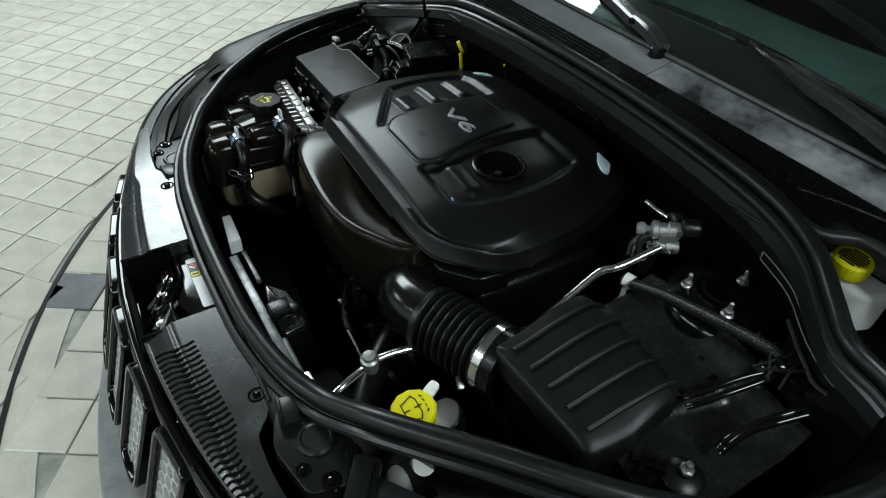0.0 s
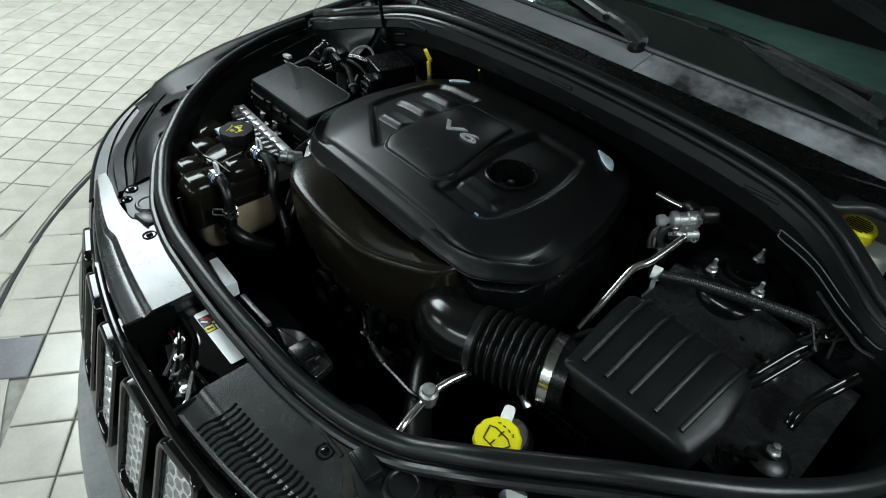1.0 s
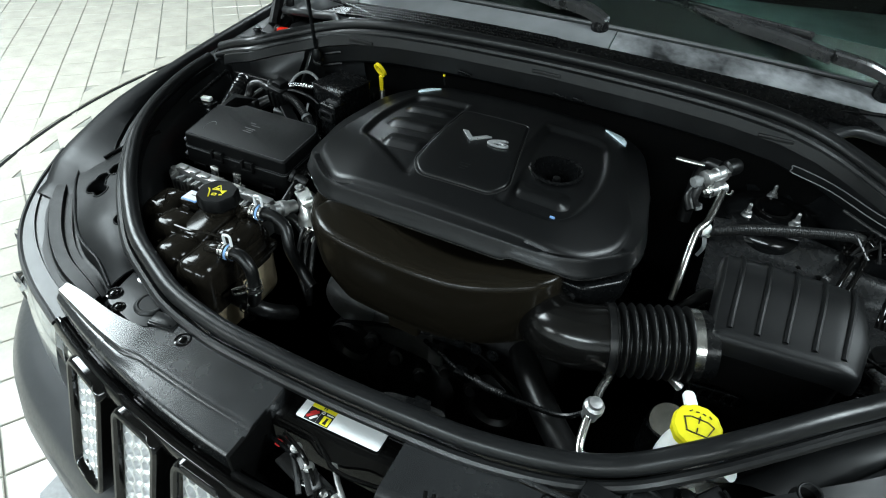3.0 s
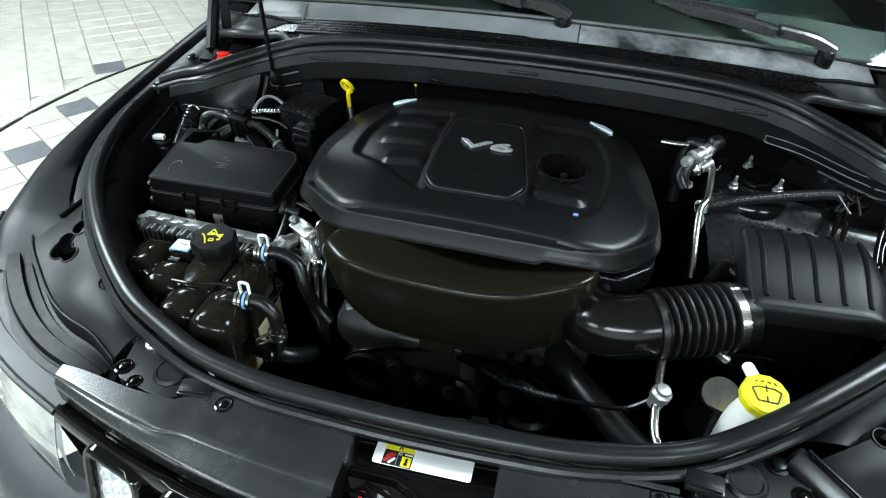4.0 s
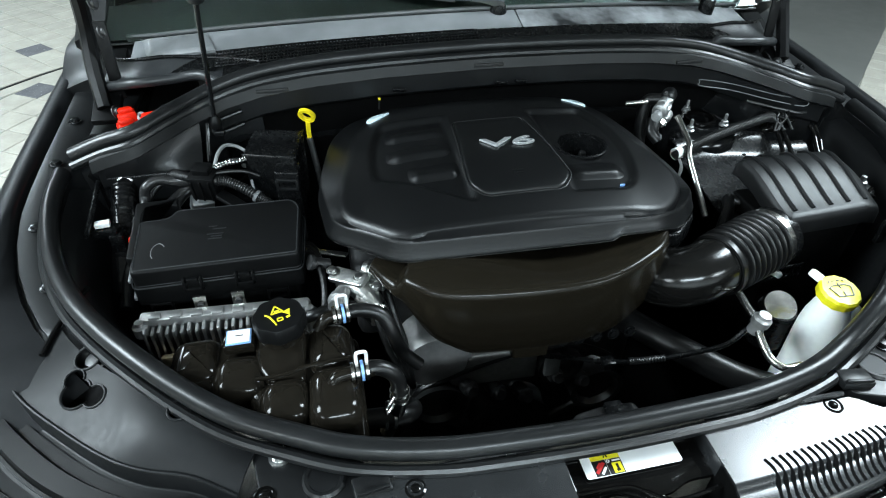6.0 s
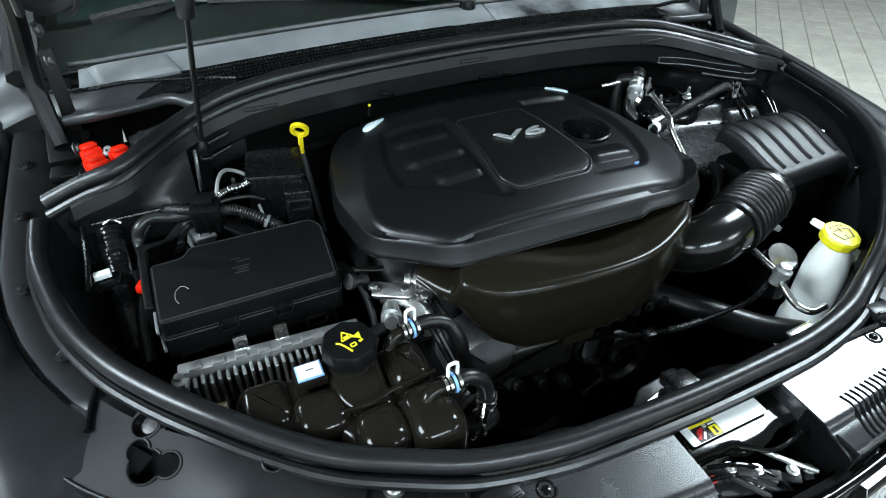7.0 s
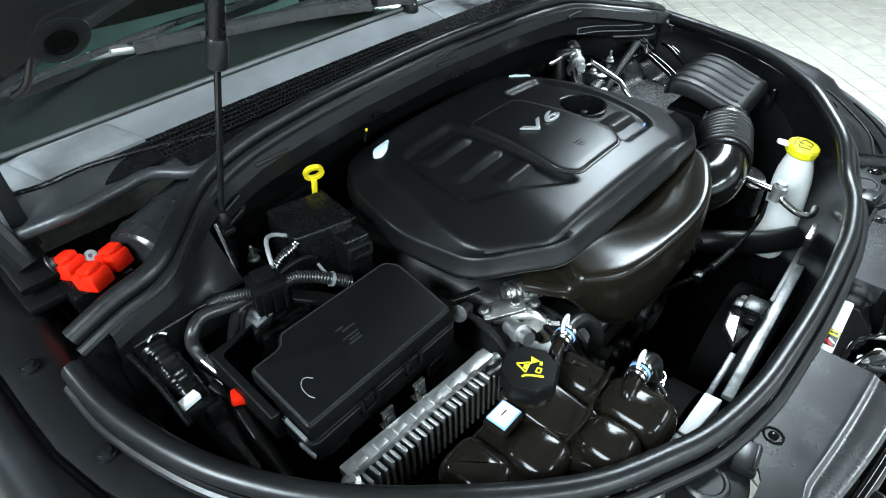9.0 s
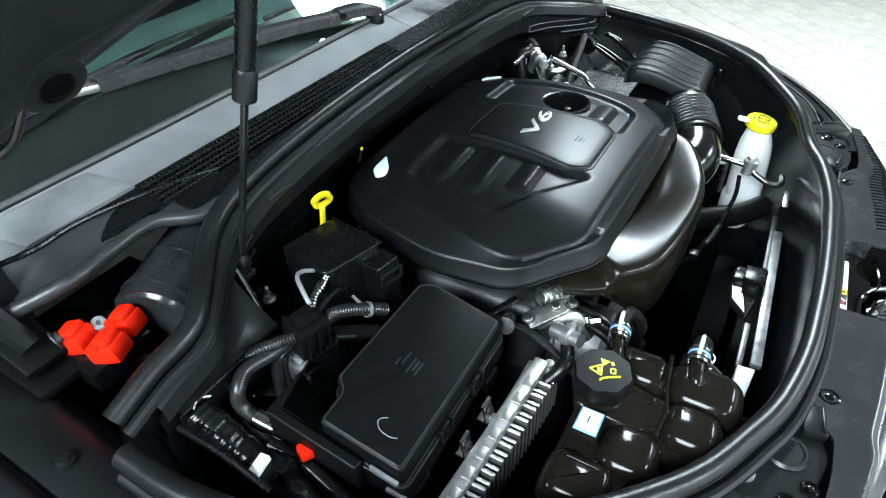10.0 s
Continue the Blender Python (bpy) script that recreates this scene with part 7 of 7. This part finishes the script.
for sgn in (-1, 1):
    T = catmull([(0.76, 0.30, 1.085), (0.66, 0.205, 1.112), (0.60, 0.195, 1.118), (0.547, 0.190, 1.116), (0.48, 0.165, 1.118), (0.42, 0.130, 1.122)], 6)
    L = catmull([(0.72, 0.185, 1.075), (0.648, 0.139, 1.097), (0.585, 0.144, 1.099), (0.532, 0.136, 1.106), (0.493, 0.098, 1.104), (0.462, 0.086, 1.110)], 6)
    T, L = [(CX + sgn * p.x, p.y, p.z) for p in T], [(CX + sgn * p.x, p.y, p.z) for p in L]

    def side_pt(u, v, T=T, L=L):
        k = min(int(u * (len(T) - 1)), len(T) - 1)
        p = Vector(T[k]).lerp(Vector(L[k]), v)
        return (p.x, p.y, p.z - 0.006 * math.sin(v * math.pi))
    plate = part("cowl_side_plate", surface(side_pt, len(T) - 1, 8, 0.003), DUCT, car, "dark plastic cowl side plate with rolled lip", sharp=60)
    part("rolled_lip", tube([(x, y, z - 0.003) for x, y, z in L], 0.0095, 12, 1, smooth=False), DUCT, plate)
    part("upper_edge", tube([(x, y, z + 0.002) for x, y, z in T], 0.0035, 8, 1, smooth=False), SATIN, plate)
# Near-black floors give the open trenches their shade.
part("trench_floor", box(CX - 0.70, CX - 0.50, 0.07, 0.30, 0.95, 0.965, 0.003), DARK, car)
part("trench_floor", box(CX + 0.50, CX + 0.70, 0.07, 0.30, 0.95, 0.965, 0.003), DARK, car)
# pressings on the walls beside the strut towers
for k in range(2):
    pts = []
    for dx in (0.46, 0.50):
        y, z = along(COWL, dx)
        pts.append((CX - dx, y - 0.0165 + 0.002 * k, z - 0.050 - 0.026 * k))
    part("pressing", tube(pts, 0.0035, 8), BAYPAINT, car)
slot = []
for f, dz in ((0.0, -0.006), (0.02, 0.0), (0.35, 0.0), (0.7, 0.0), (1.0, 0.0), (1.0, -0.013), (0.7, -0.013), (0.35, -0.013), (0.02, -0.013), (0.0, -0.007)):
    dx = 0.455 + 0.185 * f
    y, z = along(COWL, dx)
    slot.append((CX + dx, y - 0.0165, 1.058 - 0.018 * f + dz))
part("slot_pressing", tube(slot, 0.0011, 6, 4), ENDCAP, car, "long narrow slot outlined with paler grey edges")
edge = []
for k in range(6):
    dx = 0.545 + 0.020 * k
    y, z = along(COWL, dx)
    edge.append((CX + dx, y - 0.024, 1.024 - 0.0015 * k))
part("shelf_edge", tube(edge, 0.0030, 8, 4), DULL, car)

# small loose ends on the firewall and by the dipstick
tagm = thing("wire_tag", (-0.18, 0.055, 1.06), "tiny yellow tag on the firewall wiring", "tag")
part("tag", box(-0.183, -0.178, 0.048, 0.051, 1.066, 1.071, 0.001), DIPYEL, tagm)
part("stem", bar((-0.181, 0.050, 1.066), (-0.181, 0.056, 1.045), 0.003), LABBLK, tagm)
hl = thing("harness_bar", (0.0, 0.06, 1.07), "thin black harness clips along the firewall", "clip")
for x in (-0.14, 0.06, 0.10):
    part("clip", moved(box(-0.014, 0.014, -0.002, 0.002, -0.003, 0.003, 0.001), Matrix.Translation((x, 0.060, 1.078)) @ pose(0, 0, 0, 0, 12, 8)), SATIN, hl)

# ---- floor tiles ----
def tile_mesh(size, material):
    s, b, h = size / 2, 0.004, 0.010
    bm = loft([[(-s, -s, -h), (s, -s, -h), (s, s, -h), (-s, s, -h)], [(-s, -s, -b / 2), (s, -s, -b / 2), (s, s, -b / 2), (-s, s, -b / 2)], [(-s + b, -s + b, 0), (s - b, -s + b, 0), (s - b, s - b, 0), (-s + b, s - b, 0)]])
    me = bpy.data.meshes.new("tile")
    bm.to_mesh(me)
    bm.free()
    me.materials.append(material)
    return me


PITCH = 0.182
TC, TR = Vector((-0.152, 1.316)), 2.62
LIGHT_TILE, DARK_TILE = tile_mesh(PITCH - 0.006, TILE), tile_mesh(PITCH - 0.006, TILEDK)
DARKS = [(-1.165, -1.005), (-2.15, -0.16), (-2.83, 2.10), (-2.64, 1.56), (-2.45, 1.05), (-2.15, 2.90), (-2.26, 3.63)]
spots = []
for inside, ang, org in ((True, -31.0, (-1.19, -0.89)), (False, 43.5, (-2.227, -1.016))):
    e1 = Vector((math.cos(radians(ang)), math.sin(radians(ang))))
    e2 = Vector((-e1.y, e1.x))
    o = Vector(org)
    for i in range(-60, 61):
        for j in range(-60, 61):
            p = o + e1 * (PITCH * (i + 0.5)) + e2 * (PITCH * (j + 0.5))
            if not (-6.5 < p.x < 6.5 and -5 < p.y < 7.5):
                continue
            d = (p - TC).length
            if (inside and d < TR - 0.06) or (not inside and d > TR + 0.075):
                if inside and d < 1.2:
                    continue
                spots.append((p, ang))
near = Vector((-1.5, -0.6))
spots.sort(key=lambda s: (s[0] - near).length)
dark_of = set()
for dpos in DARKS:
    best = min(range(len(spots)), key=lambda k: (spots[k][0] - Vector(dpos)).length)
    dark_of.add(best)
for k, (p, ang) in enumerate(spots[:300]):
    ob = new("tile", DARK_TILE if k in dark_of else LIGHT_TILE)
    ob.parent = ground
    ob.location = Vector((p.x, p.y, 0)) - ORIGIN[ground.name]
    ob.rotation_euler = (0, 0, radians(ang))
verts, faces, vd, fd = [], [], [], []
for k, (p, ang) in list(enumerate(spots))[300:]:
    V, Fc = (vd, fd) if k in dark_of else (verts, faces)
    m = Matrix.Translation((p.x, p.y, 0)) @ pose(0, 0, 0, 0, 0, ang)
    base = len(V)
    V.extend(tuple(m @ v.co) for v in LIGHT_TILE.vertices)
    Fc.extend(tuple(base + i for i in f.vertices) for f in LIGHT_TILE.polygons)
for nm, V, Fc, mt in (("far_tiles", verts, faces, TILE), ("far_dark_tiles", vd, fd, TILEDK)):
    if not V:
        continue
    me = bpy.data.meshes.new(nm)
    me.from_pydata(V, [], Fc)
    me.materials.append(mt)
    ob = new(nm, me)
    ob.parent = ground
    ob.location = -ORIGIN[ground.name]
    ob["kind"] = "stuff"
# joint ring of the turntable
rg = ring((TC.x, TC.y, -0.004), (0, 0, 1), TR, 0.010, 0.016, 160)
part("turntable_joint", rg, MATTE, ground, "dark curved joint of the turntable")
rg = ring((TC.x, TC.y, -0.006), (0, 0, 1), TR - 0.10, 0.006, 0.10, 160)
part("tile_border", rg, TILE, ground)
rg = ring((TC.x, TC.y, -0.006), (0, 0, 1), TR + 0.035, 0.006, 0.10, 160)
part("tile_border", rg, TILE, ground)
part("turntable_disc", lathe((TC.x, TC.y, -0.012), [(1.3, 0), (1.3, 0.006), (0.01, 0.006)], seg=64), GROUT, ground)

# smooth grey floor beyond the tiles on the driver's side
part("grey_floor", slab([(1.5, 0.60), (6.99, 5.54), (6.99, 7.99), (0.6, 7.99), (0.6, 1.6)], -0.004, 0.005, 0, 0.002), GREYFLOOR, ground, "smooth dark grey floor beside the tiles")
part("floor_joint", bar((2.0, 3.1, 0.0052), (6.8, 3.9 + 2.6, 0.0052), 0.012, 0.001), TILEDK, ground)
